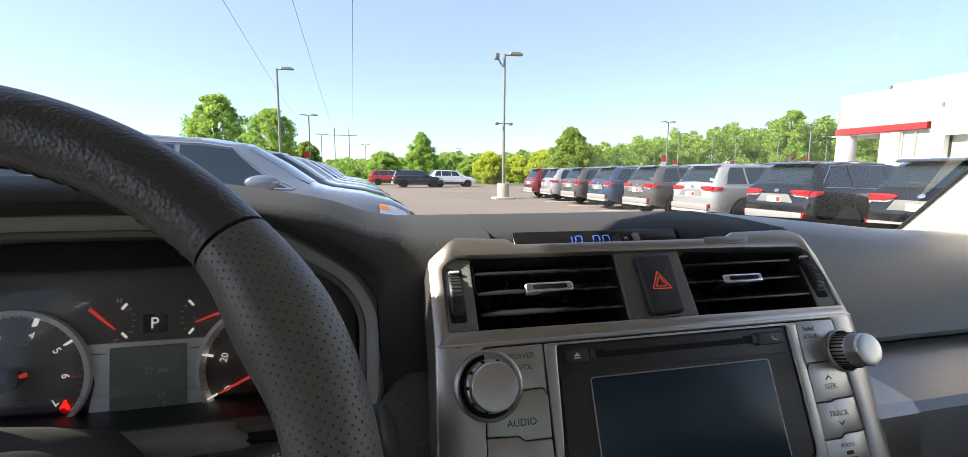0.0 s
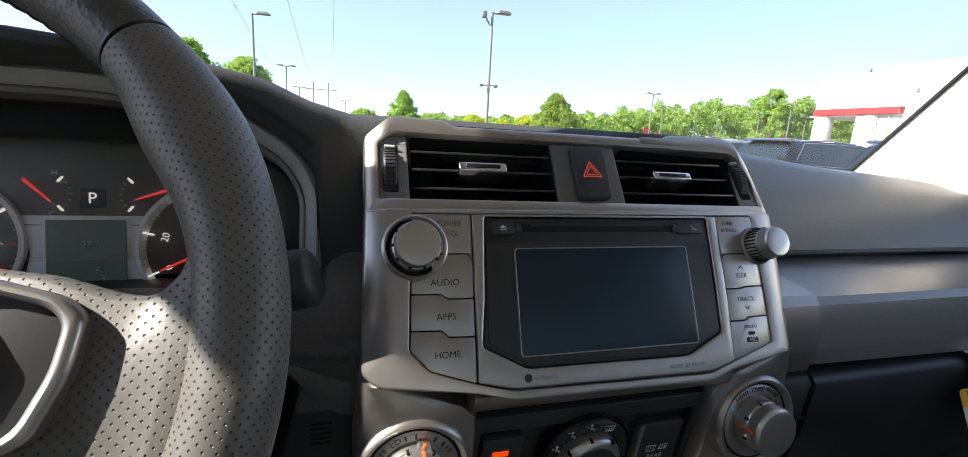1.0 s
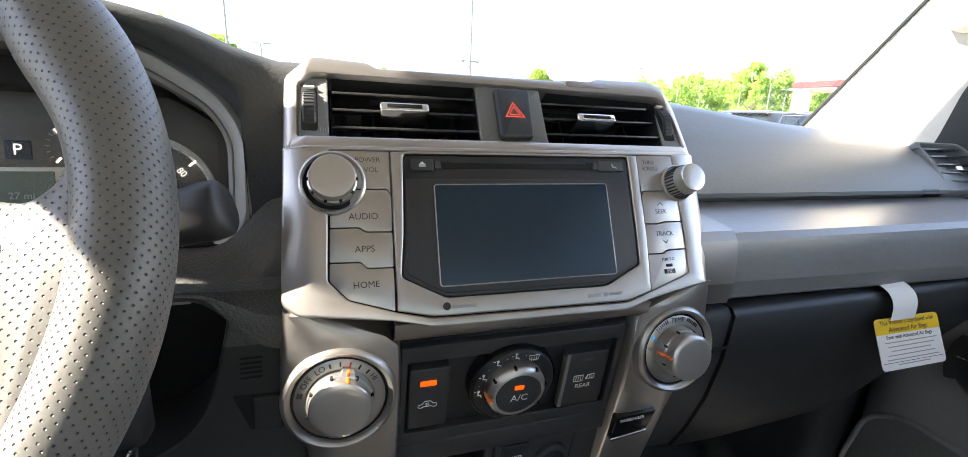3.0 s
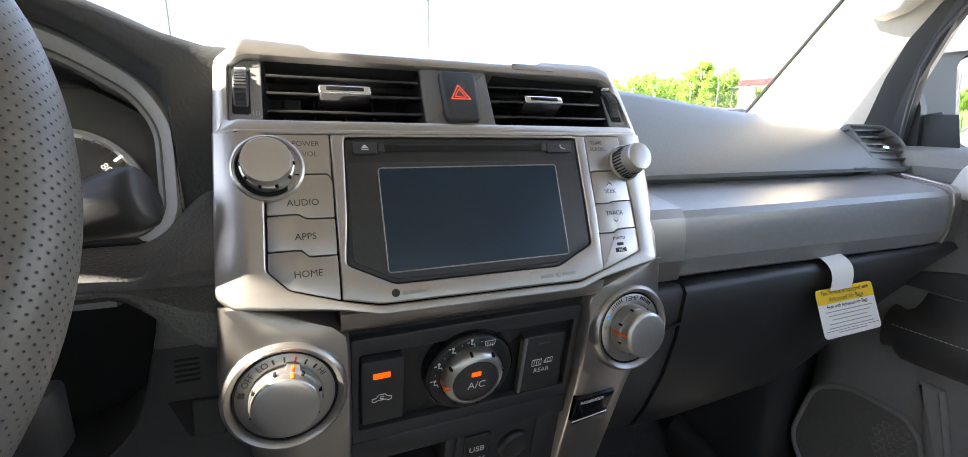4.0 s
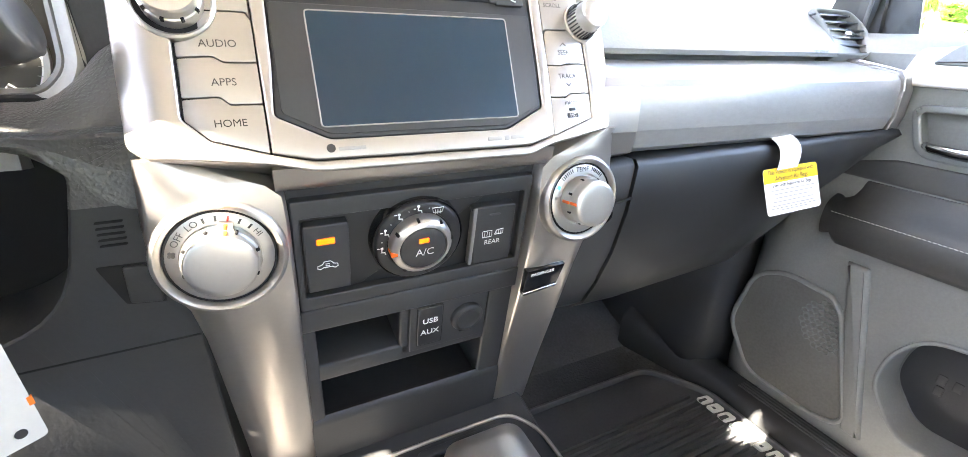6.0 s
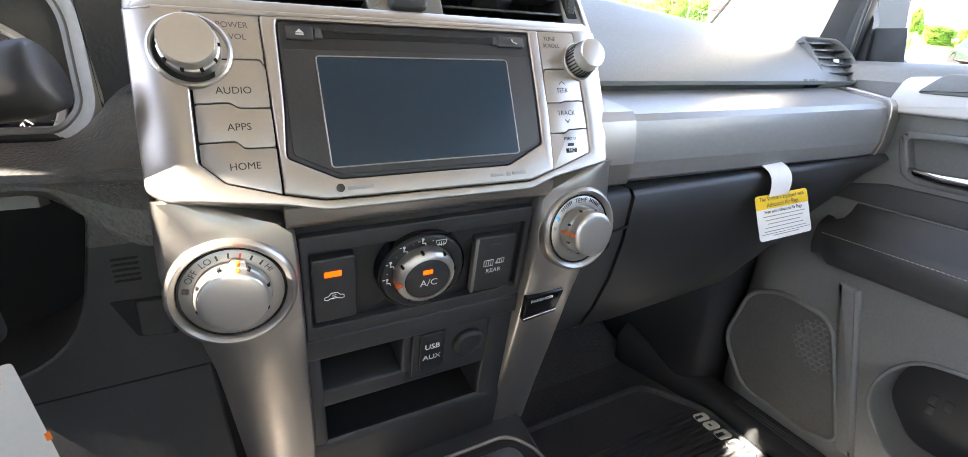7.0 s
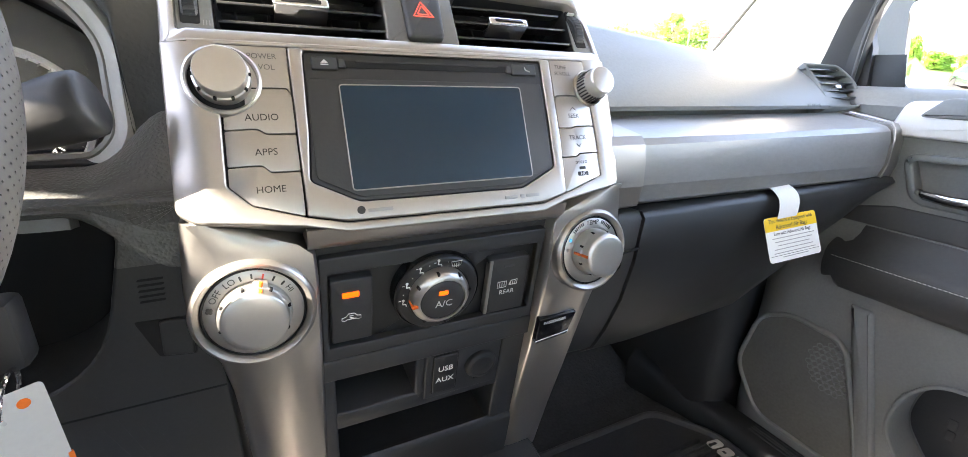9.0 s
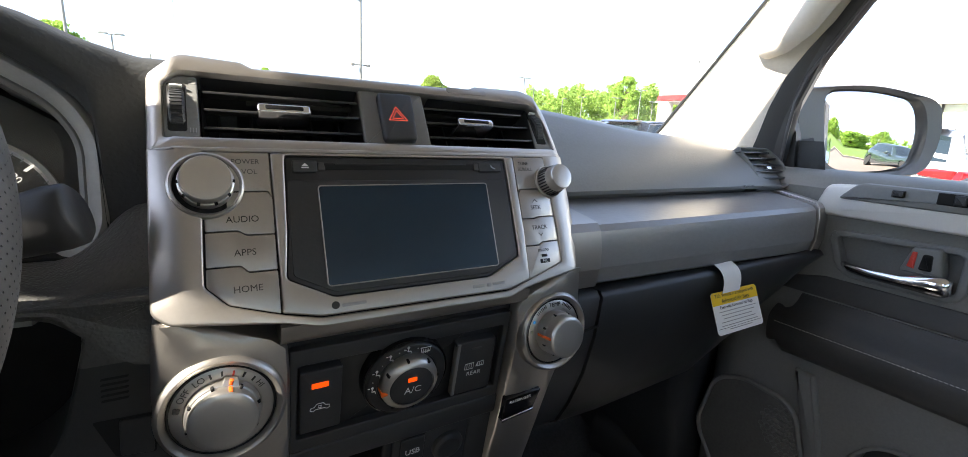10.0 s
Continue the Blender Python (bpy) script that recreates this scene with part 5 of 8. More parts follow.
        part("symbol", t, WHITE_INK, b, m=MR)
        t = NB()
        xe = -0.0640 if kind == 0 else 0.0590
        slab(t, rpoly([(xe - 0.0026, 0.0128), (xe + 0.0026, 0.0128), (xe + 0.0018, 0.0184), (xe - 0.0018, 0.0184)], 0.0006, 2), 0, 0.0018, 0.0005)
        part("slot_end", t, CLADDING, bz, m=MR)
    # buttons beside the screen
    L = [[(-0.1340, 0.0247), (-0.0962, 0.0247), (-0.0962, -0.0055), (-0.0988, -0.0008), (-0.1340, -0.0008)],
         [(-0.1352, -0.0252), (-0.1175, -0.0258), (-0.1135, -0.0288), (-0.0968, -0.0290), (-0.0963, -0.0062), (-0.0990, -0.0014), (-0.1343, -0.0014)],
         [(-0.1360, -0.0472), (-0.1175, -0.0478), (-0.1135, -0.0520), (-0.0970, -0.0522), (-0.0968, -0.0296), (-0.1133, -0.0294), (-0.1173, -0.0264), (-0.1352, -0.0258)],
         [(-0.1366, -0.0588), (-0.1253, -0.0710), (-0.0974, -0.0803), (-0.0970, -0.0528), (-0.1133, -0.0526), (-0.1173, -0.0484), (-0.1360, -0.0478)]]
    key_cap(s, L[0], "", 0, 0, "silver plate behind the volume knob")
    lettering("POWER", 0.0047, at2(MR, -0.1105, 0.0185, 0.0010), MID_INK, s)
    lettering("VOL", 0.0047, at2(MR, -0.1085, 0.0118, 0.0010), MID_INK, s)
    key_cap(s, L[1], "AUDIO", -0.1145, -0.0190, "silver audio button", -1)
    key_cap(s, L[2], "APPS", -0.1145, -0.0400, "silver apps button", -1)
    key_cap(s, L[3], "HOME", -0.1145, -0.0625, "silver home button", -1)
    Rr = [[(0.0976, 0.0247), (0.1306, 0.0247), (0.1324, -0.0038), (0.0990, -0.0040), (0.0976, -0.0080)],
          [(0.0972, -0.0302), (0.1105, -0.0304), (0.1135, -0.0292), (0.1332, -0.0290), (0.1325, -0.0046), (0.1000, -0.0046), (0.0976, -0.0085)],
          [(0.0962, -0.0538), (0.1105, -0.0540), (0.1135, -0.0516), (0.1338, -0.0512), (0.1333, -0.0296), (0.1137, -0.0298), (0.1107, -0.0310), (0.0971, -0.0308)],
          [(0.0950, -0.0820), (0.1330, -0.0702), (0.1338, -0.0518), (0.1137, -0.0522), (0.1107, -0.0546), (0.0961, -0.0544)]]
    key_cap(s, Rr[0], "", 0, 0, "silver plate behind the tuning knob")
    lettering("TUNE", 0.0043, at2(MR, 0.1075, 0.0190, 0.0010), MID_INK, s)
    lettering("SCROLL", 0.0043, at2(MR, 0.1085, 0.0138, 0.0010), MID_INK, s)
    b = key_cap(s, Rr[1], "SEEK", 0.1135, -0.0210, "silver seek button", 1, 0.0052)
    t = NB()
    tube(t, [(0.1110, -0.0162, 0.0010), (0.1135, -0.0138, 0.0010), (0.1160, -0.0162, 0.0010)], 0.00028, 5)
    part("arrow", t, DARK_INK, b, m=MR)
    b = key_cap(s, Rr[2], "TRACK", 0.1140, -0.0388, "silver track button", 1, 0.0052)
    t = NB()
    tube(t, [(0.1120, -0.0438, 0.0010), (0.1142, -0.0462, 0.0010), (0.1164, -0.0438, 0.0010)], 0.00028, 5)
    part("arrow", t, DARK_INK, b, m=MR)
    b = key_cap(s, Rr[3], "micro", 0.1140, -0.0585, "silver card slot door", 1, 0.0050)
    for u0, u1, v0, v1 in ((0.1112, 0.1172, -0.0648, -0.0624), (0.1090, 0.1192, -0.0700, -0.0664)):
        t = NB()
        slab(t, rrect(u0, v0, u1, v1, 0.0006, 2), 0, 0.0012, 0.0002)
        part("mark", t, DARK_INK, b, m=MR)
    lettering("HC", 0.0040, at2(MR, 0.1141, -0.0682, 0.0014), SILVER, b, bold=0.01)
    # makers' marks under the screen, as plain shapes
    t = NB()
    lathe(t, [(0.0026, 0.0), (0.0026, 0.0003)], 20, -0.0645, -0.0800)
    part("mark", t, DARK_INK, s, m=at2(MR, 0, 0, 0.0018))
    for u0, u1, v0, v1 in ((-0.0603, -0.0440, -0.0818, -0.0796), (0.0395, 0.0500, -0.0828, -0.0802), (0.0525, 0.0560, -0.0832, -0.0800), (0.0575, 0.0690, -0.0826, -0.0802)):
        t = NB()
        slab(t, rrect(u0, v0, u1, v1, 0.0006, 2), 0.0, 0.0003, 0.0001)
        part("mark", t, GREY_INK, s, m=at2(MR, 0, 0, 0.0018))
    # knobs of the radio
    for cx, cy, r in ((-0.1325, 0.0035, 0.0193), (0.1325, 0.0020, 0.0140)):
        t = NB()
        seg = 56
        loops(t, [[(cx + rr * math.cos(2 * math.pi * k / seg), cy + rr * math.sin(2 * math.pi * k / seg), z) for k in range(seg)] for rr, z in ((r * 1.08, -0.004), (r * 1.06, 0.0022), (r, 0.0030), (r * 0.94, 0.0022), (r * 0.90, -0.001))], False, False)
        part("knob_ring", t, SILVER, s, "silver ring round the knob", m=MR)
        t = NB()
        lathe(t, [(r * 0.93, -0.002), (r * 0.93, 0.0005), (r * 0.5, 0.0006)], 40, cx, cy)
        part("knob_well", t, GAP_AND_SHADE, s, m=MR)
    knob(s, "volume_knob", at2(MR, -0.1325, 0.0035, 0.0005), 0.0150, 0.0172, 10, 0.92, label="round silver volume knob")
    k = knob(s, "tuning_knob", at2(MR, 0.1325, 0.0020, 0.0005), 0.0118, 0.0205, 0, 0.95, label="tall ribbed silver tuning knob")
    for i in range(28):
        t = NB()
        box(t, 0.0116, -0.0005, 0.0015, 0.0123, 0.0005, 0.0105)
        part("rib", t, BLACK_SOFT, k, m=at2(MR, 0.1325, 0.0020, 0.0005, i * 360 / 28))
    # vents
    vent(s, rpoly([(-0.1325, 0.003), (-0.0295, 0.002), (-0.0265, 0.053), (-0.1325, 0.0535)], 0.002, 3), -0.082, 0.0290, "air vent with thin black slats")
    vent(s, rpoly([(0.0258, 0.002), (0.1305, 0.0015), (0.1360, 0.048), (0.0285, 0.053)], 0.002, 3), 0.0735, 0.0275, "air vent with thin black slats")
    thumbwheel(s, rpoly([(-0.1530, 0.003), (-0.1338, 0.003), (-0.1338, 0.0535), (-0.145, 0.0535), (-0.1530, 0.046)], 0.002, 3), -0.1458, "grey plate with vent thumbwheel")
    thumbwheel(s, rpoly([(0.1318, 0.002), (0.1512, 0.0015), (0.1490, 0.03), (0.1450, 0.044), (0.1372, 0.0485)], 0.002, 3), 0.1412, "grey plate with vent thumbwheel")
    # hazard switch
    bm = NB()
    slab(bm, rpoly([(-0.0290, 0.001), (0.0252, 0.001), (0.0278, 0.0535), (-0.0262, 0.0535)], 0.002, 3), -0.02, 0.0030, 0.0018)
    part("hazard_plate", bm, BEZEL_GREY, s, "grey plate between the vents", m=MV)
    bm = NB()
    slab(bm, rpoly([(-0.0145, 0.0030), (0.0125, 0.0040), (0.0165, 0.0490), (-0.0128, 0.0488)], 0.004, 4), -0.002, 0.0085, 0.0030, 4)
    h = part("hazard_button", bm, BLACK_SOFT, s, "black hazard button with red triangle", m=MV)
    for r0, r1 in ((0.0098, 0.0084), (0.0060, 0.0047)):
        def tri(rr):
            return [(-0.0005 + rr * math.cos(radians(a)) * 0.95, 0.0255 + rr * math.sin(radians(a)) * 0.95) for a in (-30, 90, 210)]
        t = NB()
        ring(t, rpoly(tri(r0), 0.001, 2), rpoly(tri(r1), 0.0006, 2), 0.0083, 0.0088, 0.0001)
        part("warning_triangle", t, RED_LIT, h, "red triangle outline", m=MV)
    # underside of the fascia, running back to the climate panel
    bm = NB()
    prof = [(-0.0365, 1.182), (-0.0340, 1.172), (-0.026, 1.166), (-0.010, 1.163), (0.03, 1.163), (0.03, 1.19)]
    loops(bm, [[(x, y, z) for y, z in prof] for x in (-0.098, 0.096)])
    part("lower_lip", bm, SILVER_D, s, "silver lip under the radio", smooth=60)
    return s


stack = build_stack()


def leg_front(z):
    return float(np.interp(z, (0.84, 0.90, 1.0, 1.08, 1.13, 1.20), (0.052, 0.036, 0.006, -0.016, -0.024, -0.026)))


def build_lower_stack(s):
    rows = ((1.190, 0.1660, 0.150), (1.181, 0.1672, 0.128), (1.170, 0.1682, 0.1010), (1.162, 0.1690, 0.0930), (1.145, 0.1705, 0.0925), (1.115, 0.1705, 0.0930), (1.100, 0.1640, 0.0932), (1.088, 0.1585, 0.0935),
            (1.06, 0.1550, 0.0942), (1.03, 0.1540, 0.0948), (0.98, 0.1530, 0.0955), (0.92, 0.1520, 0.0962), (0.845, 0.1515, 0.0970))
    for sg, label in ((-1, "satin silver leg with fan dial"), (1, "satin silver leg with temperature dial")):
        bm = NB()
        secs = []
        for z, xo, xi in rows:
            y = leg_front(z)
            w = xo - xi
            secs.append([(sg * xi, y + 0.05, z), (sg * xi, y + 0.003, z), (sg * (xi + 0.002), y, z), (sg * (xi + 0.25 * w), y - 0.0015, z), (sg * (xi + 0.7 * w), y - 0.001, z),
                         (sg * (xo - 0.006), y + 0.001, z), (sg * (xo - 0.001), y + 0.006, z), (sg * xo, y + 0.05, z)])
        loops(bm, secs)
        part("leg", bm, SILVER, s, label, smooth=50)
        # dial boss
        cx = sg * 0.1325
        m = basis((cx, -0.025 if sg < 0 else -0.0285, 1.1285 if sg < 0 else 1.1325), 0 if sg < 0 else 6)
        bm = NB()
        seg = 64
        loops(bm, [[(r * math.cos(2 * math.pi * k / seg), r * math.sin(2 * math.pi * k / seg), z) for k in range(seg)] for r, z in
                   ((0.0375, -0.02), (0.0372, 0.0005), (0.0362, 0.0030), (0.0342, 0.0042), (0.0318, 0.0030), (0.0302, -0.001))], False, False)
        b = part("dial_ring", bm, SILVER, s, "raised silver ring", m=m, smooth=50)
        bm = NB()
        lathe(bm, [(0.0310, -0.004), (0.0300, 0.0002), (0.0290, 0.0010), (0.0222, 0.0012), (0.0220, 0.0002), (0.0200, 0.0002)], 56)
        part("dial_face", bm, SILVER, b, "silver dial scale", m=m)
        bm = NB()
        seg = 56
        loops(bm, [[(r * math.cos(2 * math.pi * k / seg), r * math.sin(2 * math.pi * k / seg), z) for k in range(seg)] for r, z in ((0.0309, 0.0002), (0.0303, 0.0013), (0.0292, 0.0013), (0.0288, 0.0004))], False, False)
        part("dial_groove", bm, GAP_AND_SHADE, b, m=m)
        if sg < 0:
            for i in range(5):
                t = NB()
                box(t, 0.0236, -0.00055, 0.0008, 0.0268, 0.00055, 0.0017)
                part("tick", t, RED_PRINT if i == 2 else DARK_INK, b, m=at2(m, 0, 0, 0, 103 - 14.5 * i))
            for w, a, sz in (("LO", 118, 0.0056), ("OFF", 144, 0.0056), ("HI", 32, 0.0052)):
                lettering(w, sz, m @ Matrix.Rotation(radians(a), 4, "Z") @ Matrix.Translation((0.0252, 0, 0.0014)) @ Matrix.Rotation(radians(-90), 4, "Z"), DARK_INK, b)
            for q in range(4):
                t = NB()
                slab(t, circle(0.0012, 0.0, 0.0011, 10), 0, 0.0004, 0.0001)
                part("fan_symbol", t, DARK_INK, b, m=m @ Matrix.Rotation(radians(166), 4, "Z") @ Matrix.Translation((0.0255, 0, 0.0012)) @ Matrix.Rotation(radians(90 * q + 45), 4, "Z"))
            knob(s, "fan_knob", at2(m, 0, 0, 0.0005), 0.0212, 0.0150, 8, 0.925, 76, "large round silver fan knob", 14)
        else:
            lettering("TEMP", 0.0056, m @ Matrix.Translation((0, 0.0252, 0.0014)), DARK_INK, b)
            for i in range(14):
                t = NB()
                box(t, 0.0250, -0.0003, 0.0008, 0.0280, 0.0003, 0.0016)
                part("tick", t, DARK_INK, b, m=at2(m, 0, 0, 0, (112 + 4 * i) if i < 7 else (68 - 4 * (i - 7))))
            for a, c in ((152, glow("blue_mark", (0.05, 0.35, 0.8), 0.1)), (172, GREY_INK)):
                t = NB()
                slab(t, rrect(-0.0014, -0.0014, 0.0014, 0.0014, 0.0006, 2), 0, 0.0004, 0.0001)
                part("symbol", t, c, b, m=m @ Matrix.Rotation(radians(a), 4, "Z") @ Matrix.Translation((0.0258, 0, 0.0012)))
            knob(s, "temperature_knob", at2(m, 0, 0, 0.0005), 0.0200, 0.0212, 8, 0.95, 176, "tall round silver temperature knob", 20)
    # passenger airbag lamp on the right leg
    m = basis((0.1135, leg_front(1.053) - 0.0035, 1.053), -12)
    bm = NB()
    slab(bm, rpoly([(-0.0200, 0.0125), (-0.0195, -0.0130), (0.0160, -0.0090), (0.0205, 0.0135)], 0.001, 2), -0.004, 0.0020, 0.0006)
    p = part("airbag_indicator", bm, BLACK_GLOSS, s, "gloss black passenger airbag indicator", m=m)
    lettering("PASSENGER", 0.0047, at2(m, -0.003, 0.0080, 0.0024, 3), WHITE_INK, p, bold=0.01)
    t = NB()
    slab(t, rpoly([(-0.0200, -0.0130), (-0.0195, -0.0162), (0.0155, -0.0120), (0.0165, -0.0088)], 0.0008, 2), -0.004, 0.0028, 0.0008)
    part("indicator_edge", t, CHROME, p, "bright lower edge", m=m)

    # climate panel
    # Near-black sheet behind the trays: their inner shade is in its colour.
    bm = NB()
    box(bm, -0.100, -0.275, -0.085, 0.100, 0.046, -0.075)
    part("panel_back", bm, GAP_AND_SHADE, s, m=MC)
    bm = NB()
    slab(bm, rrect(-0.0935, -0.075, 0.0935, 0.046, 0.001), -0.075, -0.0060, 0.001)
    part("climate_panel", bm, BLACK, s, "black climate control panel", m=MC)
    bm = NB()
    ring(bm, rpoly([(-0.0930, -0.058), (0.0925, -0.058), (0.0905, 0.036), (-0.0915, 0.036)], 0.002, 4), rpoly([(-0.0880, -0.046), (0.0868, -0.046), (0.0850, 0.0225), (-0.0865, 0.0225)], 0.002, 4), -0.010, 0.0005, 0.0012)
    part("panel_frame", bm, BLACK_SOFT, s, "black frame round the climate switches", m=MC)
    bm = NB()
    slab(bm, rpoly([(-0.0860, -0.0400), (-0.0560, -0.0400), (-0.0555, 0.0170), (-0.0855, 0.0170)], 0.002), -0.006, 0.0020, 0.0014)
    b = part("recirculation_switch", bm, BLACK_SOFT, s, "black switch with lit orange lamp", m=MC)
    t = NB()
    slab(t, rrect(-0.0775, 0.0015, -0.0655, 0.0062, 0.0005, 2), 0.001, 0.0026, 0.0003)
    part("lamp", t, ORANGE_LIT, b, "lit orange lamp", m=MC)
    car = [(-0.007, -0.0010), (-0.0068, 0.0010), (-0.0040, 0.0016), (-0.0022, 0.0042), (0.0022, 0.0042), (0.0042, 0.0018), (0.0068, 0.0012), (0.0070, -0.0010), (0.005, -0.0020), (0.003, -0.0008), (-0.003, -0.0008), (-0.005, -0.0020)]
    t = NB()
    tube(t, [(x, y, 0) for x, y in car + car[:1]], 0.00035, 5, False)
    tube(t, [(0.0014, 0.0022, 0), (-0.0012, 0.0022, 0), (-0.0012, 0.0004, 0), (0.0014, 0.0004, 0)], 0.00035, 5)
    part("symbol", t, WHITE_INK, b, m=at2(MC, -0.0715, -0.0175, 0.0022))
    bm = NB()
    slab(bm, rpoly([(0.0440, -0.0430), (0.0795, -0.0435), (0.0780, 0.0125), (0.0395, 0.0130)], 0.002), -0.006, 0.0020, 0.0014)
    b = part("demister_switch", bm, BLACK_SOFT, s, "black rear window heater switch", m=MC)
    # Lighter grey strip stands for light caught on the switch's left facet.
    t = NB()
    box(t, 0.0398, -0.0425, -0.004, 0.0432, 0.0125, 0.0028, 0.0008)
    part("switch_highlight", t, FRAME_GREY, b, m=MC)
    t = NB()
    slab(t, rrect(0.0540, 0.0040, 0.0640, 0.0058, 0.0004, 2), 0.001, 0.0024, 0.0003)
    part("lamp", t, CLADDING, b, "unlit lamp", m=MC)
    for cx in (0.0545, 0.0650):
        t = NB()
        q = [(-0.0042, 0.0034), (0.0042, 0.0034), (0.0042, -0.0026), (-0.0042, -0.0026)] if cx < 0.06 else [(-0.0036, -0.0010), (-0.0020, 0.0030), (0.0040, 0.0036), (0.0040, -0.0010)]
        tube(t, [(x, y, 0) for x, y in q + q[:1]], 0.00035, 5, False)
        for k in range(3):
            tube(t, [(-0.0022 + 0.0022 * k, -0.0016, 0), (-0.0022 + 0.0022 * k, 0.0022, 0)], 0.00030, 5)
        part("symbol", t, WHITE_INK, b, m=at2(MC, cx, -0.0140, 0.0022))
    lettering("REAR", 0.0062, at2(MC, 0.0600, -0.0220, 0.0022), WHITE_INK, b)
    # mode dial with the A/C button
    mk = at2(MC, -0.0052, -0.0062)
    bm = NB()
    lathe(bm, [(0.0342, -0.006), (0.0340, 0.0035), (0.0330, 0.0062), (0.0316, 0.0070), (0.0256, 0.0066), (0.0250, 0.005)], 64)
    dl = part("mode_dial", bm, BLACK, s, "black round mode dial", m=mk, smooth=50)
    bm = NB()
    loops(bm, [[(r * math.cos(2 * math.pi * k / 64), r * math.sin(2 * math.pi * k / 64), z) for k in range(64)] for r, z in ((0.0358, -0.006), (0.0356, 0.0030), (0.0351, 0.0046), (0.0345, 0.0046), (0.0340, 0.0030))], False, False)
    part("dial_rim", bm, BLACK_GLOSS, dl, "gloss black rim", m=mk, smooth=50)
    for i, a in enumerate((186, 155, 124, 94)):
        t = NB()
        base = mk @ Matrix.Rotation(radians(a), 4, "Z") @ Matrix.Translation((0.0288, 0, 0.0072)) @ Matrix.Rotation(radians(-a), 4, "Z") @ Matrix.Scale(1.25, 4)
        slab(t, circle(-0.0002, 0.0021, 0.0009, 10), 0, 0.0003, 0.0001)
        tube(t, [(-0.0002, 0.0010, 0), (-0.0004, -0.0008, 0), (0.0016, -0.0010, 0), (0.0020, -0.0026, 0)], 0.0004, 5)
        tube(t, [(-0.0030, 0.0006 if i % 2 else 0.0020, 0), (-0.0016, 0.0006 if i % 2 else 0.0020, 0)], 0.0003, 5)
        part("symbol", t, WHITE_INK, dl, m=base)
        t = NB()
        slab(t, circle(0, 0, 0.0004, 8), 0, 0.0003, 0.0001)
        part("dot", t, WHITE_INK, dl, m=mk @ Matrix.Rotation(radians(a - 15.5), 4, "Z") @ Matrix.Translation((0.0292, 0, 0.0070)))
    t = NB()
    q = [(-0.0028, -0.0014), (0.0028, -0.0014), (0.0036, 0.0020), (-0.0036, 0.0020)]
    tube(t, [(x, y, 0) for x, y in q + q[:1]], 0.0003, 5, False)
    for k in range(3):
        tube(t, [(-0.0016 + 0.0016 * k, -0.0024, 0), (-0.0016 + 0.0016 * k, 0.0006, 0)], 0.00028, 5)
    part("symbol", t, WHITE_INK, dl, m=mk @ Matrix.Rotation(radians(64), 4, "Z") @ Matrix.Translation((0.0288, 0, 0.0072)) @ Matrix.Rotation(radians(-64), 4, "Z") @ Matrix.Scale(1.2, 4))
    bm = NB()
    lathe(bm, [(0.0240, 0.003), (0.0237, 0.0112), (0.0232, 0.0130), (0.0224, 0.0140), (0.0190, 0.0164), (0.0184, 0.0164), (0.0180, 0.0150)], 56)
    part("mode_knob", bm, KNOB, dl, "silver knob with black centre button", m=mk, smooth=50)
    for i in range(8):
        t = NB()
        box(t, 0.0222, -0.0010, 0.0105, 0.0242, 0.0010, 0.0146, 0.0003)
        part("notch", t, GAP_AND_SHADE, dl, m=mk @ Matrix.Rotation(radians(45 * i + 10), 4, "Z"))
    t = NB()
    box(t, 0.0196, -0.0012, 0.006, 0.0245, 0.0012, 0.0162, 0.0004)
    part("marker", t, ORANGE_MARK, dl, "orange pointer mark", m=mk @ Matrix.Rotation(radians(186), 4, "Z"))
    bm = NB()
    lathe(bm, [(0.0179, 0.008), (0.0178, 0.0154), (0.0170, 0.0161), (0.008, 0.0164), (0.001, 0.0164)], 48)
    part("ac_button", bm, BLACK_SOFT, dl, "black round cooling button", m=mk, smooth=50)
    lettering("A/C", 0.0086, at2(mk, 0.0008, -0.0030, 0.0166), WHITE_INK, dl)
    t = NB()
    slab(t, rrect(-0.0040, 0.0055, 0.0034, 0.0093, 0.0005, 2), 0.0158, 0.0170, 0.0003)
    part("lamp", t, ORANGE_LIT, dl, "lit orange lamp", m=mk)

    # trays under the switches
    bars = ((-0.0980, -0.083, 0.0980, -0.060, 0.003), (-0.0980, -0.270, -0.0845, -0.075, -0.002), (0.0705, -0.270, 0.0980, -0.075, -0.002), (-0.0155, -0.145, -0.0060, -0.075, -0.003),
            (-0.0900, -0.1500, 0.0800, -0.1300, -0.003))
    for x0, v0, x1, v1, zf in bars:
        bm = NB()
        box(bm, x0, v0, -0.080, x1, v1, zf - 0.004, 0.0025)
        part("tray_bar", bm, BLACK_SOFT, s, m=MC, smooth=50)
    bm = NB()
    loops(bm, [[(x, -0.2080, -0.080), (x, -0.2060, -0.016), (x, -0.2000, -0.0105), (x, -0.1990, -0.0080), (x, -0.2010, -0.0055), (x, -0.210, -0.0045), (x, -0.275, -0.0040), (x, -0.275, -0.08)] for x in (-0.0980, 0.0980)])
    part("tray_lip", bm, BLACK_SOFT, s, "rounded lip of the lower tray", m=MC, smooth=60)
    bm = NB()
    slab(bm, rrect(-0.0070, -0.140, 0.0690, -0.083, 0.002), -0.07, -0.0045, 0.0015)
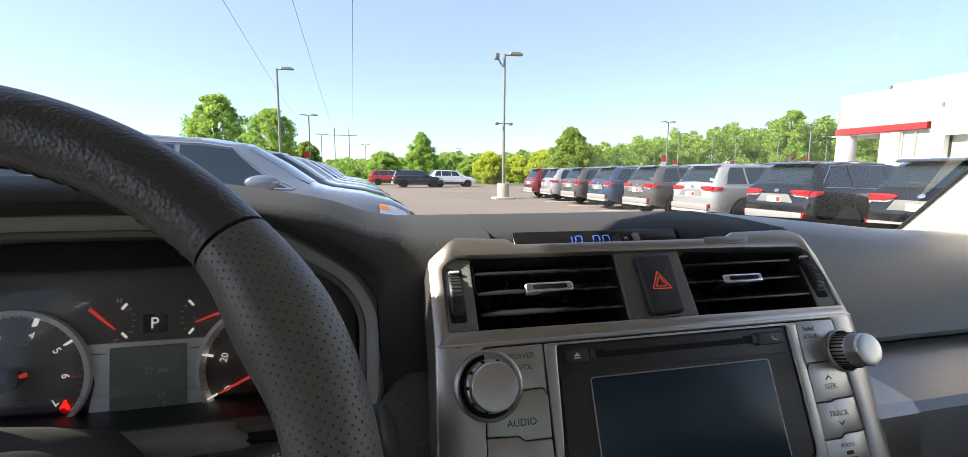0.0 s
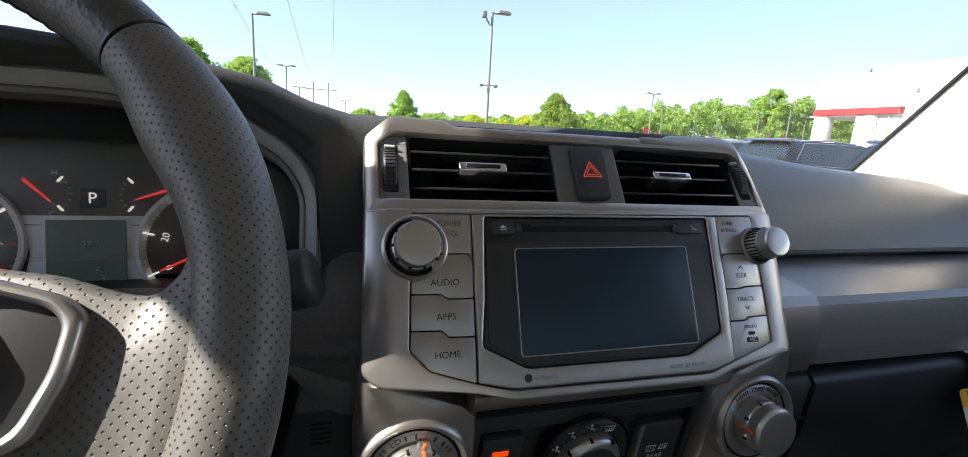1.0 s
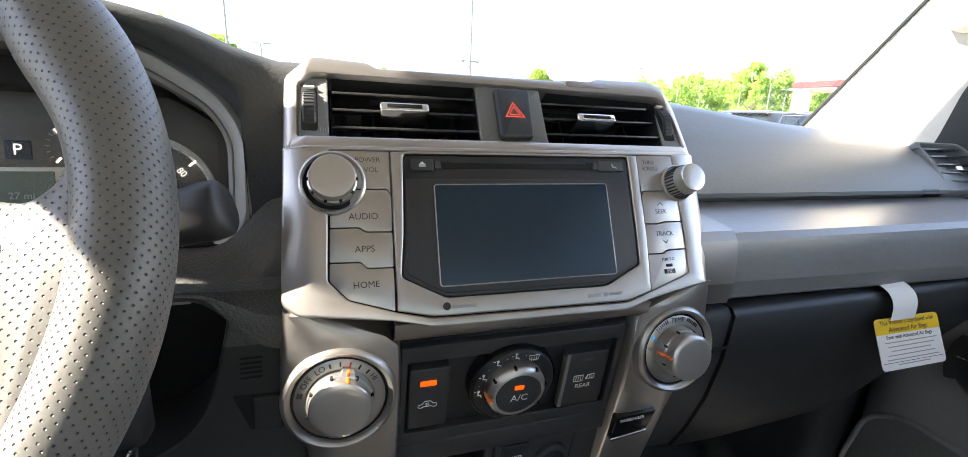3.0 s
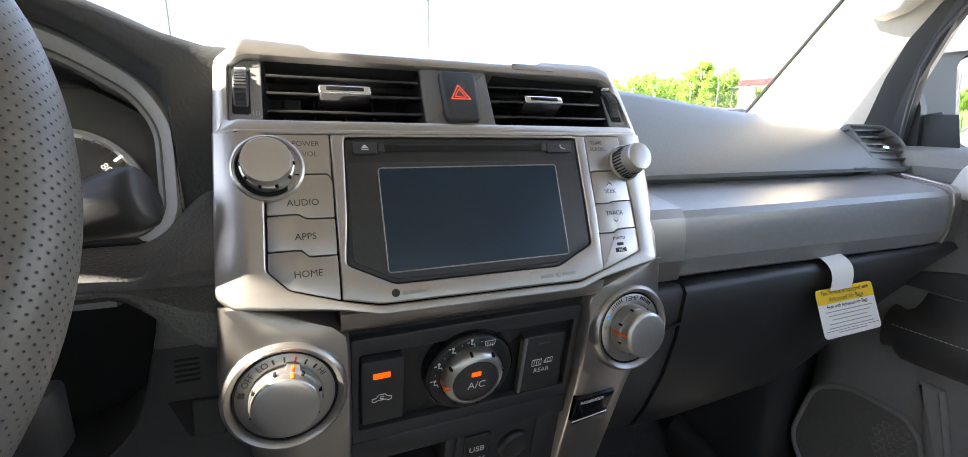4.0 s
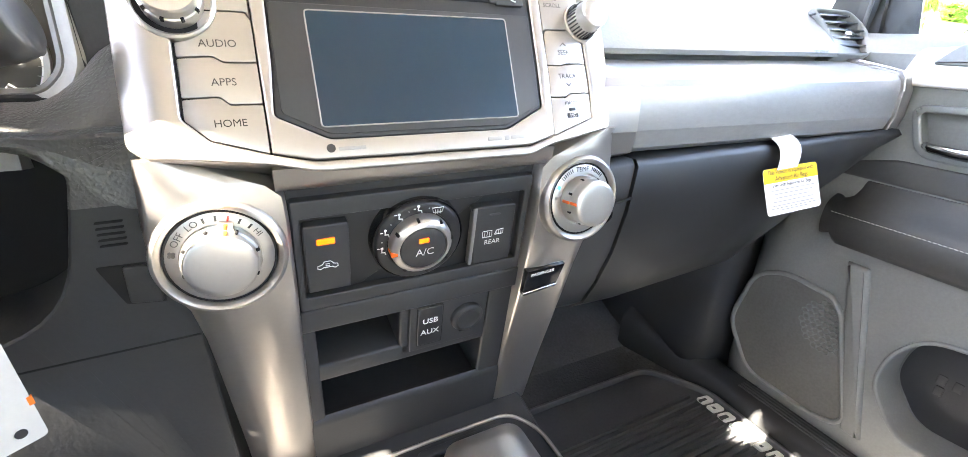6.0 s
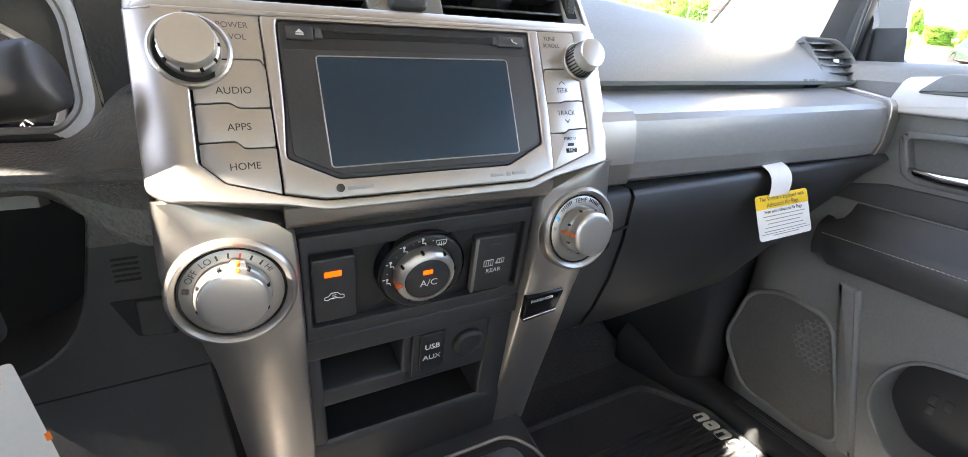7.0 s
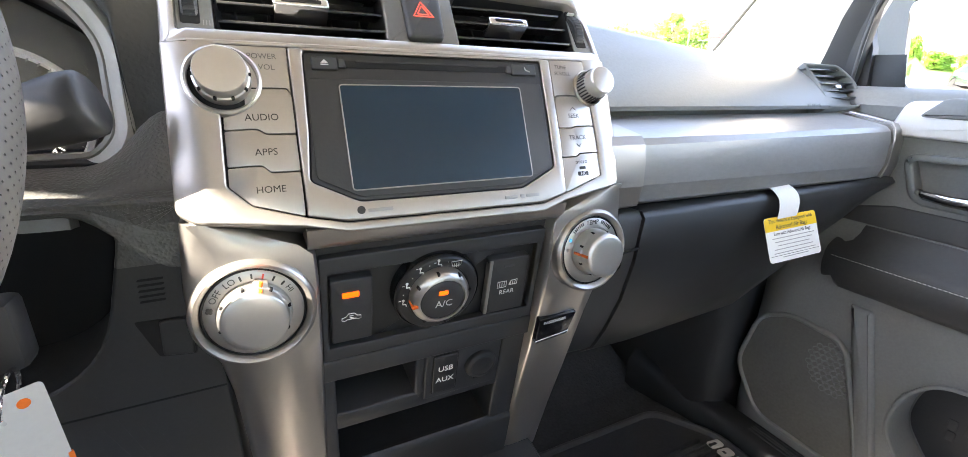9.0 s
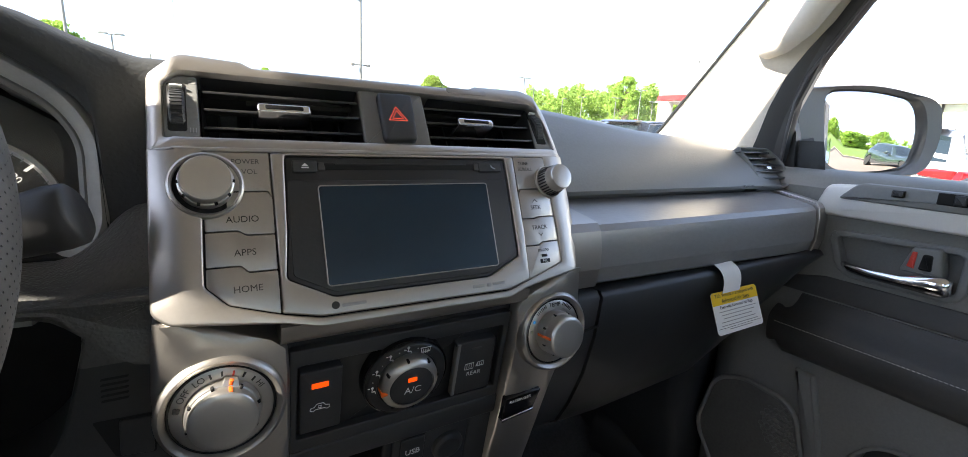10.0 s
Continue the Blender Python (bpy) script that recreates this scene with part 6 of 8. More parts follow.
    p = part("socket_panel", bm, BLACK_SOFT, s, "black panel with sockets", m=MC)
    bm = NB()
    slab(bm, rrect(0.0000, -0.1330, 0.0235, -0.0870, 0.002), -0.008, -0.0028, 0.0012)
    u = part("usb_socket", bm, BLACK, p, "black socket cover with white letters", m=MC)
    bm = NB()
    g2 = rrect(-0.0006, -0.1336, 0.0241, -0.0864, 0.002)
    ring(bm, g2, inset(g2, 0.0012), -0.008, -0.0034, 0.0004)
    part("socket_gap", bm, GAP_AND_SHADE, p, m=MC)
    lettering("USB", 0.0085, at2(MC, 0.0118, -0.1030, -0.0026), WHITE_INK, u, bold=0.01)
    lettering("AUX", 0.0085, at2(MC, 0.0118, -0.1165, -0.0026), WHITE_INK, u, bold=0.01)
    bm = NB()
    lathe(bm, [(0.0158, -0.010), (0.0158, -0.0015), (0.0145, 0.0005), (0.0110, 0.0015), (0.0100, 0.0008), (0.001, 0.0010)], 40, 0.0480, -0.1090)
    part("power_outlet", bm, BLACK, p, "round power outlet cap", m=MC, smooth=50)
    bm = NB()
    box(bm, 0.0415, -0.1275, -0.0045, 0.0545, -0.1235, -0.0015, 0.0012)
    part("outlet_tab", bm, BLACK, p, m=MC)


build_lower_stack(stack)


# ---- console, floor, door ----
def build_console():
    c = thing("floor_console", (0, -0.1, 0.6), "dark floor console with cup holder and silver-edged shift plate", "console")
    bm = NB()
    secs = []
    for y, z, w in ((0.10, 0.87, 0.15), (0.055, 0.862, 0.145), (0.0, 0.856, 0.142), (-0.3, 0.85, 0.14), (-0.6, 0.85, 0.14)):
        secs.append([(-w, y, 0.58), (-w, y, z - 0.02), (-w + 0.012, y, z), (w - 0.012, y, z), (w, y, z - 0.02), (w, y, 0.58)])
    loops(bm, secs)
    part("body", bm, BLACK_SOFT, c, smooth=50)
    m = Matrix.Translation((0, 0, 0.857))
    o = rpoly([(-0.132, -0.40), (0.131, -0.40), (0.130, -0.010), (0.108, 0.024), (-0.132, 0.024)], [0.02, 0.02, 0.03, 0.03, 0.03], 6)
    bm = NB()
    ring(bm, o, inset(o, 0.004), -0.004, 0.004, 0.0018)
    part("plate_edge", bm, SILVER, c, "silver edge of the shift plate", m=m, smooth=60)
    bm = NB()
    slab(bm, inset(o, 0.003), -0.004, 0.001, 0.0005)
    part("shift_plate", bm, BLACK, c, m=m)
    bm = NB()
    lathe(bm, [(0.043, 0.0), (0.043, 0.004), (0.040, 0.005), (0.037, 0.003), (0.035, -0.03)], 48, -0.062, -0.050)
    part("cup_holder", bm, BLACK_GLOSS, c, "round cup holder", m=m)
    bm = NB()
    ring(bm, rrect(-0.008, -0.17, 0.097, 0.012, 0.012, 5), rrect(0.002, -0.16, 0.087, 0.002, 0.01, 5), 0.0, 0.006, 0.002)
    part("shift_gate", bm, BLACK_SOFT, c, m=m)
    k = thing("shift_lever", (0.045, -0.07, 0.857), "silver-topped automatic shift lever", "lever")
    bm = NB()
    tube(bm, [(0.037, -0.075, 0.85), (0.037, -0.072, 0.90)], 0.009, 16)
    part("shaft", bm, CHROME, k)
    bm = NB()
    rings = []
    for z, w, l, r in ((0.880, 0.020, 0.026, 0.010), (0.895, 0.034, 0.036, 0.014), (0.915, 0.039, 0.041, 0.016), (0.926, 0.037, 0.039, 0.016), (0.933, 0.030, 0.032, 0.014), (0.936, 0.018, 0.020, 0.010)):
        rings.append([(0.037 + x, -0.083 + y, z) for x, y in rrect(-w, -l, w, l, r, 6)])
    loops(bm, rings)
    part("handgrip", bm, KNOB, k, "rounded satin silver knob", smooth=70)


build_console()


def build_footwell():
    bm = NB()
    loops(bm, [[(x, 0.22, 0.585), (x, 0.60, 0.80), (x, 0.62, 1.1), (x, 0.66, 1.1), (x, 0.66, 0.55), (x, 0.22, 0.55)] for x in (-0.72, 0.72)])
    tagged(part("wall_footwell", bm, CARPET), "sloping black carpeted footwell", "wall", kind="structure")
    # kick panel ahead of the door
    bm = NB()
    rows = []
    for y, x in ((0.128, 0.672), (0.132, 0.652), (0.140, 0.636), (0.152, 0.624), (0.170, 0.616), (0.20, 0.611), (0.27, 0.603), (0.40, 0.588), (0.60, 0.57)):
        rows.append([(x, y, 0.60), (x - 0.012, y, 0.66), (x - 0.012, y, 0.85), (x, y, 1.14), (0.79, y, 1.24), (0.79, y, 0.60)])
    loops(bm, rows)
    tagged(part("wall_kick_panel", bm, BLACK_SOFT, smooth=60), "dark kick panel beside the footwell", "wall", kind="structure")
    bm = NB()
    rows = [[(0.612, y, 0.600), (0.615, y, 0.652), (0.630, y, 0.670), (0.658, y, 0.672), (0.69, y, 0.63), (0.69, y, 0.60)] for y in (-0.8, -0.4, 0.0, 0.1)]
    rows.append([(0.595, 0.18, 0.60), (0.598, 0.18, 0.655), (0.612, 0.18, 0.676), (0.65, 0.18, 0.68), (0.69, 0.18, 0.64), (0.69, 0.18, 0.60)])
    rows.append([(0.560, 0.30, 0.62), (0.562, 0.30, 0.690), (0.580, 0.30, 0.712), (0.62, 0.30, 0.715), (0.66, 0.30, 0.68), (0.66, 0.30, 0.62)])
    loops(bm, rows)
    sp = part("sill_plate", bm, BLACK, None, smooth=50)
    tagged(sp, "black ribbed door sill plate", "trim", kind="structure")
    for i in range(4):
        t = NB()
        tube(t, [(0.632 + 0.007 * i, -0.8, 0.6712), (0.632 + 0.007 * i, 0.06, 0.6712)], 0.0016, 6)
        part("rib", t, CLADDING, sp)
    # rubber mat
    mt = thing("floor_mat", (0.38, 0.0, 0.585), "black ribbed rubber floor mat with pale lettering shapes", "mat")
    bm = NB()
    o = rpoly([(0.165, -0.50), (0.610, -0.50), (0.608, 0.10), (0.54, 0.20), (0.19, 0.20)], 0.03, 5)
    slab(bm, o, 0.622, 0.628, 0.002)
    part("base", bm, RUBBER, mt)
    bm = NB()
    ring(bm, o, inset(o, 0.007), 0.624, 0.640, 0.003)
    part("rim", bm, RUBBER, mt)
    for i in range(46):
        y = -0.46 + i * 0.0125
        t = NB()
        box(t, 0.20, y, 0.626, 0.564, y + 0.005, 0.635)
        part("rib", t, RUBBER, mt, smooth=0)
    # the raised pale lettering, kept as plain block shapes along the outer edge
    y, count = 0.096, 0
    for w in (0.019, 0.020, 0.021, 0.021, 0.020, 0.019, 0.017):
        t = NB()
        slab(t, rpoly([(0.573, y), (0.599, y - 0.004), (0.599, y - w - 0.001), (0.573, y - w + 0.003)], 0.004, 3), 0.627, 0.6325, 0.001)
        part("pale_shape", t, WHITE_INK, mt, "pale raised block")
        t = NB()
        x0, x1 = ((0.572, 0.588), (0.579, 0.584), (0.572, 0.588), (0.572, 0.588), (0.582, 0.600), (0.579, 0.584), (0.572, 0.586))[count]
        count += 1
        slab(t, rpoly([(x0, y - 0.006), (x1, y - 0.008), (x1, y - w + 0.006), (x0, y - w + 0.007)], 0.001, 2), 0.630, 0.6330, 0.0003)
        part("shape_gap", t, RUBBER, mt)
        y -= w + 0.003


build_footwell()


def door_skin(y, z):
    """How far out the door lining stands at that height."""
    x = float(np.interp(z, (0.62, 0.68, 0.80, 0.95, 0.980, 0.992, 1.003, 1.018, 1.032, 1.042, 1.055, 1.075, 1.11, 1.19, 1.205, 1.215, 1.25, 1.268, 1.275),
                           (0.668, 0.657, 0.657, 0.657, 0.655, 0.647, 0.641, 0.639, 0.640, 0.646, 0.672, 0.685, 0.690, 0.688, 0.682, 0.678, 0.676, 0.690, 0.715)))
    if z < 1.075 and z > 0.95 and y > -0.02:
        f = min(1.0, (y + 0.02) / 0.05)
        x += f * (float(np.interp(z, (0.95, 1.075), (0.657, 0.685))) - x)
    return x


def carve(bm, cutters):
    """The solid bm less the cutters."""
    obs = []
    for b in (bm,) + tuple(cutters):
        bmesh.ops.recalc_face_normals(b, faces=b.faces)
        me = bpy.data.meshes.new("raw")
        b.to_mesh(me)
        b.free()
        ob = bpy.data.objects.new("raw", me)
        scene.collection.objects.link(ob)
        obs.append(ob)
    for c in obs[1:]:
        md = obs[0].modifiers.new("b", "BOOLEAN")
        md.operation, md.object, md.solver = "DIFFERENCE", c, "EXACT"
    done = bpy.data.meshes.new_from_object(obs[0].evaluated_get(bpy.context.evaluated_depsgraph_get()))
    out = NB()
    out.from_mesh(done)
    for ob in obs:
        bpy.data.objects.remove(ob)
    return out


def build_door():
    d = thing("door_1", (0.72, -0.3, 0.6), "grey plastic passenger door lining with silver trim, armrest and pocket", "door", kind="structure")
    zs = [0.62, 0.65, 0.68, 0.74, 0.80, 0.86, 0.95, 0.965, 0.98, 0.986, 0.992, 0.998, 1.003, 1.010, 1.018, 1.025, 1.032, 1.037, 1.042, 1.048, 1.055, 1.062, 1.075, 1.09, 1.11, 1.15, 1.19, 1.205, 1.215, 1.235, 1.25, 1.26, 1.268, 1.275]
    ys = [0.125, 0.10, 0.08, 0.06, 0.045, 0.03, 0.015, 0.0, -0.02, -0.05, -0.08, -0.12, -0.16, -0.22, -0.30, -0.45, -0.72]
    bm = NB()
    rows = []
    for y in ys:
        edge = 0.0 if y < 0.09 else (y - 0.09) * 0.9
        rows.append([(door_skin(y, z) + edge, y, z) for z in zs] + [(0.79, y, 1.275), (0.79, y, 0.62)])
    loops(bm, rows)
    def cut_block(outline, depth):
        """A block that carves a recess into the lining; its outline in (y, z)."""
        t = NB()
        loops(t, [[(0.60, y, z) for y, z in outline], [(depth, y, z) for y, z in outline]])
        return t

    bowl = rpoly([(-0.018, 1.184), (-0.040, 1.130), (-0.168, 1.128), (-0.168, 1.189)], 0.008, 5)
    pocket = rpoly([(-0.106, 0.80), (-0.111, 0.858), (-0.139, 0.899), (-0.19, 0.909), (-0.314, 0.909), (-0.334, 0.757), (-0.15, 0.741)], 0.027, 6)
    part("lining", carve(bm, (cut_block(bowl, 0.716), cut_block(pocket, 0.715))), DOORP, d, "grey grained door lining", smooth=40)

    def wrap(name, outline, depth, bev, material, label="", parent=d, lift=0.0, flat=None):
        """A plate on the lining; its outline in (y, z)."""
        t = NB()
        pts = [(-y, z) for y, z in outline]
        slab(t, pts, -0.012, depth, bev)
        for v in t.verts:
            y, z, o = -v.co.x, v.co.y, v.co.z
            base = door_skin(y, z) if flat is None else flat
            v.co = Vector((base - o - lift, y, z))
        return part(name, t, material, parent, label, smooth=45)

    # silver strip, switch plate
    wrap("switch_trim", rpoly([(0.010, 1.212), (-0.30, 1.213), (-0.30, 1.262), (-0.06, 1.262), (-0.005, 1.258)], 0.010, 5), 0.008, 0.005, TRIM_SILVER, "satin silver trim strip", flat=0.674)
    wrap("switch_plate", rpoly([(-0.022, 1.239), (-0.30, 1.239), (-0.30, 1.266), (-0.045, 1.264)], 0.008, 5), 0.012, 0.003, DASH, "charcoal switch plate", flat=0.674)
    wrap("lock_switch", rrect(-0.098, 1.251, -0.085, 1.260, 0.001), 0.0175, 0.0015, BLACK, "lock switch", flat=0.674)
    wrap("window_switch", rrect(-0.165, 1.248, -0.130, 1.263, 0.002), 0.0132, 0.001, GAP_AND_SHADE, "window switch", flat=0.674)
    wrap("window_switch_key", rrect(-0.158, 1.249, -0.146, 1.262, 0.002), 0.0165, 0.002, BLACK, flat=0.674)
    # door handle in its bowl
    o = rpoly([(-0.010, 1.190), (-0.034, 1.122), (-0.175, 1.120), (-0.175, 1.196)], 0.022, 7)
    t = NB()
    pts = [(-y, z) for y, z in o]
    ring(t, pts, inset(pts, 0.010), -0.01, 0.004, 0.003, zi=-0.004)
    part("handle_surround", t, DASH, d, "charcoal rim round the handle bowl", m=Matrix(((0, 0, -1, 0.688), (-1, 0, 0, 0), (0, 1, 0, 0), (0, 0, 0, 1))))
    t = NB()
    slab(t, [(-y, z) for y, z in rpoly([(-0.015, 1.187), (-0.037, 1.126), (-0.171, 1.125), (-0.171, 1.192)], 0.004, 3)], -0.002, 0.001, 0.0003)
    part("handle_bowl", t, DOORP, d, m=Matrix(((0, 0, -1, 0.7135), (-1, 0, 0, 0), (0, 1, 0, 0), (0, 0, 0, 1))))
    t = NB()
    rings = []
    for y, z, h, x in ((-0.040, 1.141, 0.004, 0.684), (-0.052, 1.139, 0.006, 0.674), (-0.080, 1.138, 0.007, 0.668), (-0.115, 1.139, 0.008, 0.666), (-0.140, 1.142, 0.012, 0.666), (-0.156, 1.143, 0.014, 0.668), (-0.163, 1.143, 0.011, 0.672)):
        rings.append([(x + 0.006 * math.cos(a), y, z + h * math.sin(a)) for a in [2 * math.pi * k / 14 for k in range(14)]])
    loops(t, rings)
    part("door_handle", t, CHROME, d, "chrome door handle", smooth=60)
    wrap("lock_surround", rpoly([(-0.106, 1.150), (-0.116, 1.188), (-0.145, 1.190), (-0.152, 1.150)], 0.006, 4), 0.012, 0.004, DASH, "charcoal lock surround", flat=0.688)
    wrap("red_flag", rpoly([(-0.114, 1.160), (-0.117, 1.181), (-0.122, 1.181), (-0.122, 1.158)], 0.001, 3), 0.014, 0.001, RED_PRINT, "red unlocked flag", flat=0.688)
    wrap("lock_lever", rpoly([(-0.126, 1.158), (-0.128, 1.180), (-0.138, 1.180), (-0.140, 1.158)], 0.003, 3), 0.015, 0.003, GAP_AND_SHADE, flat=0.688)
    # padded insert, armrest seam
    wrap("padded_insert", rpoly([(0.045, 1.080), (-0.45, 1.080), (-0.45, 1.113), (-0.02, 1.114), (0.04, 1.100)], 0.006, 4), 0.003, 0.003, CLOTHP, "black padded insert")
    t = NB()
    rows = []
    for y in (0.034, 0.02, 0.0, -0.05, -0.12, -0.22, -0.34, -0.5):
        f = 1.0 if y < 0.02 else 0.4
        sk = [(door_skin(min(y, -0.03), z) - 0.004 * f + (0.03 * (1 - f)), z) for z in (0.986, 0.993, 1.000, 1.008, 1.016, 1.024, 1.032, 1.038, 1.044, 1.054, 1.066, 1.078)]
        rows.append([(x, y, z) for x, z in sk] + [(0.70, y, 1.078), (0.70, y, 0.986)])
    loops(t, rows)
    arm = part("armrest", t, CLOTHP, d, "black padded armrest with light stitching", smooth=60)
    for i in range(70):
        y = 0.015 - i * 0.0052
        t = NB()
        tube(t, [(door_skin(-0.03, 1.034) - 0.0047, y, 1.034), (door_skin(-0.03, 1.034) - 0.0049, y - 0.0032, 1.034)], 0.0006, 5)
        part("stitch", t, THREAD, arm, smooth=0)
    wrap("lining_ridge", rpoly([(-0.020, 0.965), (-0.050, 0.965), (-0.120, 0.70), (-0.092, 0.70)], 0.004, 3), 0.0065, 0.0062, DOORP)
    # loudspeaker grille
    so = rpoly([(0.128, 0.775), (0.105, 0.885), (0.055, 0.912), (-0.020, 0.905), (-0.040, 0.885), (-0.095, 0.720), (-0.085, 0.700), (-0.05, 0.688), (0.07, 0.690)], 0.03, 6)
    t = NB()
    pts = [(-y, z) for y, z in so]
    ring(t, pts, inset(pts, 0.008), -0.008, 0.007, 0.004)
    for v in t.verts:
        y, z, o2 = -v.co.x, v.co.y, v.co.z
        v.co = Vector((door_skin(y, z) - o2, y, z))
    sp = part("speaker_rim", t, DOORP, d, "raised rim of the loudspeaker", smooth=60)
    wrap("speaker_grille", [(y, z) for y, z in zip([-p[0] for p in inset(pts, 0.006)], [p[1] for p in inset(pts, 0.006)])], 0.0025, 0.001, GRILLE, "dark loudspeaker grille", sp)
    for r in range(12):
        for q in range(10):
            y, z = 0.02 - 0.0095 * q - (0.00475 if r % 2 else 0), 0.895 - 0.0085 * r
            if (y + 0.03) ** 2 + (z - 0.85) ** 2 < 0.042 ** 2 and y > -0.06 + (0.9 - z) * -0.3 - 0.02:
                t = NB()
                h = [(0.0046 * math.cos(radians(60 * k + 30)), 0.0046 * math.sin(radians(60 * k + 30))) for k in range(6)]
                tube(t, [(door_skin(y, z) - 0.0028, y + a, z + b) for a, b in h + h[:1]], 0.0008, 4, False)
                part("hexagon", t, DOORP, sp, smooth=0)
    # bottle pocket
    po = rpoly([(-0.100, 0.80), (-0.105, 0.86), (-0.135, 0.905), (-0.19, 0.915), (-0.32, 0.915), (-0.34, 0.75), (-0.15, 0.735)], 0.03, 6)
    t = NB()
    pts = [(-y, z) for y, z in po]
    ring(t, pts, inset(pts, 0.006), -0.012, 0.006, 0.004)
    for v in t.verts:
        y, z, o2 = -v.co.x, v.co.y, v.co.z
        v.co = Vector((door_skin(y, z) - o2, y, z))
    p = part("pocket_rim", t, DOORP, d, "rounded rim of the bottle pocket", smooth=60)
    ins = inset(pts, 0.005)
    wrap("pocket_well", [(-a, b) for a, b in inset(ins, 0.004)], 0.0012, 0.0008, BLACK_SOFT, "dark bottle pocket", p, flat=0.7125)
    for y0, z0 in ((-0.150, 0.826), (-0.168, 0.826), (-0.152, 0.808)):
        wrap("bottle_mark", rrect(y0 - 0.010, z0 - 0.005, y0, z0 + 0.010, 0.002), 0.0022, 0.0005, BLACK_SOFT, "embossed bottle mark", p, flat=0.7125)
    # belt rail, window frame, pane
    t = NB()
    loops(t, [[(0.690, y, 1.258), (0.697, y, 1.268), (0.715, y, 1.273), (0.79, y, 1.270), (0.79, y, 1.25), (0.70, y, 1.25)] for y in (0.10, -0.72)])
    part("belt_rail", t, DOORP, d, smooth=60)
    f = [Vector((0.722, 0.099, 1.28)), Vector((0.716, 0.095, 1.33)), Vector((0.710, 0.088, 1.385)), Vector((0.706, 0.074, 1.425)), Vector((0.702, 0.046, 1.47)), Vector((0.696, 0.010, 1.525)), Vector((0.686, -0.055, 1.60)), Vector((0.674, -0.16, 1.69)), Vector((0.66, -0.34, 1.73)), Vector((0.66, -0.72, 1.735))]
    t = NB()
    rows = []
    for i, q in enumerate(f):
        dd = (f[min(i + 1, len(f) - 1)] - f[max(i - 1, 0)]).normalized()
        nn = Vector((0, dd.z, -dd.y))
        rows.append([q + nn * 0.010 + Vector((-0.010, 0, 0)), q - nn * 0.006 + Vector((-0.010, 0, 0)), q - nn * 0.011, q - nn * 0.011 + Vector((0.010, 0, 0)), q + nn * 0.011 + Vector((0.010, 0, 0))])
    loops(t, rows)
    wf = part("window_frame", t, BLACK_SOFT, d, "black window frame", smooth=50)
    t = NB()
    tube(t, [q + Vector((-0.008, 0.0, 0.0)) - Vector((0, (f[min(i + 1, len(f) - 1)] - f[max(i - 1, 0)]).normalized().z, -(f[min(i + 1, len(f) - 1)] - f[max(i - 1, 0)]).normalized().y)) * 0.0085 for i, q in enumerate(f)], 0.0030, 6)
    part("rubber_seal", t, RUBBER, wf, "black rubber seal")
    # mirror corner triangle
    t = NB()
    loops(t, [[(x, 0.16, 1.27), (x, 0.074, 1.275), (x, 0.080, 1.33), (x, 0.092, 1.36)] for x in (0.726, 0.742)])
    part("mirror_sail", t, BLACK, d, "black triangle at the mirror's foot")
    t = NB()
    rows = [[(0.735, 0.06, 1.275), (0.725, -0.06, 1.50), (0.70, -0.24, 1.70)], [(0.735, -0.72, 1.275), (0.725, -0.72, 1.50), (0.70, -0.72, 1.72)]]
    loops(t, rows, False, False, closed=False)
    w = part("pane", t, GLASS, d, "clear side window")
    w.visible_shadow = False


build_door()


